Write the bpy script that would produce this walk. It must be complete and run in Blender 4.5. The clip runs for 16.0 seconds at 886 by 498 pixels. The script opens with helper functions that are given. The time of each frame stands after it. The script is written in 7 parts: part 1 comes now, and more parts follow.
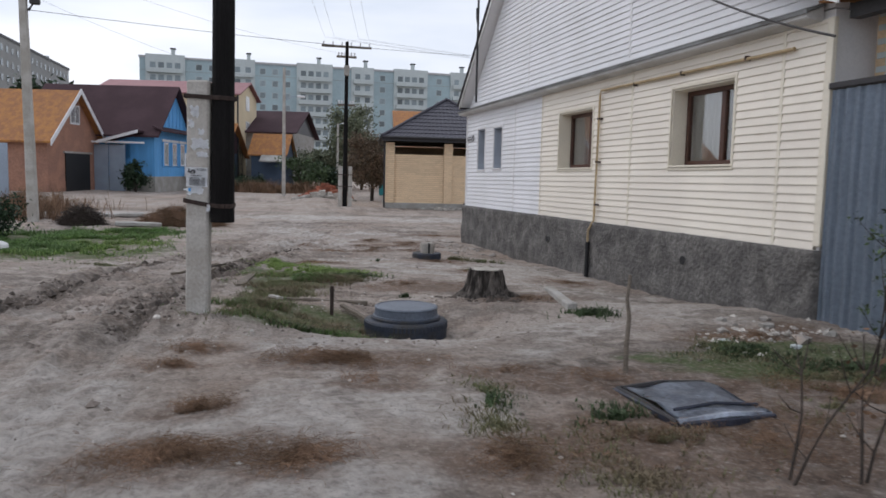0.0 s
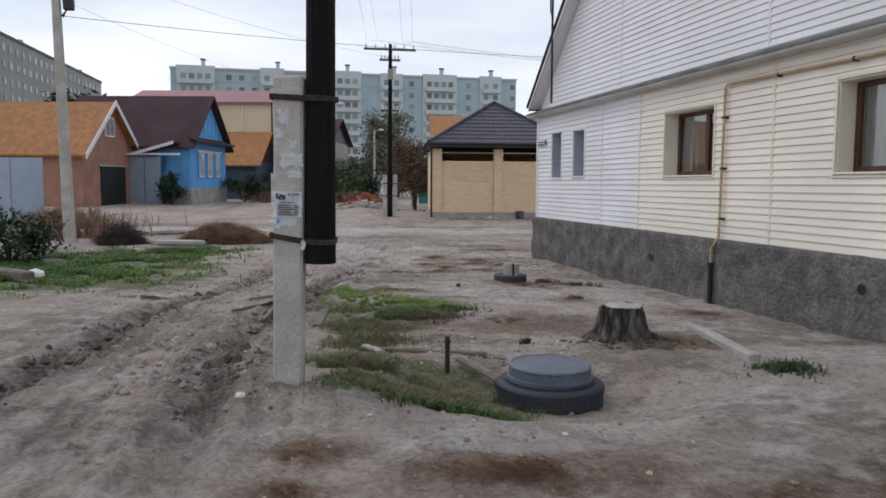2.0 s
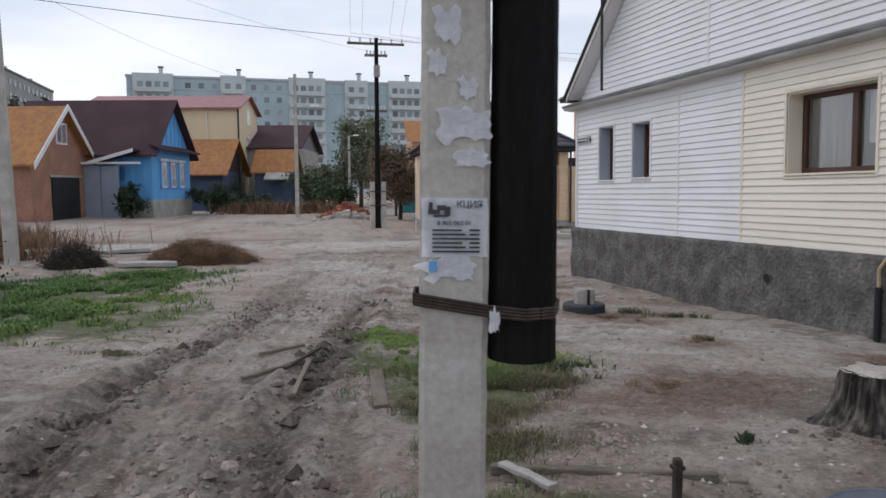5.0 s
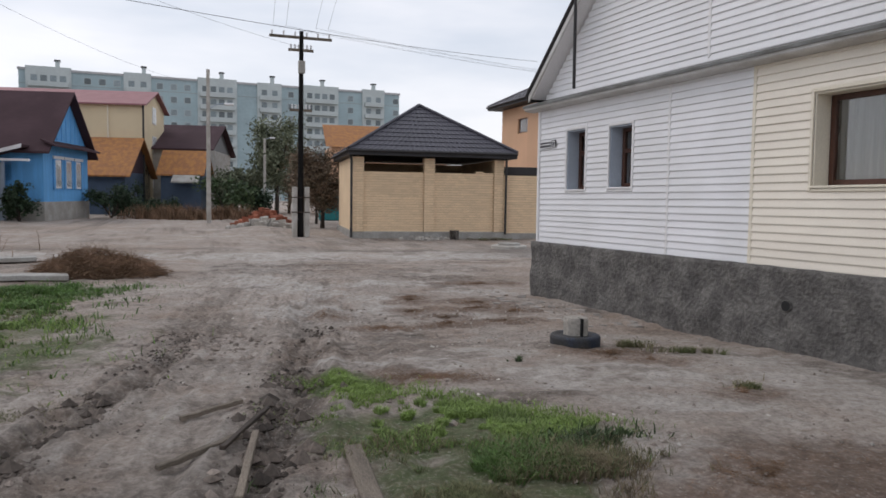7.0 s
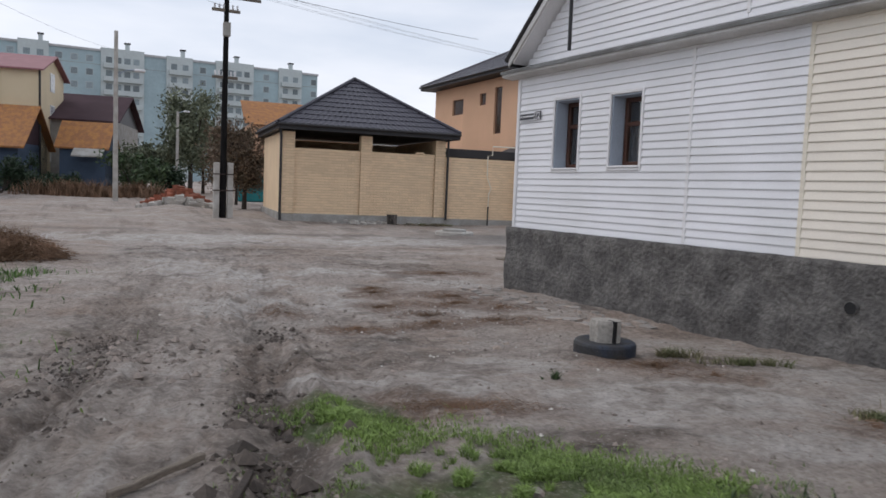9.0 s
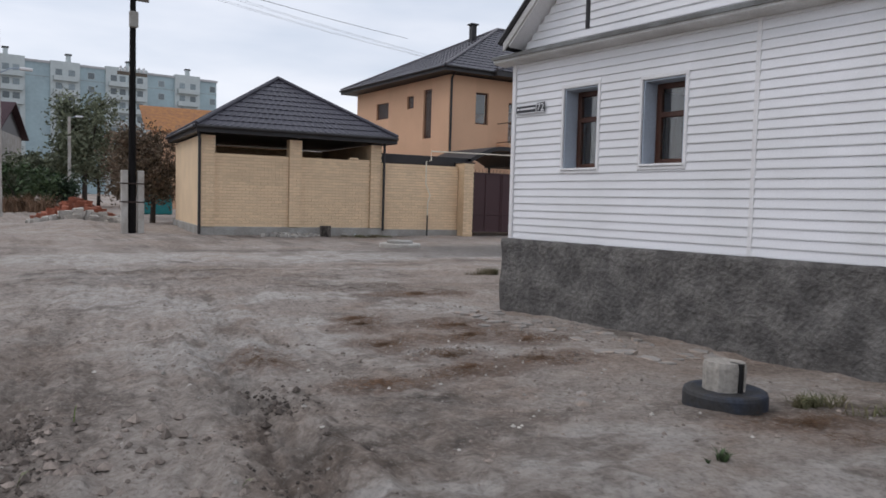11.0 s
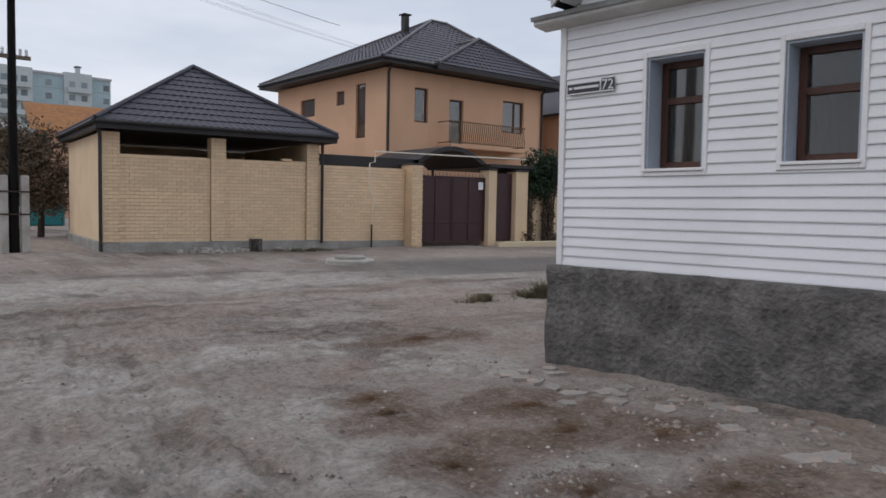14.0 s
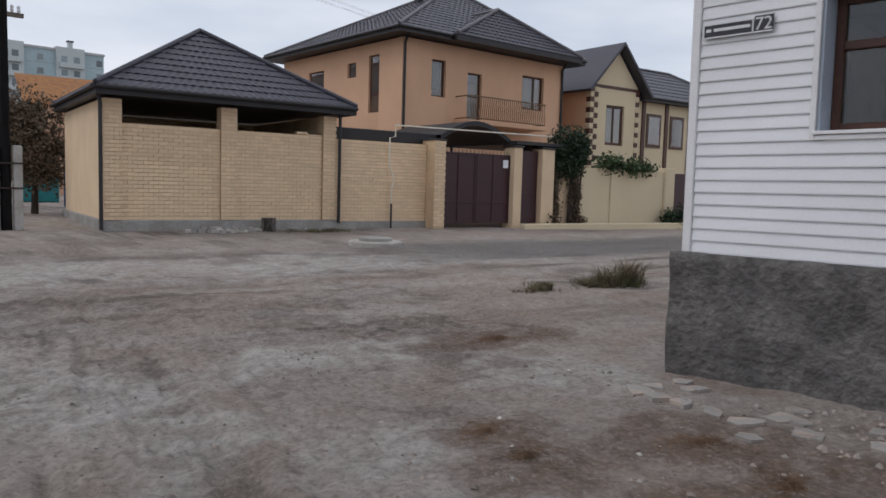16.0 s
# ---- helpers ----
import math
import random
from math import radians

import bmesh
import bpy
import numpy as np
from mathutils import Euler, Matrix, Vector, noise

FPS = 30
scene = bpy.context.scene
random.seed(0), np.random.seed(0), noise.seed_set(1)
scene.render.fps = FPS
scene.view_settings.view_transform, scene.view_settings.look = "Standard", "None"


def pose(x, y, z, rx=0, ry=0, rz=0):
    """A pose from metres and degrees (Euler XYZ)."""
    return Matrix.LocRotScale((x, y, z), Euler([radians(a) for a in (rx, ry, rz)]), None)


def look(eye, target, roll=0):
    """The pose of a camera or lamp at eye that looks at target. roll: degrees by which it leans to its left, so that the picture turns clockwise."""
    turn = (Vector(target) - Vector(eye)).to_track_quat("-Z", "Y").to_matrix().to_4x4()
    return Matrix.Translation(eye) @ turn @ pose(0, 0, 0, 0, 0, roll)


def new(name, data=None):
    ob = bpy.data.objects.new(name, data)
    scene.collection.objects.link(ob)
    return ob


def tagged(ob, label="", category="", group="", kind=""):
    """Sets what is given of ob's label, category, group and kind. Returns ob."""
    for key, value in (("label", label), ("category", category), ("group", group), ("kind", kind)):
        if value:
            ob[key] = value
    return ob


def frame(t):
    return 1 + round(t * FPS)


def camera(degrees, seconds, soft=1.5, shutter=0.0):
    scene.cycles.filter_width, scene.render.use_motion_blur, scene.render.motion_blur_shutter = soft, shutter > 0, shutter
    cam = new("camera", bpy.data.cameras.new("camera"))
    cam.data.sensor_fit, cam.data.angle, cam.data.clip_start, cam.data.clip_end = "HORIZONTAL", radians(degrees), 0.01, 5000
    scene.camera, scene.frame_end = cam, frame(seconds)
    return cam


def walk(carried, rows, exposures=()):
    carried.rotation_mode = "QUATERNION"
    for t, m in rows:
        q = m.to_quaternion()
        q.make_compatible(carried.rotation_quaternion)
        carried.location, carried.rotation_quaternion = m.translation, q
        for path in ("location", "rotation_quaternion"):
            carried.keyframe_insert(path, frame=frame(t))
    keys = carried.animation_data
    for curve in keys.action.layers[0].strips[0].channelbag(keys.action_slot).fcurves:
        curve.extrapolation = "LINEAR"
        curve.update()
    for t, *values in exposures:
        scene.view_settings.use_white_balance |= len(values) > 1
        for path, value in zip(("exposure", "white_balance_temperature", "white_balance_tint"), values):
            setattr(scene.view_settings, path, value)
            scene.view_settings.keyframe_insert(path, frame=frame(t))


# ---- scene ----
cam = camera(61.7, 16.0, soft=1.6, shutter=0.3)
PATH = [
    (0, (-0.027, 0.114, 1.475), (0.406, 2.056, 1.276), 1.5),
    (0.5, (-0.166, 0.667, 1.491), (0.226, 2.618, 1.292), 0.9),
    (1, (-0.37, 1.18, 1.55), (-0.01, 3.139, 1.364), 1.1),
    (1.5, (-0.545, 1.766, 1.565), (-0.207, 3.723, 1.326), 1.2),
    (2, (-0.708, 2.297, 1.591), (-0.348, 4.256, 1.403), 0.4),
    (2.5, (-0.887, 2.927, 1.553), (-0.517, 4.884, 1.365), 0.4),
    (3, (-0.977, 3.53, 1.55), (-0.562, 5.477, 1.356), -0.3),
    (3.5, (-1.159, 4.165, 1.507), (-0.732, 6.109, 1.318), -0.6),
    (4, (-1.282, 4.72, 1.553), (-0.85, 6.664, 1.372), -0.7),
    (6.5, (-1.632, 7.445, 1.462), (-1.038, 9.35, 1.321), 0.8),
    (7, (-1.644, 7.991, 1.474), (-0.959, 9.865, 1.333), 0.9),
    (7.5, (-1.719, 8.48, 1.441), (-0.987, 10.337, 1.309), 1.5),
    (8, (-1.68, 8.985, 1.388), (-0.883, 10.815, 1.26), 0.6),
    (8.5, (-1.722, 9.578, 1.301), (-0.829, 11.361, 1.143), 2.6),
    (9, (-1.762, 10.241, 1.264), (-0.864, 12.02, 1.095), 2.5),
    (11.5, (-1.896, 13.438, 1.158), (-0.731, 15.06, 1.055), 1.2),
    (12, (-1.756, 14.135, 1.229), (-0.56, 15.738, 1.202), 0.6),
    (12.5, (-1.566, 14.705, 1.249), (-0.283, 16.228, 1.065), 2.9),
    (13, (-1.397, 15.209, 1.248), (-0.102, 16.728, 1.123), -0.3),
    (13.5, (-1.314, 15.726, 1.251), (-0.01, 17.238, 1.129), 1.0),
    (14, (-1.094, 16.258, 1.254), (0.221, 17.76, 1.131), 1.1),
    (14.5, (-1.006, 16.719, 1.236), (0.319, 18.212, 1.112), 1.2),
    (15, (-0.977, 17.135, 1.214), (0.347, 18.628, 1.084), 1.5),
    (15.5, (-0.809, 17.612, 1.173), (0.514, 19.103, 1.017), 1.5),
    (16, (-0.733, 18.138, 1.122), (0.593, 19.625, 0.951), 1.7),
]
walk(cam, [(t, look(eye, target, roll)) for t, eye, target, roll in PATH], exposures=((0.0, 0.56, 6470, 12), (4.0, 0.50, 6470, 12), (6.5, 0.56, 6470, 12), (7.0, 0.50, 6680, 12), (8.0, 0.47, 6680, 12), (9.0, 0.48, 6470, 12), (11.5, 0.44, 6470, 12), (12.0, 0.24, 6470, 12), (13.0, 0.30, 6470, 12), (14.0, 0.31, 6470, 12), (16.0, 0.32, 6470, 12)))

# ---- sky and sun: an overcast evening ----
world = bpy.data.worlds.new("overcast_sky")
scene.world = world
world.use_nodes = True
wn, wl = world.node_tree.nodes, world.node_tree.links
wn.clear()
w_out = wn.new("ShaderNodeOutputWorld")
w_bg = wn.new("ShaderNodeBackground")
w_sky = wn.new("ShaderNodeTexSky")
w_sky.sky_type, w_sky.sun_disc = "NISHITA", False
w_sky.sun_elevation, w_sky.sun_rotation = radians(48), radians(-45)
w_gain = wn.new("ShaderNodeVectorMath")
w_gain.operation = "SCALE"
w_gain.inputs["Scale"].default_value = 0.05
w_co = wn.new("ShaderNodeTexCoord")
w_map = wn.new("ShaderNodeMapping")
w_map.inputs["Scale"].default_value = (1.2, 1.2, 5.0)
w_noise = wn.new("ShaderNodeTexNoise")
w_noise.inputs["Scale"].default_value, w_noise.inputs["Detail"].default_value = 1.6, 5.0
w_ramp = wn.new("ShaderNodeValToRGB")
w_ramp.color_ramp.elements[0].position, w_ramp.color_ramp.elements[0].color = 0.38, (0.55, 0.61, 0.70, 1)
w_ramp.color_ramp.elements[1].position, w_ramp.color_ramp.elements[1].color = 0.62, (0.80, 0.82, 0.87, 1)
w_mix = wn.new("ShaderNodeMixRGB")
w_mix.inputs["Fac"].default_value = 0.78
wl.new(w_sky.outputs["Color"], w_gain.inputs[0])
wl.new(w_co.outputs["Generated"], w_map.inputs["Vector"])
wl.new(w_map.outputs["Vector"], w_noise.inputs["Vector"])
wl.new(w_noise.outputs["Fac"], w_ramp.inputs["Fac"])
wl.new(w_gain.outputs["Vector"], w_mix.inputs["Color1"])
wl.new(w_ramp.outputs["Color"], w_mix.inputs["Color2"])
wl.new(w_mix.outputs["Color"], w_bg.inputs["Color"])
w_bg.inputs["Strength"].default_value = 1.0
wl.new(w_bg.outputs["Background"], w_out.inputs["Surface"])
sun = new("sun", bpy.data.lights.new("sun", "SUN"))
sun.data.energy, sun.data.angle, sun.data.color = 0.5, radians(25), (1.0, 0.95, 0.9)
sun.matrix_world = look((-10, 20, 16), (0, 10, 0))


# ---- materials ----
def mat(name, base, rough=0.8, var=0.15, scale=1.5, fine=35.0, bump=0.15, metal=0.0, rnd=0.0, island=0.0, tint=None, streak=(1, 1, 1), depth=0.01, spec=0.4, edge=(0.42, 0.62)):
    """A surface with broad stains towards tint, fine grain and relief; rnd varies it from object to object."""
    m = bpy.data.materials.new(name)
    m.use_nodes = True
    n, l = m.node_tree.nodes, m.node_tree.links
    b = n["Principled BSDF"]
    b.inputs["Roughness"].default_value, b.inputs["Metallic"].default_value = rough, metal
    b.inputs["Specular IOR Level"].default_value = spec
    co = n.new("ShaderNodeTexCoord")
    mp = n.new("ShaderNodeMapping")
    mp.inputs["Scale"].default_value = streak
    l.new(co.outputs["Object"], mp.inputs["Vector"])
    big, small = n.new("ShaderNodeTexNoise"), n.new("ShaderNodeTexNoise")
    big.inputs["Scale"].default_value, big.inputs["Detail"].default_value = scale, 6.0
    small.inputs["Scale"].default_value, small.inputs["Detail"].default_value = fine, 4.0
    l.new(mp.outputs["Vector"], big.inputs["Vector"])
    l.new(mp.outputs["Vector"], small.inputs["Vector"])
    ramp = n.new("ShaderNodeValToRGB")
    low = tint or tuple(c * (1 - var) for c in base)
    ramp.color_ramp.elements[0].position, ramp.color_ramp.elements[0].color = edge[0], (*low, 1)
    ramp.color_ramp.elements[1].position, ramp.color_ramp.elements[1].color = edge[1], (*base, 1)
    l.new(big.outputs["Fac"], ramp.inputs["Fac"])
    grain = n.new("ShaderNodeMapRange")
    grain.inputs["From Min"].default_value, grain.inputs["From Max"].default_value = 0.3, 0.7
    grain.inputs["To Min"].default_value, grain.inputs["To Max"].default_value = 1 - var, 1 + var
    l.new(small.outputs["Fac"], grain.inputs["Value"])
    gain = grain.outputs["Result"]
    for amount, node, socket in ((rnd, "ShaderNodeObjectInfo", "Random"), (island, "ShaderNodeNewGeometry", "Random Per Island")):
        if amount:
            info, spread, mul = n.new(node), n.new("ShaderNodeMapRange"), n.new("ShaderNodeMath")
            spread.inputs["To Min"].default_value, spread.inputs["To Max"].default_value = 1 - amount, 1 + amount
            mul.operation = "MULTIPLY"
            l.new(info.outputs[socket], spread.inputs["Value"])
            l.new(spread.outputs["Result"], mul.inputs[0])
            l.new(gain, mul.inputs[1])
            gain = mul.outputs["Value"]
    col = n.new("ShaderNodeVectorMath")
    col.operation = "SCALE"
    l.new(ramp.outputs["Color"], col.inputs[0])
    l.new(gain, col.inputs["Scale"])
    l.new(col.outputs["Vector"], b.inputs["Base Color"])
    if bump:
        bp = n.new("ShaderNodeBump")
        bp.inputs["Strength"].default_value, bp.inputs["Distance"].default_value = bump, depth
        l.new(small.outputs["Fac"], bp.inputs["Height"])
        l.new(bp.outputs["Normal"], b.inputs["Normal"])
    return m


def glass_mat(name):
    """A clear pane: sees through, with more gloss at a slant."""
    m = bpy.data.materials.new(name)
    m.use_nodes = True
    n, l = m.node_tree.nodes, m.node_tree.links
    n.remove(n["Principled BSDF"])
    see, shine, blend, facing, gloss = n.new("ShaderNodeBsdfTransparent"), n.new("ShaderNodeBsdfGlossy"), n.new("ShaderNodeMixShader"), n.new("ShaderNodeLayerWeight"), n.new("ShaderNodeMapRange")
    see.inputs["Color"].default_value = (0.93, 0.94, 0.94, 1)
    shine.inputs["Roughness"].default_value, facing.inputs["Blend"].default_value = 0.02, 0.3
    gloss.inputs["To Min"].default_value, gloss.inputs["To Max"].default_value = 0.035, 0.5
    l.new(facing.outputs["Facing"], gloss.inputs["Value"])
    l.new(gloss.outputs["Result"], blend.inputs["Fac"])
    l.new(see.outputs["BSDF"], blend.inputs[1])
    l.new(shine.outputs["BSDF"], blend.inputs[2])
    l.new(blend.outputs["Shader"], n["Material Output"].inputs["Surface"])
    return m


M = dict(
    siding_white=mat("siding_white", (0.78, 0.78, 0.80), rough=0.5, var=0.035, scale=0.7, fine=60, bump=0.05, rnd=0.02, tint=(0.72, 0.72, 0.73)),
    siding_cream=mat("siding_cream", (0.82, 0.76, 0.66), rough=0.5, var=0.035, scale=0.7, fine=60, bump=0.05, rnd=0.02, tint=(0.76, 0.70, 0.61)),
    trim_white=mat("trim_white", (0.76, 0.75, 0.75), rough=0.5, var=0.05, bump=0.05),
    trim_cream=mat("trim_cream", (0.76, 0.70, 0.58), rough=0.5, var=0.05, bump=0.05),
    plinth=mat("plinth", (0.165, 0.156, 0.147), rough=0.95, var=0.24, scale=3.6, fine=17, bump=0.9, depth=0.05, tint=(0.095, 0.09, 0.086), edge=(0.38, 0.66)),
    trim_weathered=mat("trim_weathered", (0.62, 0.62, 0.61), rough=0.6, var=0.08, scale=1.2, bump=0.08, tint=(0.46, 0.45, 0.43)),
    drip_grey=mat("drip_grey", (0.24, 0.25, 0.25), rough=0.55, var=0.15, scale=2, bump=0.1, tint=(0.15, 0.15, 0.145)),
    curtain_dark=mat("curtain_dark", (0.16, 0.12, 0.10), rough=0.95, var=0.25, scale=9, streak=(3, 3, 1), bump=0.1),
    frame_brown=mat("frame_brown", (0.085, 0.035, 0.022), rough=0.4, var=0.2, bump=0.1),
    glass=glass_mat("glass"),
    curtain=mat("curtain", (0.78, 0.77, 0.76), rough=0.9, var=0.1, streak=(14, 14, 0.5), bump=0.1),
    reveal_blue=mat("reveal_blue", (0.42, 0.47, 0.54), rough=0.6, var=0.08, bump=0.05),
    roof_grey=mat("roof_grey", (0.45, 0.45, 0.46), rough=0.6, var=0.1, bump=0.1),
    roof_tile=mat("roof_tile", (0.048, 0.045, 0.060), rough=0.42, var=0.16, scale=0.8, bump=0.12, spec=0.45),
    ridge_grey=mat("ridge_grey", (0.16, 0.15, 0.16), rough=0.5, var=0.15, bump=0.1),
    roof_purple=mat("roof_purple", (0.07, 0.043, 0.05), spec=0.12, rough=0.85, var=0.2, scale=0.6, bump=0.15),
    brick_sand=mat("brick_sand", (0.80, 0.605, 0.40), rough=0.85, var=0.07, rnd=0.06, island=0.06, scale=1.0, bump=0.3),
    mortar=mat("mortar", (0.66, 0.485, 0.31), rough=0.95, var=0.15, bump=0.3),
    wall_peach=mat("wall_peach", (0.68, 0.42, 0.27), rough=0.85, var=0.06, rnd=0.05, scale=0.6, fine=20, bump=0.2),
    wall_cream=mat("wall_cream", (0.68, 0.57, 0.39), rough=0.9, var=0.06, scale=0.5, bump=0.15),
    concrete=mat("concrete", (0.36, 0.35, 0.33), rough=0.92, var=0.16, scale=1.6, fine=28, bump=0.4, tint=(0.29, 0.275, 0.25)),
    pole_concrete=mat("pole_concrete", (0.46, 0.44, 0.41), rough=0.92, var=0.12, scale=2.6, fine=40, bump=0.45, tint=(0.36, 0.335, 0.30)),
    tar_wood=mat("tar_wood", (0.012, 0.011, 0.011), spec=0.12, rough=0.8, var=0.35, scale=2, fine=30, streak=(6, 6, 0.5), bump=0.7),
    old_wood=mat("old_wood", (0.18, 0.15, 0.12), rough=0.9, var=0.3, scale=2, fine=25, streak=(1, 6, 6), bump=0.6, rnd=0.2),
    stump_bark=mat("stump_bark", (0.15, 0.13, 0.115), rough=0.95, var=0.45, scale=14, fine=40, streak=(1, 1, 0.2), tint=(0.035, 0.03, 0.026), bump=0.9, depth=0.04),
    stump_top=mat("stump_top", (0.40, 0.37, 0.33), rough=0.9, var=0.2, scale=4, fine=30, bump=0.4),
    rubber=mat("rubber", (0.028, 0.036, 0.055), rough=0.62, var=0.3, scale=4, fine=40, bump=0.3, tint=(0.035, 0.034, 0.034)),
    lid=mat("lid", (0.10, 0.12, 0.155), rough=0.45, var=0.2, scale=3, fine=30, bump=0.2),
    metal_rust=mat("metal_rust", (0.055, 0.036, 0.03), rough=0.8, var=0.35, scale=6, bump=0.4),
    metal_grey=mat("metal_grey", (0.31, 0.37, 0.45), rough=0.45, var=0.1, scale=1.2, fine=20, bump=0.1, metal=0.3),
    metal_sheet=mat("metal_sheet", (0.36, 0.40, 0.47), rough=0.4, var=0.25, scale=4, fine=25, bump=0.2, metal=0.3, tint=(0.20, 0.22, 0.26)),
    metal_navy=mat("metal_navy", (0.035, 0.04, 0.06), rough=0.5, var=0.3, scale=5, bump=0.2),
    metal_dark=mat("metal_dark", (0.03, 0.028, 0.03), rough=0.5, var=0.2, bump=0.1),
    gate_brown=mat("gate_brown", (0.055, 0.022, 0.026), rough=0.4, var=0.12, scale=1.0, bump=0.08),
    pipe_yellow=mat("pipe_yellow", (0.50, 0.38, 0.22), rough=0.6, var=0.2, scale=3, bump=0.1),
    black=mat("black", (0.012, 0.012, 0.013), rough=0.6, var=0.2, bump=0.1),
    blue_wood=mat("blue_wood", (0.11, 0.36, 0.70), rough=0.7, var=0.12, scale=1.0, streak=(4, 4, 0.6), bump=0.2, rnd=0.06),
    blue_dark=mat("blue_dark", (0.06, 0.09, 0.14), rough=0.7, var=0.15, bump=0.2),
    red_brick=mat("red_brick", (0.36, 0.19, 0.13), rough=0.9, var=0.2, scale=1.0, fine=16, bump=0.4, tint=(0.28, 0.15, 0.11)),
    rust_roof=mat("rust_roof", (0.37, 0.165, 0.05), rough=0.8, var=0.25, scale=1.1, fine=10, streak=(3, 3, 0.6), bump=0.2, tint=(0.27, 0.12, 0.05)),
    pink_roof=mat("pink_roof", (0.30, 0.14, 0.15), rough=0.6, var=0.12, bump=0.1),
    apt_green=mat("apt_green", (0.37, 0.48, 0.51), rough=0.9, var=0.06, scale=0.15, fine=1.5, bump=0.05, tint=(0.33, 0.42, 0.45)),
    apt_white=mat("apt_white", (0.50, 0.55, 0.55), rough=0.9, var=0.06, scale=0.3, fine=2, bump=0.05),
    apt_grey=mat("apt_grey", (0.30, 0.30, 0.29), rough=0.9, var=0.08, scale=0.15, fine=1.5, bump=0.05),
    apt_glass=mat("apt_glass", (0.21, 0.25, 0.265), rough=0.15, var=0.2, bump=0.0, rnd=0.5),
    white_paint=mat("white_paint", (0.72, 0.72, 0.73), rough=0.6, var=0.08, bump=0.05),
    paper=mat("paper", (0.88, 0.90, 0.93), rough=0.85, var=0.08, scale=8, bump=0.2),
    ink=mat("ink", (0.06, 0.06, 0.07), rough=0.8, var=0.2, bump=0.0),
    teal=mat("teal", (0.02, 0.20, 0.21), rough=0.6, var=0.15, bump=0.1),
    blue_tank=mat("blue_tank", (0.03, 0.09, 0.22), rough=0.5, var=0.15, bump=0.1),
    leaf=mat("leaf", (0.06, 0.095, 0.038), rough=0.7, var=0.3, scale=3, island=0.45, bump=0.0),
    leaf_dark=mat("leaf_dark", (0.025, 0.05, 0.022), rough=0.7, var=0.3, scale=3, island=0.45, bump=0.0),
    leaf_dry=mat("leaf_dry", (0.17, 0.115, 0.08), rough=0.85, var=0.3, scale=2, island=0.4, bump=0.0, tint=(0.11, 0.085, 0.055)),
    leaf_grey=mat("leaf_grey", (0.17, 0.19, 0.12), rough=0.8, var=0.3, scale=2, island=0.4, bump=0.0),
    grass_rich=mat("grass_rich", (0.095, 0.18, 0.04), rough=0.7, var=0.3, scale=1.2, island=0.45, bump=0.0, tint=(0.07, 0.13, 0.035)),
    wire_grey=mat("wire_grey", (0.16, 0.16, 0.17), rough=0.7, var=0.1, bump=0.0),
    rail_bronze=mat("rail_bronze", (0.20, 0.12, 0.065), rough=0.6, var=0.25, scale=8, bump=0.1),
    grass=mat("grass", (0.20, 0.29, 0.075), rough=0.7, var=0.25, scale=1.5, island=0.4, bump=0.0, tint=(0.14, 0.20, 0.06)),
    grass_dull=mat("grass_dull", (0.13, 0.145, 0.065), rough=0.8, var=0.25, scale=1.5, island=0.4, bump=0.0, tint=(0.17, 0.135, 0.085)),
    weed_red=mat("weed_red", (0.25, 0.155, 0.10), rough=0.9, var=0.3, scale=2, island=0.4, bump=0.0, tint=(0.14, 0.085, 0.05)),
    twig=mat("twig", (0.055, 0.042, 0.034), rough=0.9, var=0.3, bump=0.3),
    mud=mat("mud", (0.105, 0.085, 0.072), rough=0.9, var=0.25, island=0.45, scale=2, bump=0.3),
    clod=mat("clod", (0.27, 0.225, 0.195), rough=0.95, var=0.2, island=0.35, scale=2, bump=0.3),
    pebble=mat("pebble", (0.48, 0.45, 0.41), rough=0.9, var=0.2, island=0.4, scale=2, bump=0.2),
    flag_stone=mat("flag_stone", (0.37, 0.30, 0.25), rough=0.9, var=0.12, rnd=0.15, scale=4, bump=0.3, tint=(0.29, 0.27, 0.25)),
    rubble_red=mat("rubble_red", (0.36, 0.13, 0.08), rough=0.9, var=0.25, island=0.3, bump=0.3),
)


# ---- helpers ----
def thing(name, m, label, category, group="", kind=""):
    ob = new(name)
    ob.empty_display_size = 0.2
    ob.matrix_world = m
    return tagged(ob, label, category, group, kind)


def mesh_of(bm, name, material, smooth=False):
    me = bpy.data.meshes.new(name)
    bm.normal_update()
    bm.to_mesh(me)
    bm.free()
    for mt in (material if isinstance(material, (list, tuple)) else (material,)):
        me.materials.append(mt)
    if smooth:
        me.polygons.foreach_set("use_smooth", [True] * len(me.polygons))
    return me


def part(name, bm, material, parent, label="", at=None, smooth=False):
    """One mesh object under a thing or a part; bm may be a bmesh or a ready mesh."""
    me = bm if isinstance(bm, bpy.types.Mesh) else mesh_of(bm, name, material, smooth)
    ob = new(name, me)
    ob.parent = parent
    if at is not None:
        ob.matrix_local = at
    return tagged(ob, label)


def single(name, bm, material, m, label, category="", kind="", group="", smooth=False):
    ob = new(name, mesh_of(bm, name, material, smooth))
    ob.matrix_world = m
    return tagged(ob, label, category, group, kind)


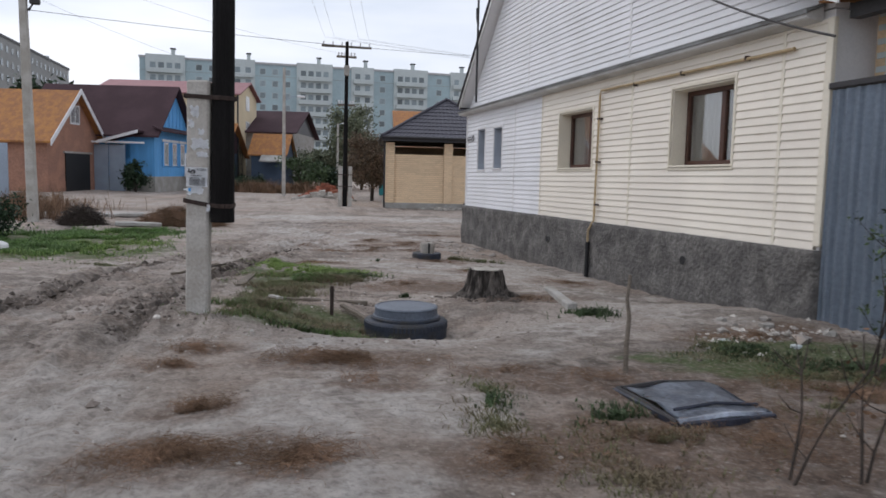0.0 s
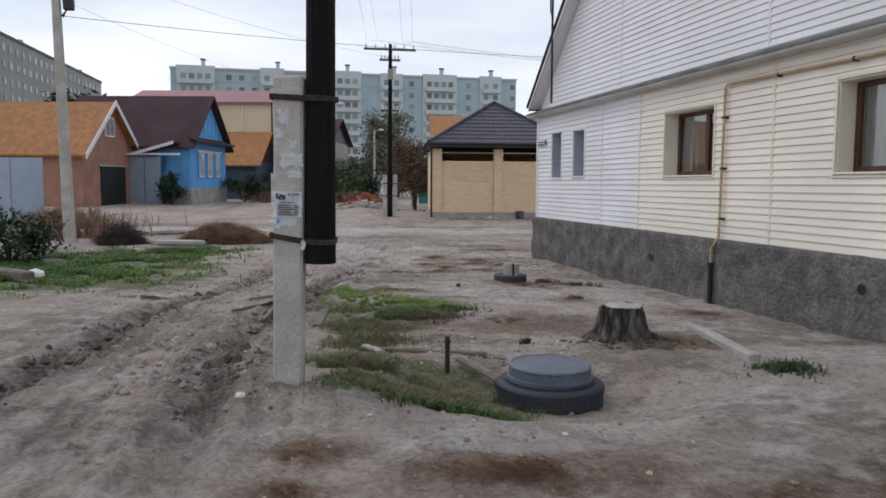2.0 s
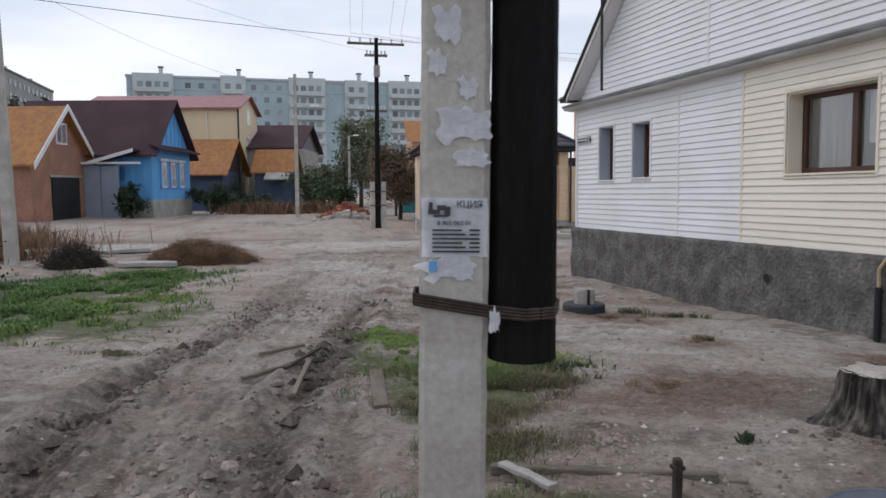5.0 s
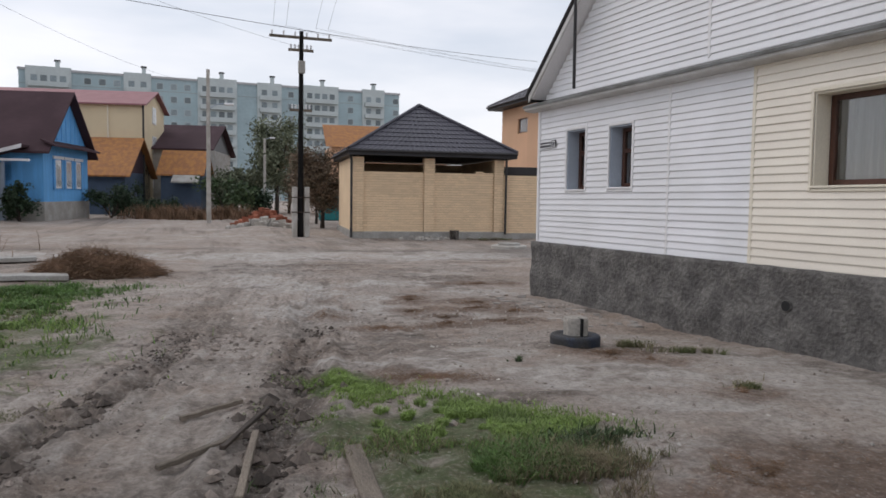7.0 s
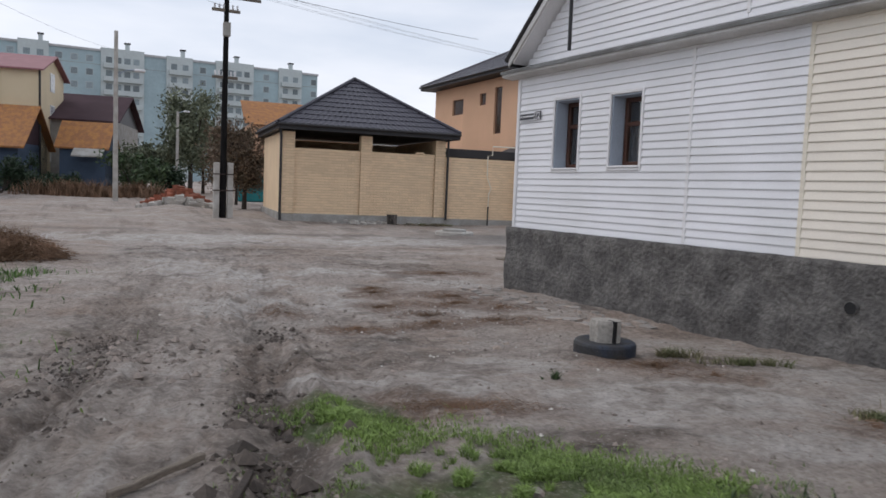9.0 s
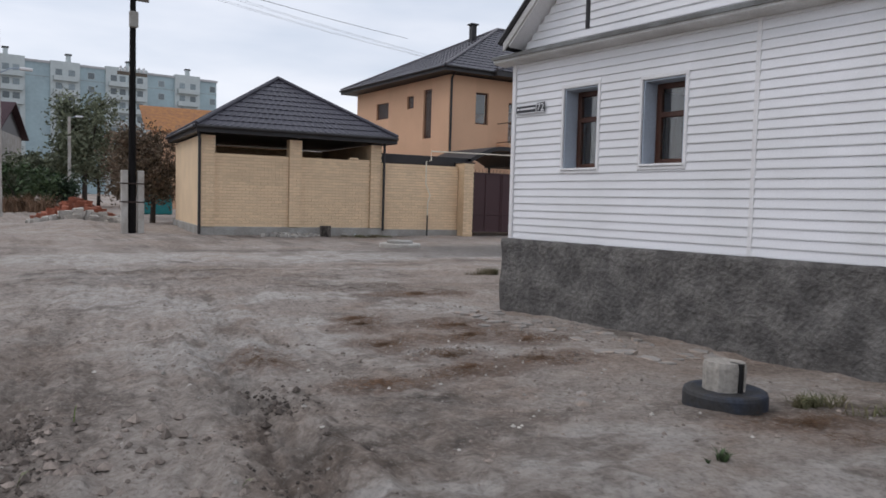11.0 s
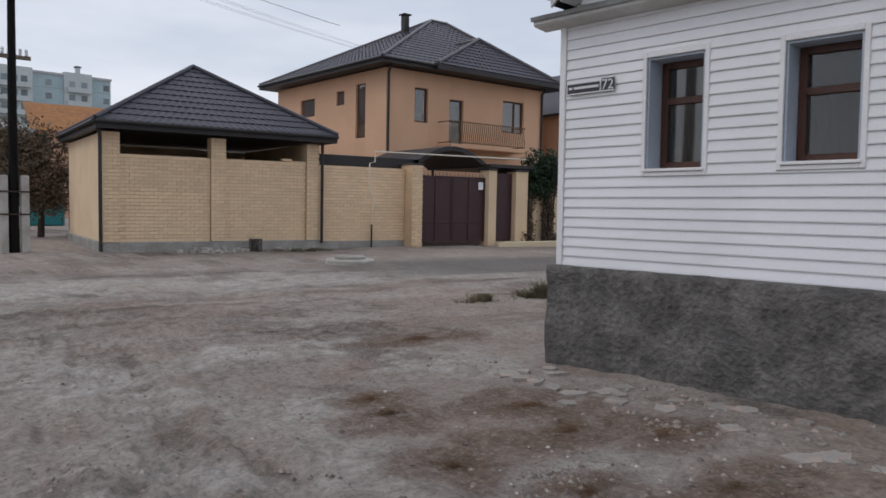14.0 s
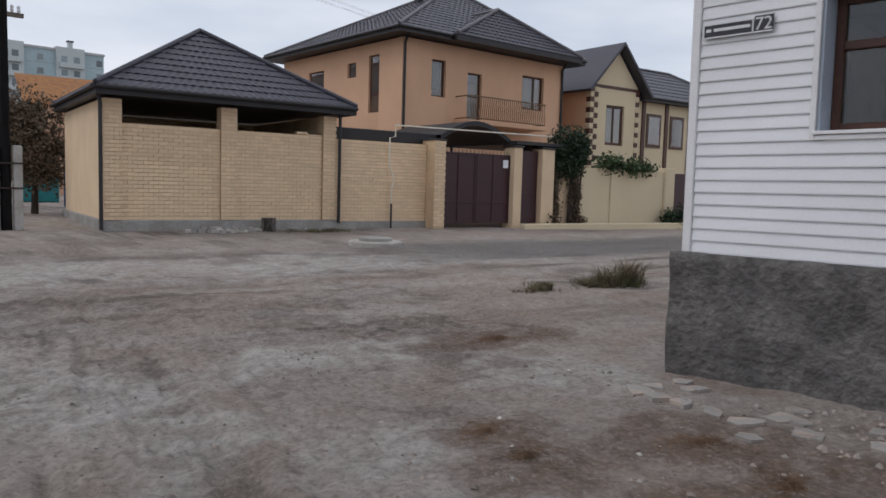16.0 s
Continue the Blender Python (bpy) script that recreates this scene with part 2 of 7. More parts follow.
def box(bm, x0, x1, y0, y1, z0, z1, bevel=0.0, m=None):
    v = [bm.verts.new((x, y, z)) for z in (z0, z1) for x, y in ((x0, y0), (x1, y0), (x1, y1), (x0, y1))]
    f = [bm.faces.new([v[i] for i in q]) for q in ((3, 2, 1, 0), (4, 5, 6, 7), (0, 1, 5, 4), (1, 2, 6, 5), (2, 3, 7, 6), (3, 0, 4, 7))]
    if bevel:
        edges = list({e for q in f for e in q.edges})
        r = bmesh.ops.bevel(bm, geom=edges, offset=bevel, segments=1, affect="EDGES")
        v = [p for p in v if p.is_valid] + r["verts"]
    if m is not None:
        bmesh.ops.transform(bm, matrix=m, verts=list({p for p in v if p.is_valid}))
    return bm


def bx(*a, bevel=0.0, m=None):
    return box(bmesh.new(), *a, bevel=bevel, m=m)


def prism(bm, pts, axis_vec):
    """A solid from a flat outline pushed along a vector."""
    a = [bm.verts.new(p) for p in pts]
    b = [bm.verts.new(Vector(p) + Vector(axis_vec)) for p in pts]
    bm.faces.new(a)
    bm.faces.new(b[::-1])
    for i in range(len(a)):
        j = (i + 1) % len(a)
        bm.faces.new((a[j], a[i], b[i], b[j]))
    bmesh.ops.recalc_face_normals(bm, faces=bm.faces[:])
    return bm


def lathe(bm, profile, n=24, wobble=0.0, seed=0):
    """A solid of revolution about z from (radius, height) pairs."""
    rng = random.Random(seed)
    rings = []
    off = [1 + wobble * (rng.random() - 0.5) for _ in range(n)]
    for r, z in profile:
        rings.append([bm.verts.new((r * off[i] * math.cos(2 * math.pi * i / n), r * off[i] * math.sin(2 * math.pi * i / n), z)) for i in range(n)])
    for a, b in zip(rings, rings[1:]):
        for i in range(n):
            bm.faces.new((a[i], a[(i + 1) % n], b[(i + 1) % n], b[i]))
    bm.faces.new(rings[0][::-1])
    bm.faces.new(rings[-1])
    return bm


def tube(bm, pts, r0, r1=None, n=6):
    """A round bar along points, tapering from r0 to r1."""
    r1 = r0 if r1 is None else r1
    pts = [Vector(p) for p in pts]
    rings = []
    for i, p in enumerate(pts):
        d = (pts[min(i + 1, len(pts) - 1)] - pts[max(i - 1, 0)]).normalized()
        s = d.cross(Vector((0, 0, 1)) if abs(d.z) < 0.9 else Vector((1, 0, 0))).normalized()
        u = d.cross(s)
        r = r0 + (r1 - r0) * i / max(1, len(pts) - 1)
        rings.append([bm.verts.new(p + r * (math.cos(2 * math.pi * k / n) * s + math.sin(2 * math.pi * k / n) * u)) for k in range(n)])
    for a, b in zip(rings, rings[1:]):
        for k in range(n):
            bm.faces.new((a[k], b[k], b[(k + 1) % n], a[(k + 1) % n]))
    bm.faces.new(rings[0])
    bm.faces.new(rings[-1][::-1])
    return bm


def axes(x, y, z, dx, dy):
    """A frame at (x, y, z) whose local x runs along (dx, dy), level."""
    return pose(x, y, z, 0, 0, math.degrees(math.atan2(dy, dx)))


# ---- ground ----
def smooth(a, b, v):
    t = np.clip((v - a) / (b - a), 0, 1)
    return t * t * (3 - 2 * t)


def lattice(x, y, seed):
    i, j = np.floor(x).astype(np.int64), np.floor(y).astype(np.int64)
    u, v = x - i, y - j
    u, v = u * u * (3 - 2 * u), v * v * (3 - 2 * v)

    def h(p, q):
        k = (p * 374761393 + q * 668265263 + seed * 974634777) & 0x7FFFFFFF
        k = ((k ^ (k >> 13)) * 1274126177) & 0x7FFFFFFF
        return ((k ^ (k >> 16)) & 0xFFFF) / 65535.0
    return (h(i, j) * (1 - u) + h(i + 1, j) * u) * (1 - v) + (h(i, j + 1) * (1 - u) + h(i + 1, j + 1) * u) * v - 0.5


def track_x(y):
    """The middle of the rutted wheel track."""
    return -2.35 + 2.2 * smooth(9, 22, y) + 1.6 * smooth(20, 30, y) - 0.6 * smooth(6, -4, y)


def rut(x, y, at):
    d = x - track_x(y) - at - 0.12 * np.sin(y * 0.9 + at) - 0.25 * lattice(y * 0.45, y * 0 + at, 5)
    fade = (1 - smooth(17, 27, y)) * (0.35 + 0.65 * smooth(4.5, 8.5, y))
    deep = 0.85 + 0.9 * lattice(y * 0.5, y * 0 + at * 3, 8)
    return d, fade * np.clip(deep, 0.15, 1.2)


def height(x, y):
    x, y = np.asarray(x, float), np.asarray(y, float)
    near = 1 - smooth(34, 60, np.hypot(x, y - 14))
    z = np.interp(y, (0, 6, 8.5, 10.5, 14, 17, 20, 24, 33, 38, 60), (-0.10, -0.13, -0.16, -0.25, -0.33, -0.40, -0.46, -0.49, -0.34, -0.27, -0.22))
    z = z + 0.12 * smooth(-6, -14, x) * smooth(34, 46, y) + 0.07 * smooth(9, 6, y) * smooth(4.5, 6.5, x)
    z = z - 0.08 * smooth(8.5, 10, y) * (1 - smooth(22, 25, y)) * smooth(3.8, 5.4, x)
    z = z - 0.25 * np.exp(-(((x - 1.3) / 1.3) ** 2 + ((y - 8.45) / 1.05) ** 2) ** 2) + 0.07 * np.exp(-(((x + 0.8) / 0.7) ** 2 + ((y - 8.1) / 0.8) ** 2))
    z = z + 0.35 * np.exp(-((x - 2.2) / 1.6) ** 2 - ((y - 42.0) / 1.6) ** 2)
    z = z + near * (0.07 * lattice(x * 0.35, y * 0.35, 1) + 0.05 * lattice(x * 1.1, y * 1.1, 2) + 0.03 * lattice(x * 3.1, y * 3.1, 3) + 0.022 * lattice(x * 8, y * 8, 4) + 0.013 * lattice(x * 17, y * 17, 9))
    d = x - track_x(y)
    lane = np.exp(-(d / 2.0) ** 4) * (1 - smooth(26, 32, y)) * near
    z = z + lane * (0.05 * lattice(d * 5.5, y * 0.5, 11) + 0.035 * lattice(d * 12, y * 0.9, 12) + 0.03 * lattice(d * 20, y * 8, 13))
    cross = np.exp(-((y + 0.12 * x - 30) / 4.5) ** 4) * near
    z = z + cross * (0.05 * lattice(x * 0.4, (y + 0.12 * x) * 3.2, 14) + 0.03 * lattice(x * 1.5, (y + 0.12 * x) * 7, 15))
    for at in (-0.85, 0.8):
        d, k = rut(x, y, at)
        z = z - (0.11 - 0.05 * smooth(13, 16, y)) * k * np.exp(-(d / 0.18) ** 2) + 0.035 * k * (np.exp(-((d - 0.33) / 0.13) ** 2) + np.exp(-((d + 0.33) / 0.13) ** 2))
        z = z + 0.018 * k * np.exp(-(d / 0.16) ** 2) * np.sin(42 * y + 26 * np.abs(d))
        z = z + k * (0.35 + 0.65 * smooth(6, 9, y)) * np.exp(-(d / 0.5) ** 2) * (0.08 * np.abs(lattice(x * 6.5, y * 4.0, 6)) + 0.07 * lattice(x * 11, y * 8, 7) + 0.045 * lattice(x * 22, y * 19, 10))
    return z


def ground_z(x, y):
    return float(height(np.array([x]), np.array([y]))[0])


def spread_axis(lo, hi, step, far):
    core = list(np.arange(lo, hi + step / 2, step))
    out, s, v = [], step, hi
    while v < far:
        s *= 1.07 if s < 0.3 else 1.2
        v += s
        out.append(v)
    left, s, v = [], step, lo
    while v > -far:
        s *= 1.07 if s < 0.3 else 1.2
        v -= s
        left.append(v)
    return np.array(left[::-1] + core + out)


GX, GY = spread_axis(-3.8, 6.0, 0.028, 2600), spread_axis(2.6, 26.0, 0.030, 2600)
gx, gy = np.meshgrid(GX, GY)
gz = height(gx, gy)
ground_me = bpy.data.meshes.new("ground")
nx, ny = len(GX), len(GY)
idx = np.arange(nx * ny).reshape(ny, nx)
quads = np.stack([idx[:-1, :-1], idx[:-1, 1:], idx[1:, 1:], idx[1:, :-1]], -1).reshape(-1, 4)
ground_me.from_pydata(np.stack([gx, gy, gz], -1).reshape(-1, 3).tolist(), [], quads.tolist())
ground_me.polygons.foreach_set("use_smooth", [True] * len(ground_me.polygons))


def ellipse(x, y, cx, cy, rx, ry, turn=0.0):
    c, s = math.cos(radians(turn)), math.sin(radians(turn))
    u, v = ((x - cx) * c + (y - cy) * s) / rx, (-(x - cx) * s + (y - cy) * c) / ry
    return 1 - smooth(0.55, 1.15, np.hypot(u, v) + 0.5 * lattice(x * 1.6, y * 1.6, 21) + 0.35 * lattice(x * 5, y * 5, 22))


# dry trampled weeds stain the earth rusty brown
RUST_NEAR = [(-0.68, 6.85, 0.32, 0.22, 0), (0.5, 6.3, 0.8, 0.32, -12), (0.7, 5.6, 0.3, 0.22, 0), (-0.8, 6.25, 0.28, 0.14, 0), (-0.55, 5.1, 0.35, 0.2, 0), (-0.6, 4.25, 0.6, 0.3, 0), (0.1, 4.1, 0.4, 0.28, 0), (1.28, 4.0, 0.4, 0.28, 0)]
RUST_YARD = [(1.75, 5.75, 0.35, 0.25, 0), (2.4, 5.35, 0.7, 0.35, 0), (2.25, 4.2, 0.7, 0.5, 0), (3.1, 4.1, 0.8, 0.6, 0), (4.2, 4.8, 1.2, 0.9, 0), (4.9, 6.9, 0.8, 0.4, 0)]
RUST_FAR = [(2.45, 20.9, 0.45, 0.35, 0), (2.25, 18.35, 0.65, 0.35, 10), (3.6, 20.45, 0.6, 0.4, -20), (1.2, 18.2, 0.45, 0.25, 0), (0.7, 14.85, 0.9, 0.32, -25), (3.3, 15.6, 0.55, 0.25, -35), (3.45, 15.0, 0.5, 0.3, -45), (3.36, 13.4, 0.34, 0.25, 0), (2.6, 21.4, 0.4, 0.28, 0), (3.3, 19.75, 0.7, 0.4, -15), (3.75, 19.25, 0.5, 0.28, 0), (2.1, 19.75, 0.35, 0.4, 0), (2.4, 18.9, 0.5, 0.3, 0), (3.2, 18.4, 0.5, 0.25, -10), (0.67, 19.5, 0.35, 0.5, 0), (4.9, 12.1, 0.5, 0.35, 0), (3.3, 10.0, 0.8, 0.4, 0), (2.0, 11.6, 1.0, 0.6, 0), (5.0, 23.6, 0.8, 0.3, 0)]
DARK = [(-0.2, 9.5, 0.9, 0.8, 0), (0.9, 10.5, 1.0, 0.35, -10), (4.4, 24.4, 1.0, 0.35, -25), (2.8, 26.3, 2.6, 0.9, -50), (1.0, 27.6, 2.4, 0.8, -20), (3.7, 25.0, 1.8, 0.6, -30), (5.2, 24.0, 0.9, 0.3, 0), (3.6, 9.9, 0.9, 0.5, 0), (2.6, 3.9, 1.3, 1.3, 0), (3.0, 5.8, 1.6, 1.2, 0), (4.0, 15.6, 1.4, 0.35, -30), (-0.4, 4.4, 0.8, 0.3, 0),
        (2.0, 26.6, 4.5, 0.8, -8), (-4.0, 26.5, 3.0, 1.6, 0), (1.2, 17.6, 0.8, 0.4, 10),
        (1.2, 13.9, 1.0, 0.35, -10), (4.6, 24.6, 1.4, 0.7, 0), (-6, 22, 3, 4, 0), (8, 36.6, 4.5, 0.5, -7), (4, 2.5, 2.2, 2.2, 0), (5.5, 5, 1.6, 2.4, 0), (0.4, 16.8, 0.7, 0.5, 0)]
PALE = [(1.9, 21.6, 0.9, 0.5, 0), (1.6, 20.2, 0.5, 0.8, 0), (1.15, 5.2, 0.45, 1.4, 0), (0.15, 15.85, 0.55, 0.3, -10), (0.9, 15.4, 0.8, 0.3, -15), (2.0, 14.3, 1.0, 0.4, -30), (2.6, 13.3, 0.8, 0.4, -20), (4.7, 11.5, 1.0, 5.0, 0), (3.4, 12.2, 1.0, 0.7, 0), (0.2, 20.5, 1.0, 2.0, 20), (6.0, 29.8, 5.0, 0.9, -8), (4.4, 22.4, 1.0, 0.8, 0), (-2.2, 4.4, 1.9, 2.6, 0), (1.8, 6.9, 1.1, 0.9, 0), (1.2, 4.8, 0.45, 1.5, 0), (0.2, 3.6, 0.9, 0.8, 0), (3.0, 7.6, 1.0, 0.6, 0), (2.8, 23.8, 1.6, 0.6, 0), (2.4, 14.4, 1.5, 0.7, -15), (0.6, 6.0, 0.9, 1.8, 10), (2.2, 7.2, 0.9, 0.8, 0), (1.5, 12.2, 1.0, 0.6, 0), (5.0, 12.5, 0.7, 4.5, 0), (1.6, 16.0, 0.9, 0.6, 0), (2.6, 19.0, 1.1, 0.6, 0), (0.0, 4.6, 0.6, 1.2, 0), (1, 30.5, 14, 1.6, -6), (0.6, 24, 0.9, 2.5, 20)]
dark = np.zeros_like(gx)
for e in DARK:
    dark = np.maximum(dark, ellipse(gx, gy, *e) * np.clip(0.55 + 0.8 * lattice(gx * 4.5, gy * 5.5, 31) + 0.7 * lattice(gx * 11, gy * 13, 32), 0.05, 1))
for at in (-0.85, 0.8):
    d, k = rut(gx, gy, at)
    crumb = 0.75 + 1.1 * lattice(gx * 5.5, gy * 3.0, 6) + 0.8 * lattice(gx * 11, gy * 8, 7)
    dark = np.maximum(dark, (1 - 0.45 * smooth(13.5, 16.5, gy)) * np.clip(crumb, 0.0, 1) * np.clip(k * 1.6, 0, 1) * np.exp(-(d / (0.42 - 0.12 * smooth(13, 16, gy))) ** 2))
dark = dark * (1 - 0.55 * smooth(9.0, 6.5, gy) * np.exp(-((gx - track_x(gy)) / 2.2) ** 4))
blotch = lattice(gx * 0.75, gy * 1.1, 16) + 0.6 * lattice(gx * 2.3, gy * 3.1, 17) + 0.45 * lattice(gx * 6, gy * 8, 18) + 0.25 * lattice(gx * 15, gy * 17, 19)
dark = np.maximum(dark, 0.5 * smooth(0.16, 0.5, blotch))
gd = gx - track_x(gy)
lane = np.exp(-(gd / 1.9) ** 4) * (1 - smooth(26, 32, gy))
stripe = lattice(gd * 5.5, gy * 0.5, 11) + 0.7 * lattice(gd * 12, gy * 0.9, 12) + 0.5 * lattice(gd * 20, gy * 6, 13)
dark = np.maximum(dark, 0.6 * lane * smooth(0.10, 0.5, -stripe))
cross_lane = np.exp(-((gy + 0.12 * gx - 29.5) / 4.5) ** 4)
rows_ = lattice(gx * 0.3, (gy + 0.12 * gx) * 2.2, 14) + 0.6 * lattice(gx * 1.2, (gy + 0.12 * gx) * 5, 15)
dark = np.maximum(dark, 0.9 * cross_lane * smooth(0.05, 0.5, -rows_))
pale = np.zeros_like(gx)
for e in PALE:
    pale = np.maximum(pale, ellipse(gx, gy, *e))
pale = pale * (1 - 0.7 * smooth(0.2, 0.5, blotch))
pale = np.maximum(pale, (0.55 - 0.35 * smooth(15, 19, gy)) * lane * smooth(0.1, 0.5, stripe) * (1 - 0.8 * dark))
pale = np.maximum(pale, 0.5 * cross_lane * smooth(0.1, 0.5, rows_))
pale = np.maximum(pale, (0.45 - 0.2 * smooth(16, 20, gy)) * smooth(0.14, 0.55, -blotch) * (1 - 0.8 * dark))
road = smooth(34.6, 33.0, gy + 0.12 * gx) * smooth(29.5, 31.0, gy + 0.12 * gx) * smooth(6, 12, gx)
turf = np.zeros_like(gx)
for e in ((0.3, 13.2, 1.1, 0.9, -10), (0.1, 12.0, 0.8, 0.9, 0), (-0.15, 14.9, 0.45, 0.6, 0), (0.8, 13.1, 0.8, 0.4, -20), (-6.4, 18.3, 4.0, 3.4, 0), (-5.2, 22.0, 2.2, 2.4, 0), (-4.2, 24.0, 1.8, 1.2, 0), (-9.0, 20, 2.8, 4.0, 0), (0.35, 8.6, 1.3, 0.9, 0), (4.5, 5.9, 1.4, 0.8, 0)):
    turf = np.maximum(turf, ellipse(gx, gy, *e))
rust = np.zeros_like(gx)
for e in RUST_NEAR + RUST_YARD + RUST_FAR:
    rust = np.maximum(rust, ellipse(gx, gy, e[0], e[1], e[2] * 1.4, e[3] * 1.4, e[4]) * np.clip(0.85 + 0.9 * lattice(gx * 5, gy * 6, 35) + 0.6 * lattice(gx * 13, gy * 13, 36), 0.05, 1))
warm = ground_me.color_attributes.new("weathering", "FLOAT_COLOR", "POINT")
warm.data.foreach_set("color", np.stack([rust, smooth(0.0, 0.45, lattice(gx * 0.5, gy * 0.5, 37) + 0.5 * lattice(gx * 1.7, gy * 1.7, 38)), 0 * rust, 0 * rust + 1], -1).reshape(-1).astype(np.float32))
attr = ground_me.color_attributes.new("soil", "FLOAT_COLOR", "POINT")
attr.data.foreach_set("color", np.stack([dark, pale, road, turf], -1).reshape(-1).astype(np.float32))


def ground_material():
    m = bpy.data.materials.new("bare_earth")
    m.use_nodes = True
    n, l = m.node_tree.nodes, m.node_tree.links
    b = n["Principled BSDF"]
    b.inputs["Roughness"].default_value = 0.95
    b.inputs["Specular IOR Level"].default_value = 0.2
    co = n.new("ShaderNodeTexCoord")

    def tex(scale, detail=6.0, rough=0.55):
        t = n.new("ShaderNodeTexNoise")
        t.inputs["Scale"].default_value, t.inputs["Detail"].default_value, t.inputs["Roughness"].default_value = scale, detail, rough
        l.new(co.outputs["Object"], t.inputs["Vector"])
        return t.outputs["Fac"]

    def mix(fac, c1, c2):
        x = n.new("ShaderNodeMixRGB")
        if isinstance(fac, float):
            x.inputs["Fac"].default_value = fac
        else:
            l.new(fac, x.inputs["Fac"])
        for key, c in (("Color1", c1), ("Color2", c2)):
            if isinstance(c, tuple):
                x.inputs[key].default_value = (*c, 1)
            else:
                l.new(c, x.inputs[key])
        return x.outputs["Color"]

    def sharpen(v, lo, hi, top=1.0):
        r = n.new("ShaderNodeMapRange")
        r.inputs["From Min"].default_value, r.inputs["From Max"].default_value, r.inputs["To Max"].default_value = lo, hi, top
        l.new(v, r.inputs["Value"])
        return r.outputs["Result"]
    base = mix(sharpen(tex(0.55), 0.35, 0.65), (0.41, 0.356, 0.316), (0.53, 0.47, 0.422))
    base = mix(sharpen(tex(2.4, 8.0, 0.65), 0.44, 0.70, 0.8), base, (0.275, 0.23, 0.20))
    base = mix(sharpen(tex(1.3, 7.0, 0.6), 0.50, 0.66, 0.6), base, (0.36, 0.27, 0.215))
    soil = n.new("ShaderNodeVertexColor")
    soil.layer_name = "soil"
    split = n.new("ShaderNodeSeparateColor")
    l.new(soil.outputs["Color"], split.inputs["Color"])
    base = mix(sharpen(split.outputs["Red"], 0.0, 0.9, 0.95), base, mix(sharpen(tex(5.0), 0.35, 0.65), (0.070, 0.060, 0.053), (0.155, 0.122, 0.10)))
    base = mix(sharpen(split.outputs["Green"], 0.0, 1.0, 0.85), base, mix(sharpen(tex(3.5), 0.4, 0.6), (0.60, 0.565, 0.53), (0.46, 0.415, 0.378)))
    aged = n.new("ShaderNodeVertexColor")
    aged.layer_name = "weathering"
    parts = n.new("ShaderNodeSeparateColor")
    l.new(aged.outputs["Color"], parts.inputs["Color"])
    base = mix(sharpen(parts.outputs["Green"], 0.0, 1.0, 0.35), base, (0.40, 0.30, 0.235))
    base = mix(sharpen(parts.outputs["Red"], 0.0, 0.9, 0.68), base, mix(sharpen(tex(14.0), 0.35, 0.65), (0.115, 0.068, 0.045), (0.24, 0.155, 0.11)))
    base = mix(sharpen(split.outputs["Blue"], 0.0, 1.0, 0.8), base, (0.15, 0.145, 0.14))
    base = mix(sharpen(soil.outputs["Alpha"], 0.1, 0.8, 0.88), base, mix(sharpen(tex(7.0), 0.4, 0.6), (0.075, 0.125, 0.035), (0.13, 0.145, 0.07)))
    # low noise goes darker: shade of small hollows painted into the earth colour
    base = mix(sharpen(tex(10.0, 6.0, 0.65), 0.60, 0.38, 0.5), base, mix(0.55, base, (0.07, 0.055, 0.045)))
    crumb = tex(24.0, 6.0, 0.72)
    # dark mix paints shade between crumbs, where the bump alone shows too little
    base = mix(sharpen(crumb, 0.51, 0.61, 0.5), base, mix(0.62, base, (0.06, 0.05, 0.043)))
    base = mix(sharpen(crumb, 0.47, 0.36, 0.45), base, mix(0.6, base, (0.62, 0.575, 0.53)))
    speck = sharpen(tex(38.0, 3.0), 0.66, 0.72)
    base = mix(speck, base, (0.44, 0.41, 0.37))
    dirt = sharpen(tex(60.0, 4.0, 0.7), 0.3, 0.7)
    base = mix(sharpen(dirt, 0.0, 1.0, 0.3), base, mix(0.5, base, (0.09, 0.075, 0.06)))
    l.new(base, b.inputs["Base Color"])
    b1, b2 = n.new("ShaderNodeBump"), n.new("ShaderNodeBump")
    b1.inputs["Strength"].default_value, b1.inputs["Distance"].default_value = 1.0, 0.05
    b2.inputs["Strength"].default_value, b2.inputs["Distance"].default_value = 0.9, 0.016
    l.new(tex(11.0, 9.0, 0.72), b1.inputs["Height"])
    l.new(tex(55.0, 5.0, 0.7), b2.inputs["Height"])
    l.new(b1.outputs["Normal"], b2.inputs["Normal"])
    l.new(b2.outputs["Normal"], b.inputs["Normal"])
    return m


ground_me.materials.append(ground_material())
ground = tagged(new("ground", ground_me), "bare rutted sandy earth of an unpaved street", "ground", kind="structure")


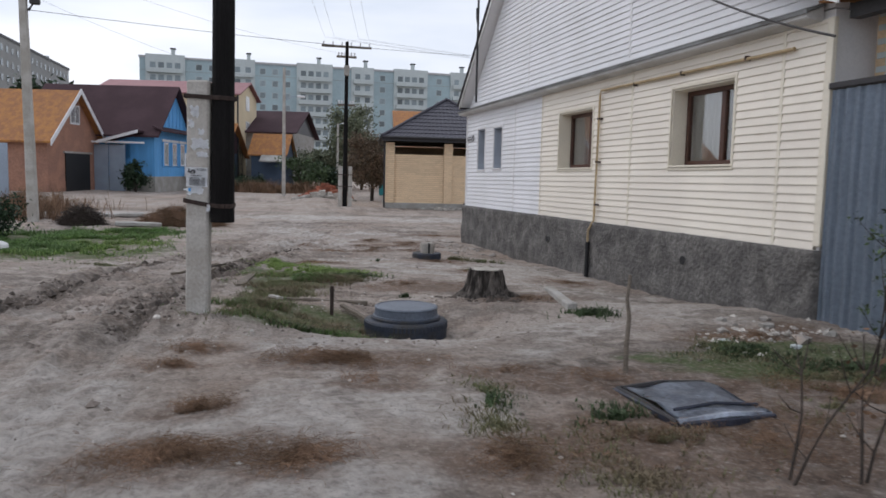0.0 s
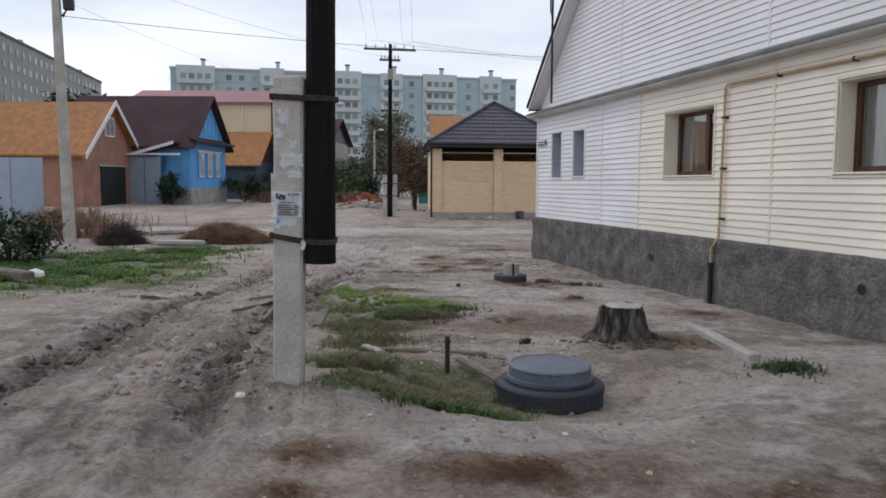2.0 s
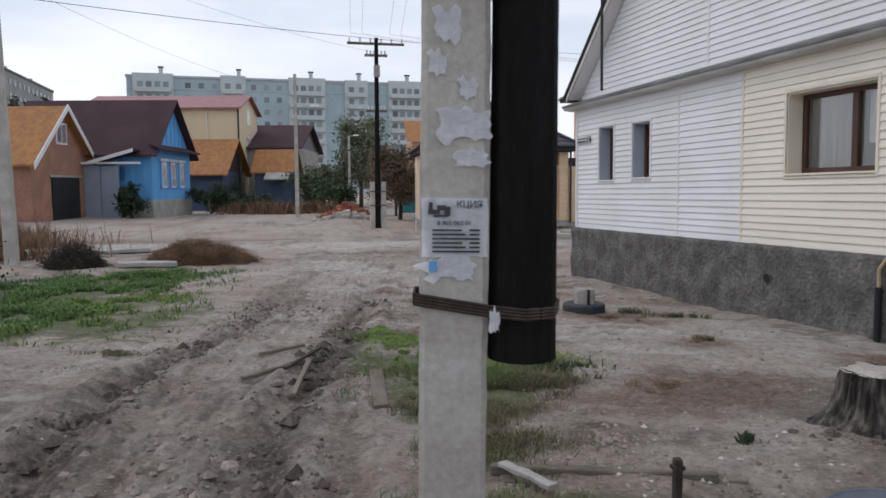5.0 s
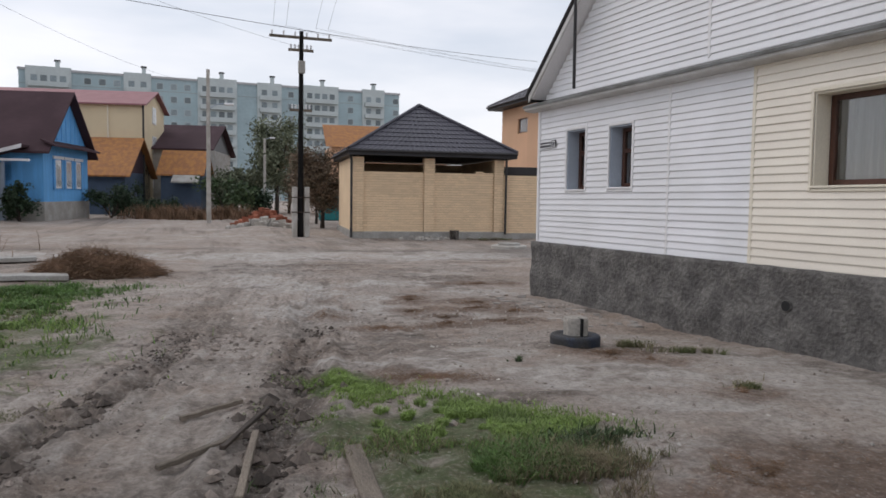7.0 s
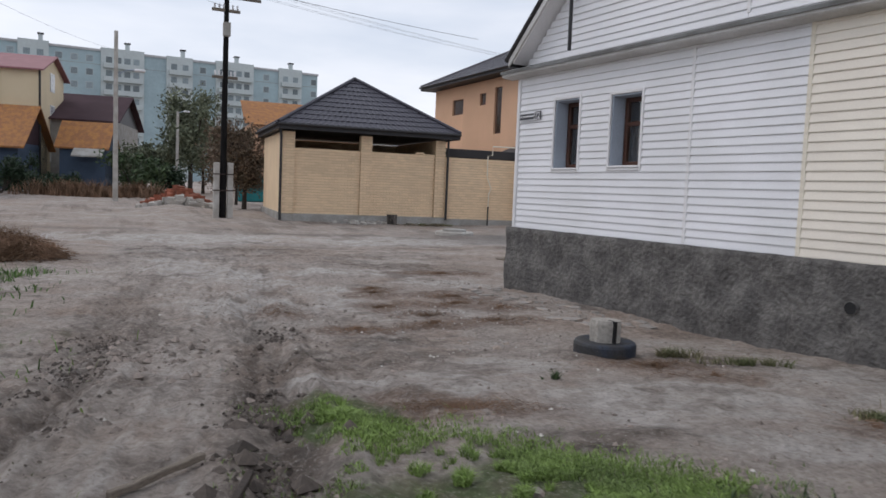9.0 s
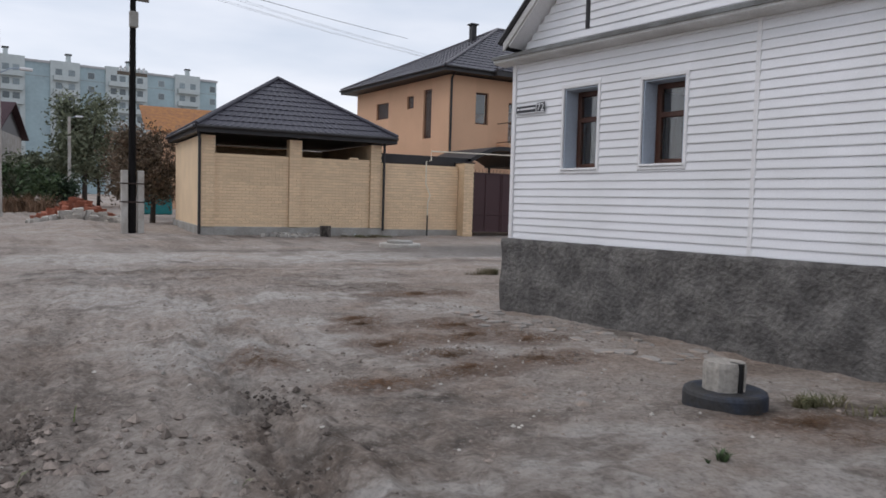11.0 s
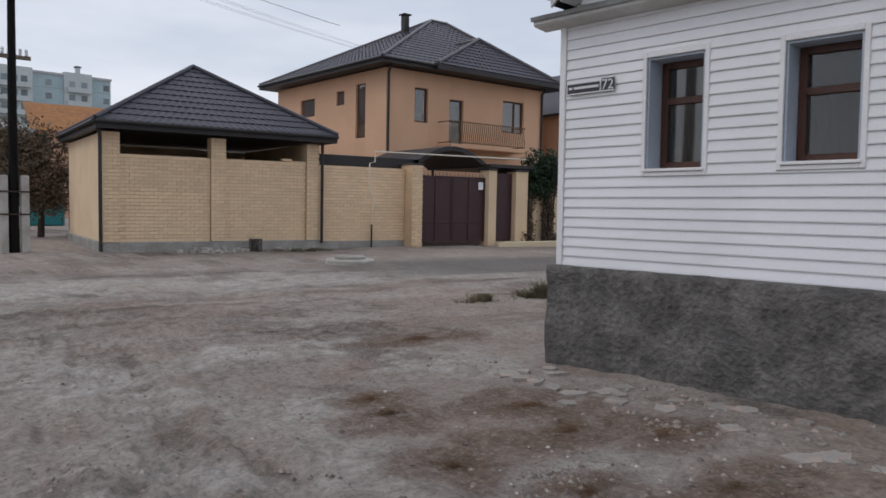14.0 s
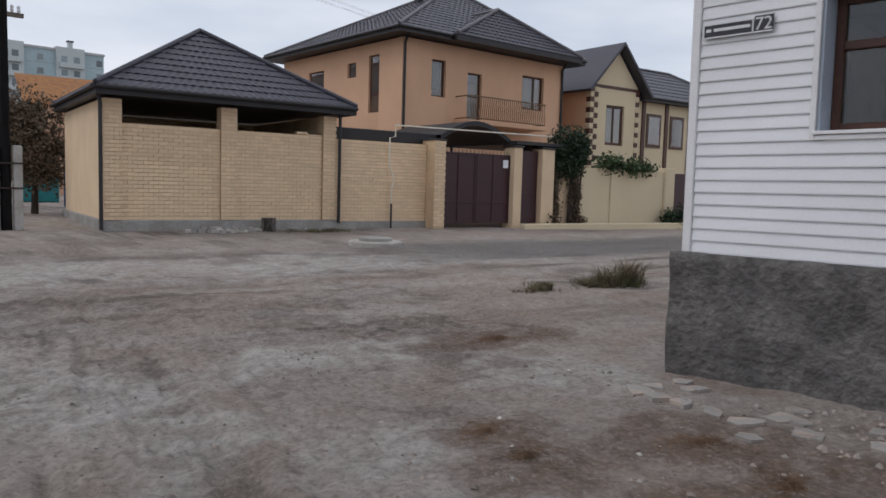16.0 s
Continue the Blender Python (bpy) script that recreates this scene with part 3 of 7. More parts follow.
# ---- the white house at the corner ----
def casement(parent, x0, x1, z0, z1, y, frame_mat, transom=0.0, mullion=0.0, curtain=False, face=-1, w=0.07, label=""):
    """A window in its opening: frame, pane(s), bars; it looks towards local -y when face is -1."""
    win = part("window", bx(x0, x0 + w, y, y + 0.07, z0, z1, bevel=0.006), frame_mat, parent, label)
    part("frame", bx(x1 - w, x1, y, y + 0.07, z0, z1, bevel=0.006), frame_mat, win)
    part("frame", bx(x0 + w, x1 - w, y, y + 0.07, z1 - w, z1, bevel=0.006), frame_mat, win)
    part("sill", bx(x0 + w, x1 - w, y, y + 0.07, z0, z0 + w, bevel=0.006), frame_mat, win)
    if transom:
        part("transom", bx(x0 + w, x1 - w, y - 0.006, y + 0.06, transom - 0.035, transom + 0.035, bevel=0.006), frame_mat, win)
    if mullion:
        part("mullion", bx(mullion - 0.05, mullion + 0.05, y - 0.006, y + 0.06, z0 + w, z1 - w, bevel=0.006), frame_mat, win)
    part("pane", bx(x0 + w, x1 - w, y + 0.03, y + 0.036, z0 + w, z1 - w), M["glass"], win)
    return win


HOUSE = axes(5.46, 21.8, 0, 0.047, -0.999) @ pose(0, 0, 0, 0, -0.5, 0)
HL, PLINTH, EAVE = 14.25, 0.58, 3.25
OPEN = [(1.15, 1.77, 1.61, 2.755), (2.53, 3.16, 1.635, 2.72), (6.76, 8.30, 1.595, 2.755), (11.02, 12.54, 1.59, 2.78)]
house = thing("white_house", HOUSE, "low house in white and cream siding over a dark plinth", "house")


def wall_with_openings(parent, material, x0, x1, z0, z1, y0, y1, openings, at=None):
    """A wall built up round its openings, stretch by stretch."""
    x = x0
    for a, b, c, d in sorted(openings):
        for q in ((x, a, z0, z1), (a, b, z0, c), (a, b, d, z1)):
            part("wall", bx(q[0], q[1], y0, y1, q[2], q[3]), M[material], parent, at=at)
        x = b
    part("wall", bx(x, x1, y0, y1, z0, z1), M[material], parent, at=at)


wall_with_openings(house, "trim_white", 0.10, HL - 0.03, PLINTH - 0.03, EAVE + 0.1, 0.03, 0.40, OPEN)
part("wall", bx(0.10, 0.40, 0.40, 9.6, PLINTH - 0.03, EAVE + 0.1), M["trim_white"], house)
part("wall", bx(HL - 0.4, HL - 0.03, 0.40, 9.6, PLINTH - 0.03, EAVE + 0.1), M["trim_white"], house)
part("wall", bx(0.10, HL - 0.03, 9.6, 9.95, PLINTH - 0.03, EAVE + 0.1), M["trim_white"], house)
part("attic_floor", bx(0.4, HL - 0.4, 0.4, 9.6, EAVE - 0.1, EAVE + 0.05), M["old_wood"], house)
part("floor_slab", bx(0.4, HL - 0.4, 0.4, 9.6, 0.5, 0.62), M["old_wood"], house)


def rough_slab(x0, x1, z0, z1, y, amp, step=0.09, seed=3):
    """A plastered face, uneven by hand, with a top ledge and depth behind it."""
    bm = bmesh.new()
    xs, zs = np.linspace(x0, x1, int((x1 - x0) / step) + 1), np.linspace(z0, z1, int((z1 - z0) / step) + 1)
    grid = []
    for z in zs:
        grid.append([bm.verts.new((x, y + amp * noise.noise((x * 2.2, z * 2.2, seed)) + 0.4 * amp * noise.noise((x * 7, z * 7, seed)), z + (0.02 * noise.noise((x * 3, 0, seed)) if z == zs[-1] else 0))) for x in xs])
    back = [bm.verts.new((x, y + 0.3, z1)) for x in xs]
    for r0, r1 in zip(grid, grid[1:] + [back]):
        for i in range(len(xs) - 1):
            bm.faces.new((r0[i], r0[i + 1], r1[i + 1], r1[i]))
    for i, side in ((0, -1), (len(xs) - 1, 1)):
        low = bm.verts.new((xs[i], y + 0.3, z0))
        ring = [g[i] for g in grid] + [back[i], low]
        bm.faces.new(ring if side < 0 else ring[::-1])
    return bm


part("plinth", rough_slab(-0.03, HL + 0.04, -0.9, PLINTH, -0.09, 0.05, step=0.07), M["plinth"], house, "rough dark grey cement plinth", smooth=True)
part("plinth", bx(-0.03, 0.25, 0.21, 9.9, -0.9, PLINTH, bevel=0.02), M["plinth"], house)
part("plinth", bx(HL - 0.3, HL + 0.04, 0.21, 9.9, -0.9, PLINTH, bevel=0.02), M["plinth"], house)

# roof: steep towards the far side, shallow towards the near side, gable to the street
RIDGE_S, RIDGE_Z = 4.6, 7.5
FAR_S, NEAR_S = 0.12, HL + 0.35
ROOF_Z = 3.42
OVER = -0.28


def slope_z(s, lift=0.0):
    if s < RIDGE_S:
        return ROOF_Z + lift + (RIDGE_Z - ROOF_Z) * (s - FAR_S) / (RIDGE_S - FAR_S)
    return ROOF_Z + lift + (RIDGE_Z - ROOF_Z) * (NEAR_S - s) / (NEAR_S - RIDGE_S)


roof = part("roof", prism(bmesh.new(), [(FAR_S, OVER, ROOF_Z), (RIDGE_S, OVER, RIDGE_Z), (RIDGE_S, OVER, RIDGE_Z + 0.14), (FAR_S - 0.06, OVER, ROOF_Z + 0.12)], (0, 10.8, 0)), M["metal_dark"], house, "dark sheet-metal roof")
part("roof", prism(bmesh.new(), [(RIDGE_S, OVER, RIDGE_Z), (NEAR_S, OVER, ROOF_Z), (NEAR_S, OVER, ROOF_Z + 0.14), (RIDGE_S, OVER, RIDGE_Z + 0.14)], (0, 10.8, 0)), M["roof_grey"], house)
part("verge_board", prism(bmesh.new(), [(FAR_S, OVER - 0.03, ROOF_Z - 0.02), (RIDGE_S, OVER - 0.03, RIDGE_Z - 0.08), (RIDGE_S, OVER - 0.03, RIDGE_Z + 0.06), (FAR_S, OVER - 0.03, ROOF_Z + 0.1)], (0, 0.03, 0)), M["trim_weathered"], house)
part("roof_edge", tube(bmesh.new(), [(FAR_S - 0.08, OVER - 0.02, ROOF_Z + 0.10), (RIDGE_S, OVER - 0.02, RIDGE_Z + 0.16)], 0.05, n=6), M["metal_dark"], house, "dark metal roof edge")
part("verge_board", prism(bmesh.new(), [(RIDGE_S, OVER - 0.03, RIDGE_Z - 0.2), (NEAR_S, OVER - 0.03, ROOF_Z - 0.12), (NEAR_S, OVER - 0.03, ROOF_Z + 0.1), (RIDGE_S, OVER - 0.03, RIDGE_Z + 0.06)], (0, 0.03, 0)), M["trim_white"], house)
part("soffit", prism(bmesh.new(), [(FAR_S + 0.1, OVER, ROOF_Z + 0.03), (RIDGE_S, OVER, RIDGE_Z - 0.03), (RIDGE_S, OVER, RIDGE_Z - 0.005), (FAR_S + 0.1, OVER, ROOF_Z + 0.075)], (0, 0.45, 0)), M["trim_white"], house)
# the gable wall over the eave
gable_z0 = EAVE + 0.12
part("gable_wall", prism(bmesh.new(), [(0.05, 0.03, gable_z0), (HL - 0.05, 0.03, gable_z0), (HL - 0.05, 0.03, slope_z(HL - 0.05) - 0.01), (RIDGE_S, 0.03, RIDGE_Z - 0.02), (0.05, 0.03, slope_z(0.05) - 0.01)], (0, 0.2, 0)), M["trim_white"], house)
part("cornice", prism(bmesh.new(), [(-0.18, 0.0, EAVE - 0.02), (-0.18, -0.20, EAVE + 0.0), (-0.18, -0.23, EAVE + 0.02), (-0.18, -0.23, EAVE + 0.07), (-0.18, 0.0, EAVE + 0.15)], (HL + 0.0, 0, 0)), M["trim_weathered"], house, "weathered white boxed cornice")
part("drip_strip", prism(bmesh.new(), [(-0.20, -0.255, EAVE + 0.055), (-0.20, -0.265, EAVE + 0.10), (-0.20, 0.0, EAVE + 0.19), (-0.20, 0.0, EAVE + 0.155), (-0.20, -0.235, EAVE + 0.08), (-0.20, -0.235, EAVE + 0.055)], (HL + 0.04, 0, 0)), M["drip_grey"], house, "dull grey metal drip strip")
part("corner_trim", bx(0.05, 0.13, -0.035, 0.03, PLINTH, EAVE, bevel=0.008), M["trim_white"], house)
part("corner_trim", bx(HL - 0.08, HL + 0.03, -0.035, 0.03, PLINTH + 0.05, EAVE, bevel=0.008), M["trim_cream"], house)
for s, mt in ((4.09, "trim_white"), (5.80, "trim_cream"), (9.77, "trim_cream"), (13.47, "trim_cream")):
    part("joint_strip", bx(s - 0.03, s + 0.03, -0.022, 0.0, PLINTH, EAVE, bevel=0.006), M[mt], house)
for s in (4.9, 9.6):
    part("joint_strip", bx(s - 0.03, s + 0.03, -0.022, 0.0, EAVE + 0.25, slope_z(s) - 0.05, bevel=0.006), M["trim_white"], house)

def folds(x0, x1, y, z0, z1):
    """A hanging cloth in soft upright folds."""
    bm = bmesh.new()
    n = max(8, int((x1 - x0) / 0.025))
    low, top = [], []
    for i in range(n + 1):
        x = x0 + (x1 - x0) * i / n
        d = 0.022 * math.sin(i * 1.1) + 0.012 * math.sin(i * 0.37 + 1)
        low.append(bm.verts.new((x, y + d, z0)))
        top.append(bm.verts.new((x, y + 0.6 * d, z1)))
    for i in range(n):
        bm.faces.new((low[i], low[i + 1], top[i + 1], top[i]))
    bmesh.ops.solidify(bm, geom=bm.faces[:], thickness=0.004)
    return bm


# windows, with lined reveals
for k, (a, b, c, d) in enumerate(OPEN):
    cream = k > 1
    trim, lining = M["trim_cream" if cream else "trim_white"], M["trim_cream" if cream else "reveal_blue"]
    casement(house, a + 0.02, b - 0.02, c + 0.03, d - 0.02, 0.24, M["frame_brown"], transom=0 if cream else d - 0.42, mullion=(a + 0.62 * (b - a)) if cream else 0, label="dark brown framed window with a deep reveal")
    part("reveal", bx(a, a + 0.02, 0.0, 0.24, c, d), lining, house)
    part("reveal", bx(b - 0.02, b, 0.0, 0.24, c, d), lining, house)
    part("reveal", bx(a + 0.02, b - 0.02, 0.0, 0.24, d - 0.02, d), lining, house)
    part("sill", bx(a - 0.02, b + 0.02, -0.045, 0.24, c - 0.005, c + 0.025, bevel=0.004), trim, house)
    for r in ((a - 0.05, a - 0.004, c - 0.05, d + 0.05), (b + 0.004, b + 0.05, c - 0.05, d + 0.05), (a - 0.004, b + 0.004, d + 0.004, d + 0.05), (a - 0.004, b + 0.004, c - 0.05, c - 0.01)):
        part("casing", bx(r[0], r[1], -0.028, 0.0, r[2], r[3], bevel=0.005), trim, house)
    part("curtain", folds(a + 0.10, a + (0.60 if cream else 0.95) * (b - a), 0.325, c + 0.06, d - (0.05 if cream else 0.45)), M["curtain" if cream else "curtain_dark"], house, "pale net curtain" if cream else "brown lace curtain", smooth=True)
    if cream:
        part("blind", bx(a + 0.67 * (b - a), b - 0.10, 0.40, 0.41, c + 0.40, d - 0.05), M["curtain"], house, "pale blind half lowered")

# ---- garage, fence, gate ----
ROW = axes(5.28, 37.75, 0, 1, -0.12)


def brick_wall(parent, x0, x1, y, z0, z1, singles, name="brick", side=-1):
    """Courses of sand-coloured brick on a mortar core; some are objects, the rest one mesh."""
    L, H, J = 0.25, 0.086, 0.014
    proto = bx(0, L, -0.012, 0.03, 0, H, bevel=0.004)
    proto = mesh_of(proto, "brick", M["brick_sand"])
    rest = bmesh.new()
    rng = random.Random(int(x0 * 100) + 7)
    rows = int((z1 - z0) / (H + J))
    made = 0
    for r in range(rows):
        z = z0 + r * (z1 - z0) / rows
        x = x0 - (0.5 * L if r % 2 else 0)
        while x < x1 - 0.02:
            a, b = max(x, x0), min(x + L, x1)
            dy = rng.uniform(-0.004, 0.003)
            if b - a > 0.04:
                if b - a > L - 0.001 and made < singles:
                    part("brick", proto, None, parent, at=Matrix.Translation((a, y + dy, z)))
                    made += 1
                else:
                    box(rest, a, b, y - 0.012 + dy, y + 0.03, z, z + H)
            x += L + 0.005
    me = mesh_of(rest, "brickwork", M["brick_sand"])
    ob = part("brickwork", me, None, parent)
    ob["kind"] = "stuff"
    return ob
garage = thing("garage", ROW, "sand-coloured brick carport under a dark tiled hip roof", "garage")
G_Z = -0.6
part("footing", bx(-0.06, 6.5, -0.05, 0.3, G_Z, 0.0, bevel=0.02), M["concrete"], garage, "dirty grey concrete footing")
part("footing", bx(-0.06, 0.3, 0.3, 6.5, G_Z, 0.0, bevel=0.02), M["concrete"], garage)
for x0, x1 in ((0.0, 0.44), (2.96, 3.40), (6.0, 6.42)):
    part("post_core", bx(x0 + 0.01, x1 - 0.01, -0.05, 0.36, 0.0, 3.05), M["mortar"], garage)
for x0, x1 in ((0.44, 2.96), (3.40, 6.0)):
    part("wall_core", bx(x0, x1, 0.03, 0.27, 0.0, 2.46), M["mortar"], garage)
part("side_wall", bx(0.02, 0.27, 0.36, 6.3, 0.0, 3.05), M["brick_sand"], garage)
part("back_wall", bx(0.27, 6.4, 6.0, 6.3, 0.0, 3.05), M["brick_sand"], garage)
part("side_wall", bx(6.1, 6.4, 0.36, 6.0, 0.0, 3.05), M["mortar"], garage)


def tile_roof_plane(a, b, c, d, rows, wave=0.22, lift=0.035):
    """Stepped, waved metal tiles on the slope a-b (eave) to d-c (top); one mesh of stepped rows."""
    a, b, c, d = map(Vector, (a, b, c, d))
    nrm = (b - a).cross(d - a).normalized()
    if nrm.z < 0:
        nrm = -nrm
    bm = bmesh.new()
    for r in range(rows):
        t0, t1 = r / rows, (r + 1) / rows
        l0, r0, l1, r1 = a.lerp(d, t0), b.lerp(c, t0), a.lerp(d, t1), b.lerp(c, t1)
        n = max(2, int((r0 - l0).length / wave * 4))
        low, skirt, up = [], [], []
        for i in range(n + 1):
            u = i / n
            p, q = l0.lerp(r0, u), l1.lerp(r1, u)
            w = 0.5 + 0.5 * math.cos((p - a).dot((b - a).normalized()) / wave * 2 * math.pi)
            h = lift * (0.55 + 0.75 * w)
            skirt.append(bm.verts.new(p))
            low.append(bm.verts.new(p + nrm * h))
            up.append(bm.verts.new(q + nrm * 0.45 * h * 0.6))
        for i in range(n):
            bm.faces.new((low[i], low[i + 1], up[i + 1], up[i]))
            bm.faces.new((skirt[i], skirt[i + 1], low[i + 1], low[i]))
    return bm


def hip_roof(parent, x0, x1, y0, y1, z0, z1, over, ridge=None, rows=12, material="roof_tile", wave=0.22, thick=0.22):
    """A hip roof with eaves board, tiles on every slope and ridge caps."""
    X0, X1, Y0, Y1 = x0 - over, x1 + over, y0 - over, y1 + over
    if ridge is None:
        h = min(X1 - X0, Y1 - Y0) / 2
        ridge = ((X0 + h, (Y0 + Y1) / 2), (X1 - h, (Y0 + Y1) / 2)) if X1 - X0 >= Y1 - Y0 else (((X0 + X1) / 2, Y0 + h), ((X0 + X1) / 2, Y1 - h))
    p, q = ((*ridge[0], z1)), ((*ridge[1], z1))
    c = [(X0, Y0, z0), (X1, Y0, z0), (X1, Y1, z0), (X0, Y1, z0)]
    along_x = abs(q[0] - p[0]) >= abs(q[1] - p[1])
    if along_x:
        planes = [(c[0], c[1], q, p), (c[1], c[2], q, q), (c[2], c[3], p, q), (c[3], c[0], p, p)]
        hips = [(c[0], p), (c[3], p), (c[1], q), (c[2], q), (p, q)]
    else:
        planes = [(c[0], c[1], p, p), (c[1], c[2], q, p), (c[2], c[3], q, q), (c[3], c[0], p, q)]
        hips = [(c[0], p), (c[1], p), (c[2], q), (c[3], q), (p, q)]
    for pl in planes:
        part("roof", tile_roof_plane(*pl, rows, wave), M[material], parent, "dark metal roof tiles")
    for a, b in hips:
        if (Vector(a) - Vector(b)).length > 0.05:
            part("ridge_cap", tube(bmesh.new(), [Vector(a) + Vector((0, 0, 0.05)), Vector(b) + Vector((0, 0, 0.06))], 0.07, n=8), M["ridge_grey" if z0 > 6 else material], parent)
    part("eaves_board", wall_ring(X0, X1, Y0, Y1, z0 - thick, z0 + 0.01, 0.04), M["metal_dark"], parent)
    part("soffit", bx(X0 + 0.04, X1 - 0.04, Y0 + 0.04, Y1 - 0.04, z0 - thick + 0.02, z0 - thick + 0.05), M["metal_dark"], parent)
    for a, b in (((X0, Y0), (X1, Y0)), ((X0, Y0), (X0, Y1))):
        part("gutter", tube(bmesh.new(), [(a[0] - 0.06 * (a[0] == b[0]), a[1] - 0.06 * (a[1] == b[1]), z0 - 0.04), (b[0] - 0.06 * (a[0] == b[0]), b[1] - 0.06 * (a[1] == b[1]), z0 - 0.04)], 0.055, n=8), M["metal_dark"], parent)


def wall_ring(x0, x1, y0, y1, z0, z1, t):
    bm = bmesh.new()
    box(bm, x0, x1, y0, y0 + t, z0, z1)
    box(bm, x0, x1, y1 - t, y1, z0, z1)
    box(bm, x0, x0 + t, y0 + t, y1 - t, z0, z1)
    box(bm, x1 - t, x1, y0 + t, y1 - t, z0, z1)
    return bm


hip_roof(garage, 0.22, 6.42, 0.0, 6.3, 3.32, 5.55, 0.45, rows=11)
part("downpipe", tube(bmesh.new(), [(-0.12, -0.1, 3.2), (-0.07, -0.1, 2.9), (-0.07, -0.1, -0.25)], 0.05, n=8), M["metal_dark"], garage)
part("downpipe", tube(bmesh.new(), [(6.50, -0.12, 3.2), (6.50, -0.12, 2.9), (6.50, -0.12, -0.1)], 0.05, n=8), M["metal_dark"], garage)
part("broken_brick", bx(5.2, 5.55, 0.04, 0.25, 2.47, 2.55, bevel=0.02), M["brick_sand"], garage)
part("broken_brick", bx(5.5, 6.0, 0.04, 0.25, 2.44, 2.49, bevel=0.02), M["brick_sand"], garage)

fence = thing("brick_fence", ROW, "sand-coloured brick yard fence on a concrete footing", "fence")
part("wall_core", bx(6.44, 9.70, 0.06, 0.27, -0.05, 2.42), M["mortar"], fence)
part("footing", bx(6.5, 10.4, 0.03, 0.32, -0.6, -0.05, bevel=0.02), M["concrete"], fence)
part("pier_core", bx(9.72, 10.14, -0.43, 0.3, -0.5, 2.55), M["mortar"], fence)
part("pier_cap", bx(9.68, 10.18, -0.48, 0.32, 2.55, 2.60, bevel=0.02), M["metal_dark"], fence)
for x0, x1 in ((13.10, 13.46), (14.40, 14.98)):
    part("pier_core", bx(x0, x1, -0.36, 0.2, -0.5, 2.5), M["brick_sand"], fence)
    part("pier_cap", bx(x0 - 0.05, x1 + 0.05, -0.41, 0.25, 2.5, 2.57, bevel=0.02), M["metal_dark"], fence)
part("wall_core", bx(15.0, 16.3, 0.0, 0.25, -0.5, 2.3), M["brick_sand"], fence)
gate = thing("metal_gate", ROW, "maroon sheet-metal double gate with spiked top, closed", "gate")
for x0, x1 in ((10.16, 11.62), (11.64, 13.08)):
    leaf = part("gate_leaf", bx(x0, x1, -0.12, -0.09, -0.12, 2.22), M["gate_brown"], gate)
    for z in (-0.12, 0.55, 2.17):
        part("rail", bx(x0, x1, -0.15, -0.12, z, z + 0.06, bevel=0.006), M["gate_brown"], leaf)
    for x in (x0, (x0 + x1) / 2 - 0.03, x1 - 0.06):
        part("stile", bx(x, x + 0.06, -0.152, -0.12, -0.12, 2.22, bevel=0.006), M["gate_brown"], leaf)
    for i in range(9):
        x = x0 + 0.08 + i * (x1 - x0 - 0.16) / 8
        part("spike", tube(bmesh.new(), [(x, -0.105, 2.22), (x, -0.105, 2.36)], 0.012, 0.004, n=5), M["gate_brown"], leaf)
part("notice", bx(12.76, 12.98, -0.165, -0.155, 1.78, 2.05), M["paper"], gate, "white paper notice")
wicket = thing("wicket_door", ROW, "narrow maroon metal wicket door, closed", "door")
part("door_leaf", bx(13.48, 14.38, -0.12, -0.08, -0.12, 2.42), M["gate_brown"], wicket)
part("rail", bx(13.55, 14.31, -0.14, -0.12, 0.9, 0.97, bevel=0.006), M["gate_brown"], wicket)

canopy = thing("yard_canopy", ROW, "dark arched canopy over the yard behind the gate", "canopy")
bm = bmesh.new()
arch = [(10.3 + 3.0 * i / 12, 0.1, 2.62 + 0.55 * math.sin(math.pi * i / 12)) for i in range(13)]
for dz in (0,):
    vs = [(bm.verts.new(p), bm.verts.new((p[0], 4.0, p[2]))) for p in arch]
    ws = [(bm.verts.new((p[0], p[1], p[2] + 0.16)), bm.verts.new((p[0], 4.0, p[2] + 0.16))) for p in arch]
    for a, b in zip(vs, vs[1:]):
        bm.faces.new((a[0], b[0], b[1], a[1]))
    for a, b in zip(ws, ws[1:]):
        bm.faces.new((a[0], a[1], b[1], b[0]))
    for (a, c), (b, d) in zip(zip(vs, ws), zip(vs[1:], ws[1:])):
        bm.faces.new((a[0], c[0], d[0], b[0]))
part("roof_sheet", bm, M["metal_dark"], canopy)
part("roof_sheet", bx(6.55, 10.5, 0.45, 4.0, 2.48, 2.78, bevel=0.02), M["metal_dark"], canopy)
# right roof sheet and end closure added to keep daylight out of the yard
part("roof_sheet", bx(13.2, 16.4, -0.35, 4.0, 2.62, 2.74), M["metal_dark"], canopy)
part("end_sheet", bx(16.3, 16.4, 0.3, 4.0, -0.4, 2.62), M["metal_dark"], canopy)
part("fascia", bx(6.55, 10.3, 0.36, 0.44, 2.44, 2.80, bevel=0.02), M["metal_dark"], canopy)
for x in (10.4, 13.2):
    part("post", bx(x, x + 0.08, 3.6, 3.68, -0.4, 2.7), M["metal_dark"], canopy)
gas = thing("gas_pipe", ROW, "pale yellow gas pipe carried along the fence top", "pipe")
part("pipe", tube(bmesh.new(), [(8.35, -0.08, 0.5), (8.35, -0.08, 1.0), (8.45, -0.08, 1.25), (8.25, -0.08, 1.7), (8.25, -0.08, 2.55), (8.45, -0.08, 2.6), (8.45, -0.08, 2.95), (15.2, 0.0, 3.0)], 0.024, n=8), M["trim_cream"], gas)
part("riser", tube(bmesh.new(), [(8.35, -0.08, -0.4), (8.35, -0.08, 0.5)], 0.03, n=8), M["metal_dark"], gas)

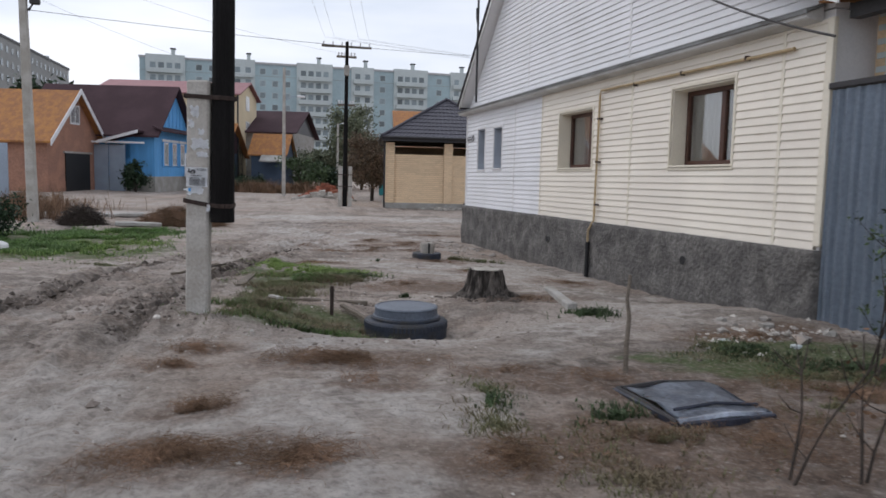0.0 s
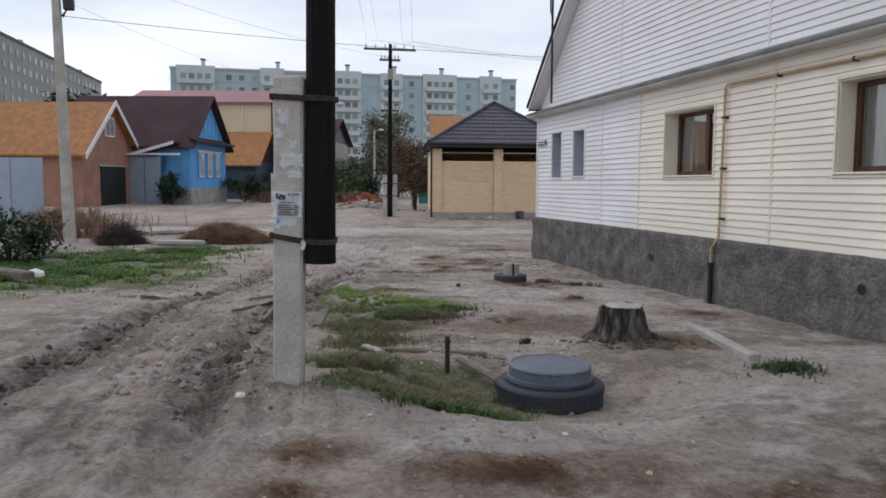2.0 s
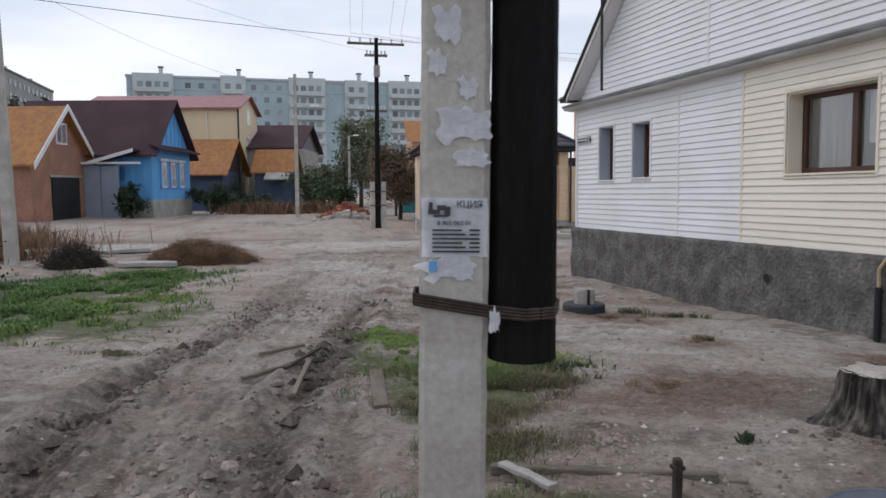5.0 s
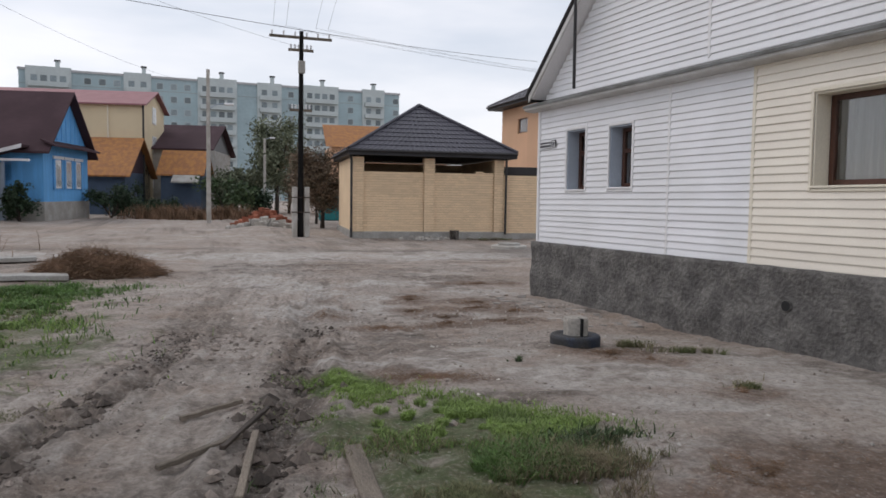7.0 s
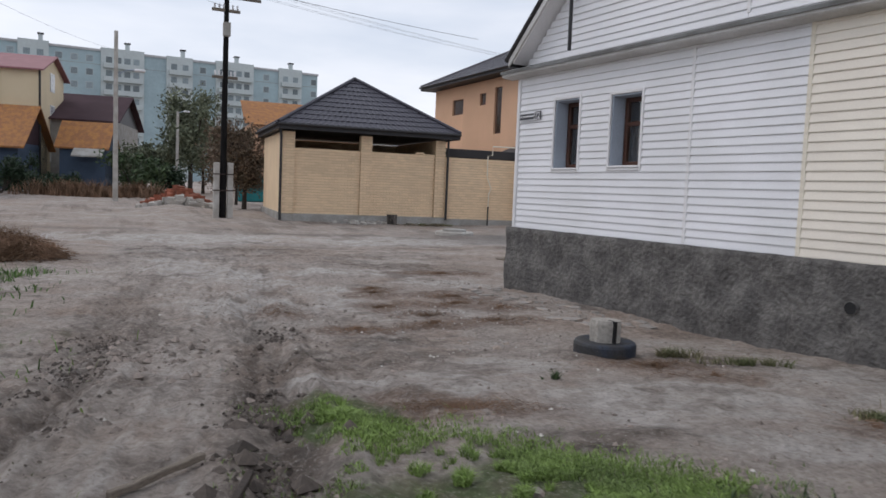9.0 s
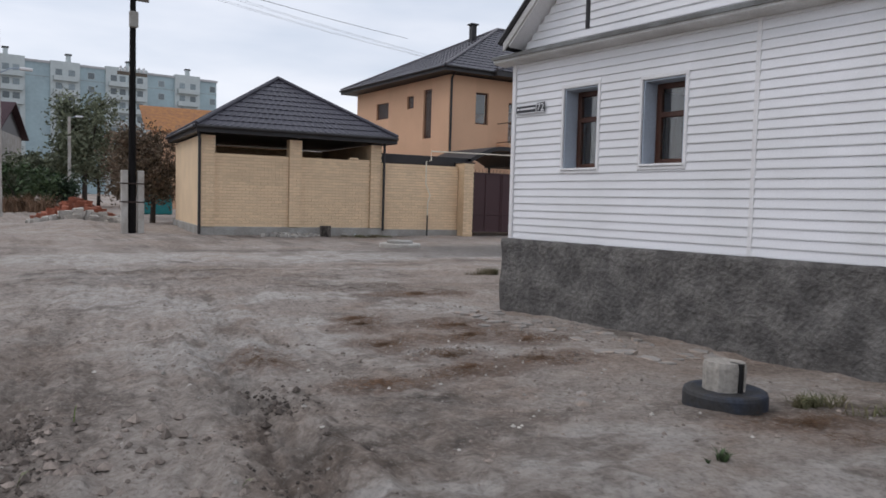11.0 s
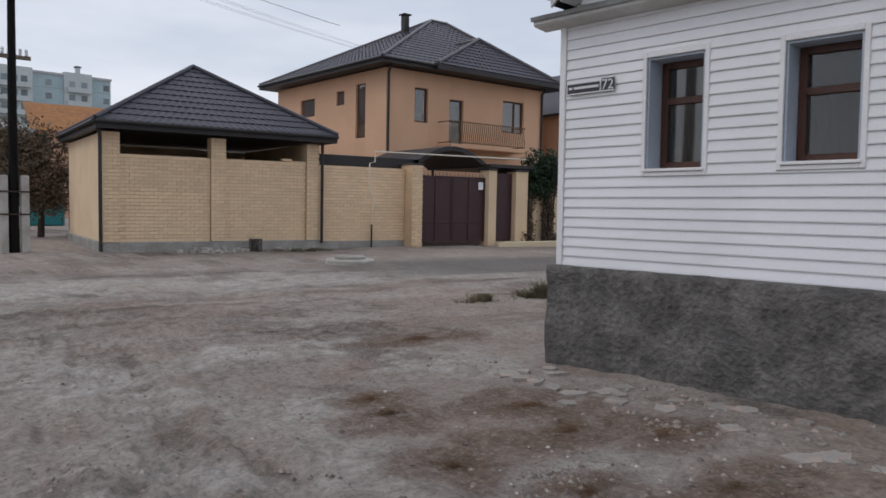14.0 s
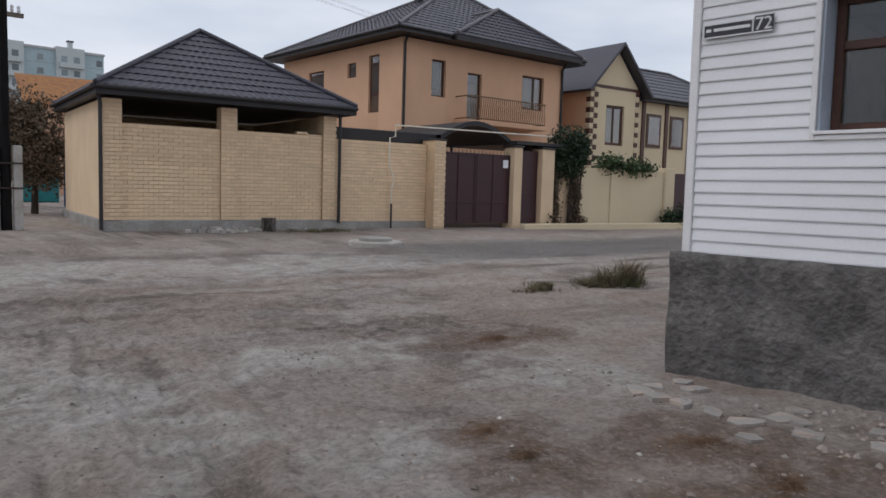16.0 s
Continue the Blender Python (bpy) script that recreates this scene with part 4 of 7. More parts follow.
fence_right = thing("rendered_fence", ROW, "pale yellow rendered fence wall with a low kerb", "fence")
part("wall", bx(16.3, 21.5, 0.0, 0.25, -0.5, 1.95, bevel=0.02), M["wall_cream"], fence_right)
part("pilaster", bx(18.3, 18.7, -0.05, 0.0, -0.5, 1.9, bevel=0.01), M["wall_cream"], fence_right)
part("pilaster", bx(21.5, 22.1, -0.1, 0.3, -0.5, 2.1, bevel=0.02), M["wall_cream"], fence_right)
part("kerb", bx(13.2, 22.2, -0.9, -0.6, -0.4, -0.12, bevel=0.03), M["wall_cream"], fence_right, "yellow-edged kerb")
part("gate", bx(22.1, 25.2, 0.05, 0.12, -0.3, 1.9), M["gate_brown"], fence_right)
part("wall", bx(25.2, 40, 0.0, 0.25, -0.5, 2.0, bevel=0.02), M["wall_cream"], fence_right)

# ---- the two-storey peach house ----
BIG = axes(18.0, 41.9, 0, 1, -0.03)
big = thing("peach_house", BIG, "two-storey peach-coloured brick house under a dark hip roof", "house")
big_front = [(1.5, 2.26, 4.80, 6.31), (3.49, 4.33, 3.92, 5.99), (6.85, 8.30, 4.74, 6.27)]
wall_with_openings(big, "wall_peach", 0.0, 9.6, -0.5, 7.0, 0.0, 0.35, big_front)
big_left = [(1.62, 2.40, 4.1, 6.5), (3.38, 4.07, 5.70, 6.34), (6.08, 7.50, 5.38, 6.25)]
wall_with_openings(big, "wall_peach", 0.35, 9.6, -0.5, 7.0, -0.35, 0.0, big_left, at=pose(0, 0, 0, 0, 0, 90))
part("wall", bx(9.25, 9.6, 0.35, 9.6, -0.5, 7.0), M["wall_peach"], big)
part("wall", bx(0.0, 9.6, 9.6, 9.95, -0.5, 7.0), M["wall_peach"], big)
part("upper_floor", bx(0.35, 9.25, 0.35, 9.6, 3.5, 3.7), M["old_wood"], big)
part("ceiling_slab", bx(0.35, 9.25, 0.35, 9.6, 6.6, 6.8), M["old_wood"], big)
for a, b, c, d in big_front:
    casement(big, a, b, c, d, 0.12, M["frame_brown"], label="dark brown window", transom=5.0 if c < 4 else 0, mullion=(a + 0.6 * (b - a)) if b - a > 1.2 else 0)
for a, b, c, d in big_left:
    win = part("window", bx(0.10, 0.17, a, b, c, d), M["frame_brown"], big, "dark brown window")
    part("pane", bx(0.092, 0.10, a + 0.07, b - 0.07, c + 0.07, d - 0.07), M["glass"], win)
hip_roof(big, 0.0, 9.6, 0.0, 9.9, 7.25, 10.8, 0.75, ridge=((6.3, 5.0), (7.3, 5.0)), rows=18, wave=0.3)
for x, y in ((0.05, -0.08), (9.5, -0.08)):
    part("downpipe", tube(bmesh.new(), [(x, y - 0.3, 7.15), (x, y, 6.8), (x, y, 0)], 0.055, n=8), M["metal_dark"], big)
balcony = part("balcony", bx(2.8, 7.5, -1.0, 0.0, 3.72, 3.9, bevel=0.02), M["wall_peach"], big, "shallow balcony with wrought-iron railing")
for z in (3.98, 4.9):
    part("rail", tube(bmesh.new(), [(2.85, 0, z), (2.85, -0.95, z), (7.45, -0.95, z), (7.45, 0, z)], 0.025, n=6), M["rail_bronze"], balcony)
for i in range(38):
    x = 2.9 + i * 4.5 / 37
    part("baluster", tube(bmesh.new(), [(x, -0.95, 3.98), (x + 0.05, -0.95, 4.2), (x - 0.04, -0.95, 4.6), (x, -0.95, 4.9)], 0.022, n=4), M["rail_bronze"], balcony)
part("chimney", bx(4.55, 4.85, 5.0, 5.3, 9.0, 10.85), M["metal_dark"], big)
part("chimney_cap", bx(4.45, 4.95, 4.9, 5.4, 10.85, 10.92, bevel=0.02), M["metal_dark"], big)
# projecting bay roof over the balcony
BL, BR, BP, BB = (2.0, -1.0, 7.27), (9.8, -1.0, 7.27), (5.9, 0.8, 9.1), (5.9, 3.4, 9.1)
part("bay_roof", tile_roof_plane(BL, BR, BP, BP, 10, 0.3), M["roof_tile"], big, "dark metal roof tiles")
part("bay_roof", tile_roof_plane((2.0, 1.6, 7.27), BL, BP, BB, 10, 0.3), M["roof_tile"], big)
part("bay_roof", tile_roof_plane(BR, (9.8, 1.6, 7.27), BB, BP, 10, 0.3), M["roof_tile"], big)
for a, b in ((BL, BP), (BR, BP), (BP, BB)):
    part("ridge_cap", tube(bmesh.new(), [Vector(a) + Vector((0, 0, 0.06)), Vector(b) + Vector((0, 0, 0.07))], 0.08, n=8), M["ridge_grey"], big)
part("bay_soffit", bx(2.0, 9.8, -1.0, -0.35, 7.04, 7.26), M["metal_dark"], big)

# ---- the pale house beyond, with brown corner stones ----
FAR = axes(29.2, 41.1, 0, 1, -0.10)
far = thing("cream_house", FAR, "two-storey cream house with brown quoins and a gable to the street", "house")
wall_with_openings(far, "wall_cream", 0.0, 3.6, -0.5, 6.3, 0.0, 0.3, [(1.15, 2.5, 3.4, 5.4)])
part("wall", bx(0.0, 0.3, 0.3, 8.0, -0.5, 6.3), M["wall_peach"], far)
part("wall", bx(3.6, 14.0, 0.6, 0.9, -0.5, 5.9), M["wall_cream"], far)
part("gable_wall", prism(bmesh.new(), [(0, 0.02, 6.3), (3.6, 0.02, 6.3), (1.8, 0.02, 8.2)], (0, 0.2, 0)), M["wall_cream"], far)
part("roof", prism(bmesh.new(), [(-0.5, -0.5, 5.9), (1.8, -0.5, 8.35), (1.8, -0.5, 8.5), (-0.6, -0.5, 6.0)], (0, 8, 0)), M["roof_tile"], far)
part("roof", prism(bmesh.new(), [(1.8, -0.5, 8.35), (4.1, -0.5, 5.9), (4.2, -0.5, 6.0), (1.8, -0.5, 8.5)], (0, 8, 0)), M["roof_tile"], far)
# two backing walls and a ceiling added so no sky shows through the window
part("partition", bx(0.3, 3.6, 2.2, 2.4, -0.5, 6.2), M["wall_cream"], far)
part("partition", bx(3.4, 3.6, 0.3, 2.2, -0.5, 6.2), M["wall_cream"], far)
part("ceiling_slab", bx(0.3, 3.6, 0.3, 2.4, 6.2, 6.3), M["wall_cream"], far)
part("band", bx(0.0, 3.6, -0.03, 0.0, 6.2, 6.35), M["frame_brown"], far)
casement(far, 1.15, 2.5, 3.4, 5.4, 0.1, M["frame_brown"], mullion=1.8, w=0.14, label="brown framed window")
quoin = mesh_of(bx(0, 0.28, -0.03, 0.28, 0, 0.24, bevel=0.02), "quoin", M["frame_brown"])
quoin_pale = mesh_of(bx(0, 0.28, -0.03, 0.28, 0, 0.24, bevel=0.02), "quoin", M["wall_cream"])
for x in (-0.05, 0.24, 3.34):
    for i in range(24):
        part("quoin", quoin if (i + int(x * 5)) % 2 else quoin_pale, None, far, at=Matrix.Translation((x, -0.005, i * 0.26)))
hip_roof(far, 4.4, 14.0, 0.6, 7.0, 6.1, 8.3, 0.5, rows=8, wave=0.4)
for x in (5.0, 7.0, 9.0):
    w = part("window", bx(x, x + 1.2, 0.54, 0.58, 3.5, 5.3), M["frame_brown"], far, "brown framed window")
    part("pane", bx(x + 0.16, x + 1.04, 0.525, 0.54, 3.66, 5.14), M["glass"], w)
for x in (4.6, 6.55, 8.6):
    part("pilaster", bx(x, x + 0.25, 0.52, 0.6, -0.4, 6.0), M["frame_brown"], far)

# ---- houses across, turned to the side street ----
LEFT = axes(-1.28, 4.72, 0, 0.9762, -0.2168)


def gable_house(name, label, x0, x1, y0, y1, base, eave, ridge, wall_mat, roof_mat, gable_mat, over=0.4, plinth=None, category="house"):
    """A house whose ridge runs along local x and whose gable looks to local +x."""
    h = thing(name, LEFT, label, category)
    ym = (y0 + y1) / 2
    part("wall", bx(x0, x1, y0, y0 + 0.3, base, eave), M[wall_mat], h)
    part("wall", bx(x0, x1, y1 - 0.3, y1, base, eave), M[wall_mat], h)
    part("wall", bx(x1 - 0.3, x1, y0 + 0.3, y1 - 0.3, base, eave), M[wall_mat], h)
    part("wall", bx(x0, x0 + 0.3, y0 + 0.3, y1 - 0.3, base, eave), M[wall_mat], h)
    for x in (x0, x1 - 0.2):
        part("gable", prism(bmesh.new(), [(x, y0, eave), (x, y1, eave), (x, ym, ridge)], (0.2, 0, 0)), M[gable_mat], h)
    k = (ridge - eave) / (ym - y0)
    for s, ye in ((1, y0 - over), (-1, y1 + over)):
        ze = eave - k * over
        part("roof", prism(bmesh.new(), [(x0 - 0.3, ye, ze), (x0 - 0.3, ym, ridge), (x0 - 0.3, ym, ridge + 0.12), (x0 - 0.3, ye, ze + 0.12)], (x1 - x0 + 0.3 + over, 0, 0)), M[roof_mat], h)
    if plinth:
        part("plinth", bx(x0 - 0.05, x1 + 0.06, y0 - 0.06, y1 + 0.06, base, plinth, bevel=0.02), M["concrete"], h)
    return h


def side_window(parent, x, ya, yb, z0, z1, frame_mat, bars=1):
    """A window in a wall that looks to local +x."""
    w = part("window", bx(x, x + 0.06, ya, yb, z0, z1, bevel=0.01), M[frame_mat], parent)
    n = bars + 1
    for i in range(n):
        a = ya + 0.08 + i * (yb - ya - 0.08) / n
        part("pane", bx(x + 0.06, x + 0.068, a, a + (yb - ya - 0.08) / n - 0.08, z0 + 0.1, z1 - 0.1), M["glass"], w)
    return w


brick_house = gable_house("brick_house", "low red-brick house with a rusty roof and white bargeboards", -33, -21, 39.4, 46.0, -0.5, 3.1, 6.0, "red_brick", "rust_roof", "red_brick", over=0.45)
part("garage_door", bx(-20.99, -20.93, 41.4, 44.5, -0.2, 2.2), M["black"], brick_house, "black metal garage door")
part("lintel", bx(-20.99, -20.9, 41.2, 44.8, 2.2, 2.32), M["concrete"], brick_house)
for sgn, ye in ((1, 38.95), (-1, 46.45)):
    part("bargeboard", prism(bmesh.new(), [(-20.55, ye, 2.55), (-20.55, 42.7, 5.9), (-20.55, 42.7, 6.22), (-20.55, ye, 2.9)], (0.05, 0, 0)), M["white_paint"], brick_house)
side_window(brick_house, -21.0, 42.1, 43.3, 4.0, 5.2, "white_paint")
part("plaster_patch", bx(-20.99, -20.975, 39.6, 45.8, -0.4, 0.5), M["red_brick"], brick_house)
blue_house = gable_house("blue_house", "blue-painted wooden house under a dark purple-brown roof", -26.1, -17.3, 46.0, 53.0, -0.5, 3.9, 7.1, "blue_wood", "roof_purple", "blue_wood", over=0.5, plinth=0.85)
for ya in (47.6, 49.2, 50.8):
    w = side_window(blue_house, -17.3, ya, ya + 0.85, 1.6, 3.2, "white_paint", bars=0)
    part("shutter", bx(-17.28, -17.22, ya - 0.3, ya - 0.04, 1.55, 3.25), M["blue_wood"], w)
    part("shutter", bx(-17.28, -17.22, ya + 0.89, ya + 1.15, 1.55, 3.25), M["blue_wood"], w)
    part("head_board", bx(-17.28, -17.2, ya - 0.3, ya + 1.15, 3.25, 3.42), M["white_paint"], w)
part("skirt_roof", prism(bmesh.new(), [(-17.3, 45.7, 4.15), (-16.6, 45.7, 3.85), (-16.6, 45.7, 3.95), (-17.3, 45.7, 4.25)], (0, 7.6, 0)), M["roof_purple"], blue_house)
for i in range(9):
    y = 46.5 + i * 0.72
    top = 7.0 - abs(y + 0.03 - 49.5) * 0.91
    part("batten", bx(-17.3, -17.26, y, y + 0.06, 4.3, max(4.35, top)), M["blue_wood"], blue_house)
porch = part("porch_roof", prism(bmesh.new(), [(-20.6, 44.8, 3.0), (-17.9, 44.8, 3.75), (-17.9, 44.8, 3.87), (-20.6, 44.8, 3.12)], (0, 1.4, 0)), M["roof_purple"], blue_house)
part("fascia", prism(bmesh.new(), [(-20.6, 44.74, 2.95), (-17.9, 44.74, 3.7), (-17.9, 44.74, 3.9), (-20.6, 44.74, 3.15)], (0, 0.05, 0)), M["white_paint"], porch)
part("side_window", bx(-20.2, -18.9, 45.93, 45.98, 2.0, 3.0), M["glass"], blue_house)
yard_gate = thing("yard_gate", LEFT, "grey sheet-metal yard gate", "gate")
for x0, x1 in ((-21.0, -20.05), (-20.0, -19.05)):
    part("gate_leaf", bx(x0, x1, 45.2, 45.28, -0.3, 2.9, bevel=0.01), M["metal_grey"], yard_gate)
part("post", bx(-19.05, -18.95, 45.15, 45.3, -0.4, 3.0), M["metal_grey"], yard_gate)
part("beam", bx(-21.0, -17.6, 44.9, 45.1, 3.0, 3.12), M["white_paint"], yard_gate)

orange_house = gable_house("orange_roofed_house", "small dark house with an orange-brown roof", -25, -17.0, 60.0, 67.0, -0.5, 2.9, 5.5, "blue_dark", "rust_roof", "roof_purple", over=0.5)
yellow_house = gable_house("yellow_house", "three-storey pale yellow house with a reddish roof", -30, -17.0, 65.0, 72.0, -0.5, 8.4, 9.7, "wall_cream", "pink_roof", "wall_cream", over=0.4)
for z0, z1 in ((7.1, 8.5), (4.7, 6.1), (1.8, 3.3)):
    side_window(yellow_house, -17.0, 67.9, 69.1, z0, z1, "white_paint")
part("downpipe", tube(bmesh.new(), [(-16.95, 65.0, 8.3), (-16.95, 65.0, 0)], 0.08, n=6), M["metal_dark"], yellow_house)
part("downpipe", tube(bmesh.new(), [(-19.6, 64.92, 8.3), (-19.6, 64.92, 0)], 0.06, n=6), M["trim_cream"], yellow_house)
purple_house = gable_house("purple_roofed_house", "grey house under a plum-coloured roof", -24, -12.5, 68.0, 80.0, -0.5, 5.2, 7.5, "concrete", "roof_purple", "metal_dark", over=0.5)
shed = gable_house("shed", "small shed with a rusty roof", -15.2, -12.2, 63.0, 67.0, -0.5, 3.0, 4.7, "blue_dark", "rust_roof", "blue_dark", over=0.3, category="shed")
part("lean_to", prism(bmesh.new(), [(-14.2, 61.8, 2.2), (-14.2, 63.0, 2.9), (-14.2, 63.0, 3.0), (-14.2, 61.8, 2.3)], (2.0, 0, 0)), M["concrete"], shed)
side_fence = thing("sheet_fence", LEFT, "blue-grey sheet-metal fence section", "fence")
for i in range(4):
    part("panel", bx(-20.7 + i * 1.3, -19.45 + i * 1.3, 26.1, 26.16, -0.5, 2.3, bevel=0.01), M["metal_grey"], side_fence)

# ---- apartment blocks ----
APT = axes(-33.5, 197.4, 0, 89.2, 3.6)
apt = thing("apartment_block", APT, "long pale green nine-storey panel apartment block with white loggias", "apartment block")
AL, AH, ST = 89.3, 28.3, 3.0
part("wall", bx(0, AL, 0, 13, -2, AH), M["apt_green"], apt)
part("parapet", bx(-0.2, AL + 0.2, -0.25, 13.2, AH, AH + 0.5), M["roof_grey"], apt)
win_me = mesh_of(bx(-0.75, 0.75, -0.06, 0.03, 0, 1.5), "window", M["apt_white"])
pane_me = mesh_of(bx(-0.66, 0.66, -0.08, -0.055, 0.08, 1.42), "pane", M["apt_glass"])
bays = (6.0, 24.5, 42.5, 55.0, 68.0, 82.0)
for i, c in enumerate(bays):
    wide = 4.6 if i % 2 == 0 else 3.0
    tower = part("loggia_bay", bx(c - wide, c + wide, -0.5, 1.0, -2, AH + (0.9 if i != 3 else 0.7)), M["apt_white"], apt)
    for f in range(9):
        z = AH - 2.6 - f * ST
        if z < 3:
            break
        part("balcony", bx(c - wide + 0.5, c + wide - 0.5, -1.5, -0.5, z - 1.0, z + 0.1, bevel=0.03), M["apt_white"], tower)
        for k in range(4 if wide > 4 else 2):
            x = c - wide + 1.7 + k * (2 * wide - 3.4) / (3 if wide > 4 else 1)
            part("loggia_pane", pane_me, None, tower, at=Matrix.Translation((x, -0.46, z + 0.15)))
    part("lift_housing", bx(c + 1.0, c + 1.9, 4, 5, AH, AH + 2.9), M["apt_white"], apt)
    part("vent_cap", bx(c + 0.8, c + 2.1, 3.8, 5.2, AH + 2.9, AH + 3.2), M["metal_dark"], apt)
x = 1.5
while x < AL - 1:
    if all(abs(x - c) > (5.6 if i % 2 == 0 else 4.0) for i, c in enumerate(bays)):
        for f in range(8):
            z = AH - 2.5 - f * ST
            part("window", win_me, None, apt, at=Matrix.Translation((x, 0, z)))
            part("pane", pane_me, None, apt, at=Matrix.Translation((x, 0, z)))
    x += 3.1
part("seam", bx(0, AL, -0.03, 0, AH - 3.0, AH - 2.9), M["apt_grey"], apt)
APT2 = axes(-54.6, 140, 0, -1.1, 81)
apt2 = thing("grey_apartment_block", APT2, "grey nine-storey panel apartment block seen end on", "apartment block")
part("wall", bx(0, 82, 0, 12, -2, 27), M["apt_grey"], apt2)
part("parapet", bx(-0.2, 82.2, -0.2, 12.2, 27, 27.5), M["metal_dark"], apt2)
for k in range(24):
    for f in range(8):
        part("pane", pane_me, None, apt2, at=Matrix.Translation((2 + k * 3.4, 12.14, 24.2 - f * 3.0)) @ pose(0, 0, 0, 0, 0, 180))
        part("pane", pane_me, None, apt2, at=Matrix.Translation((2 + k * 3.4, -0.02, 24.2 - f * 3.0))) if f < 5 else None
for x in (10, 34, 58, 78):
    part("vent_shaft", bx(x, x + 1.2, 4, 5.2, 27, 30), M["apt_white"], apt2)
backdrop_house = thing("tan_house", axes(14, 70, 0, 1, -0.12), "tan house with an ochre roof beyond the garage", "house")
part("wall", bx(-3, 7, 0, 8, -0.5, 5.6), M["wall_peach"], backdrop_house)
part("roof", prism(bmesh.new(), [(-3.5, -0.4, 5.5), (7.5, -0.4, 5.5), (7.5, 4, 7.6), (-3.5, 4, 7.6)], (0, 0.4, 0.15)), M["rust_roof"], backdrop_house)

# ---- poles ----
POLE_X, POLE_Y = -0.862, 8.30
post = thing("prop_post", axes(POLE_X, POLE_Y, 0, 0.978, -0.208) @ pose(0, 0, 0, 0, 0.8, 0), "concrete prop post strapped to a tarred wooden pole, with torn notices", "utility pole")
bm = bx(-0.118, 0.118, -0.065, 0.075, -0.7, 2.38, bevel=0.02)
bmesh.ops.subdivide_edges(bm, edges=[e for e in bm.edges if e.calc_length() > 2], cuts=30, use_grid_fill=True)
for v in bm.verts:
    v.co += 0.006 * noise.noise_vector(v.co * 6)
part("post", bm, M["pole_concrete"], post)
part("timber", tube(bmesh.new(), [(0.245, 0.02, 0.92), (0.24, 0.02, 2.0), (0.225, 0.02, 5.5), (0.21, 0.03, 9.5)], 0.122, 0.1, n=14), M["tar_wood"], post, "black tarred wooden pole")
for z, tilt in ((1.11, -5), (2.21, 2)):
    strap = part("strap", bmesh.new(), M["metal_rust"], post, "rusty wire strap")
    for k in range(4):
        zz = z - 0.018 + k * 0.011
        loop = [(-0.137, -0.077, 0.02), (0.12, -0.08, -0.005), (0.24, -0.112, -0.01), (0.345, -0.06, -0.01), (0.375, 0.03, 0), (0.32, 0.13, 0), (0.2, 0.15, 0), (-0.137, 0.087, 0.02), (-0.137, -0.077, 0.02)]
        part("wire", tube(bmesh.new(), [(a, b, zz + c * (1.6 if tilt < 0 else 0.4)) for a, b, c in loop], 0.006, n=5), M["metal_rust"], strap)


def concrete_pole(x, y, h, r0, r1, lean=0.0, label="tall grey concrete street pole"):
    p = thing("utility_pole", pose(x, y, ground_z(x, y), 0, lean, 0), label, "utility pole", "utility poles")
    bm = bmesh.new()
    b = [(-r0, -r0), (r0, -r0), (r0, r0), (-r0, r0)]
    lo = [bm.verts.new((u, v, -0.5)) for u, v in b]
    hi = [bm.verts.new((u * r1 / r0, v * r1 / r0, h)) for u, v in b]
    for i in range(4):
        bm.faces.new((lo[i], lo[(i + 1) % 4], hi[(i + 1) % 4], hi[i]))
    bm.faces.new(hi)
    bmesh.ops.bevel(bm, geom=[e for e in bm.edges if abs((e.verts[0].co - e.verts[1].co).z) > 1], offset=0.03, segments=1, affect="EDGES")
    part("shaft", bm, M["pole_concrete"], p)
    return p


left_pole = concrete_pole(-7.93, 26.9, 9.0, 0.155, 0.10, -1.0)
thin_pole = concrete_pole(0.3, 52.0, 8.6, 0.13, 0.09, 0)
part("lamp_arm", tube(bmesh.new(), [(0, 0, 6.4), (0.5, 0, 6.7), (0.9, 0, 6.75)], 0.03, n=6), M["metal_grey"], thin_pole)
part("lamp_head", bx(0.85, 1.4, -0.12, 0.12, 6.66, 6.8, bevel=0.04), M["white_paint"], thin_pole)
side_lamp = concrete_pole(5.0, 66.0, 5.9, 0.11, 0.08, 0)
part("lamp_arm", tube(bmesh.new(), [(0, 0, 5.8), (0.4, 0, 5.95)], 0.03, n=6), M["metal_grey"], side_lamp)
part("lamp_head", bx(0.35, 0.8, -0.1, 0.1, 5.88, 6.0, bevel=0.04), M["white_paint"], side_lamp)
WX, WY = 3.3, 38.6
wood = thing("wooden_pole", pose(WX, WY, ground_z(WX, WY)), "dark wooden power pole between two concrete stubs", "utility pole")
part("shaft", tube(bmesh.new(), [(0, 0, -0.2), (0, 0, 4), (0.02, 0, 8.3)], 0.13, 0.085, n=10), M["tar_wood"], wood)
for x in (-0.25, 0.25):
    part("stub", bx(x - 0.1, x + 0.1, -0.14, 0.06, -0.5, 2.05, bevel=0.02), M["pole_concrete"], wood, "grey concrete stub")
for z, w in ((8.0, 1.25), (7.5, 0.5), (5.1, 0.45)):
    arm = part("cross_arm", bx(-w, w, -0.05, 0.05, z, z + 0.1), M["old_wood"], wood)
    for k in range(6):
        x = -w + 0.1 + k * (2 * w - 0.2) / 5
        part("insulator", lathe(bmesh.new(), [(0.02, 0), (0.045, 0.06), (0.03, 0.1), (0.045, 0.14), (0.02, 0.18)], 8), M["white_paint"], arm, at=Matrix.Translation((x, 0, z + 0.1)))
part("meter_box", bx(-0.13, 0.13, -0.28, -0.1, 6.6, 7.1, bevel=0.02), M["concrete"], wood)
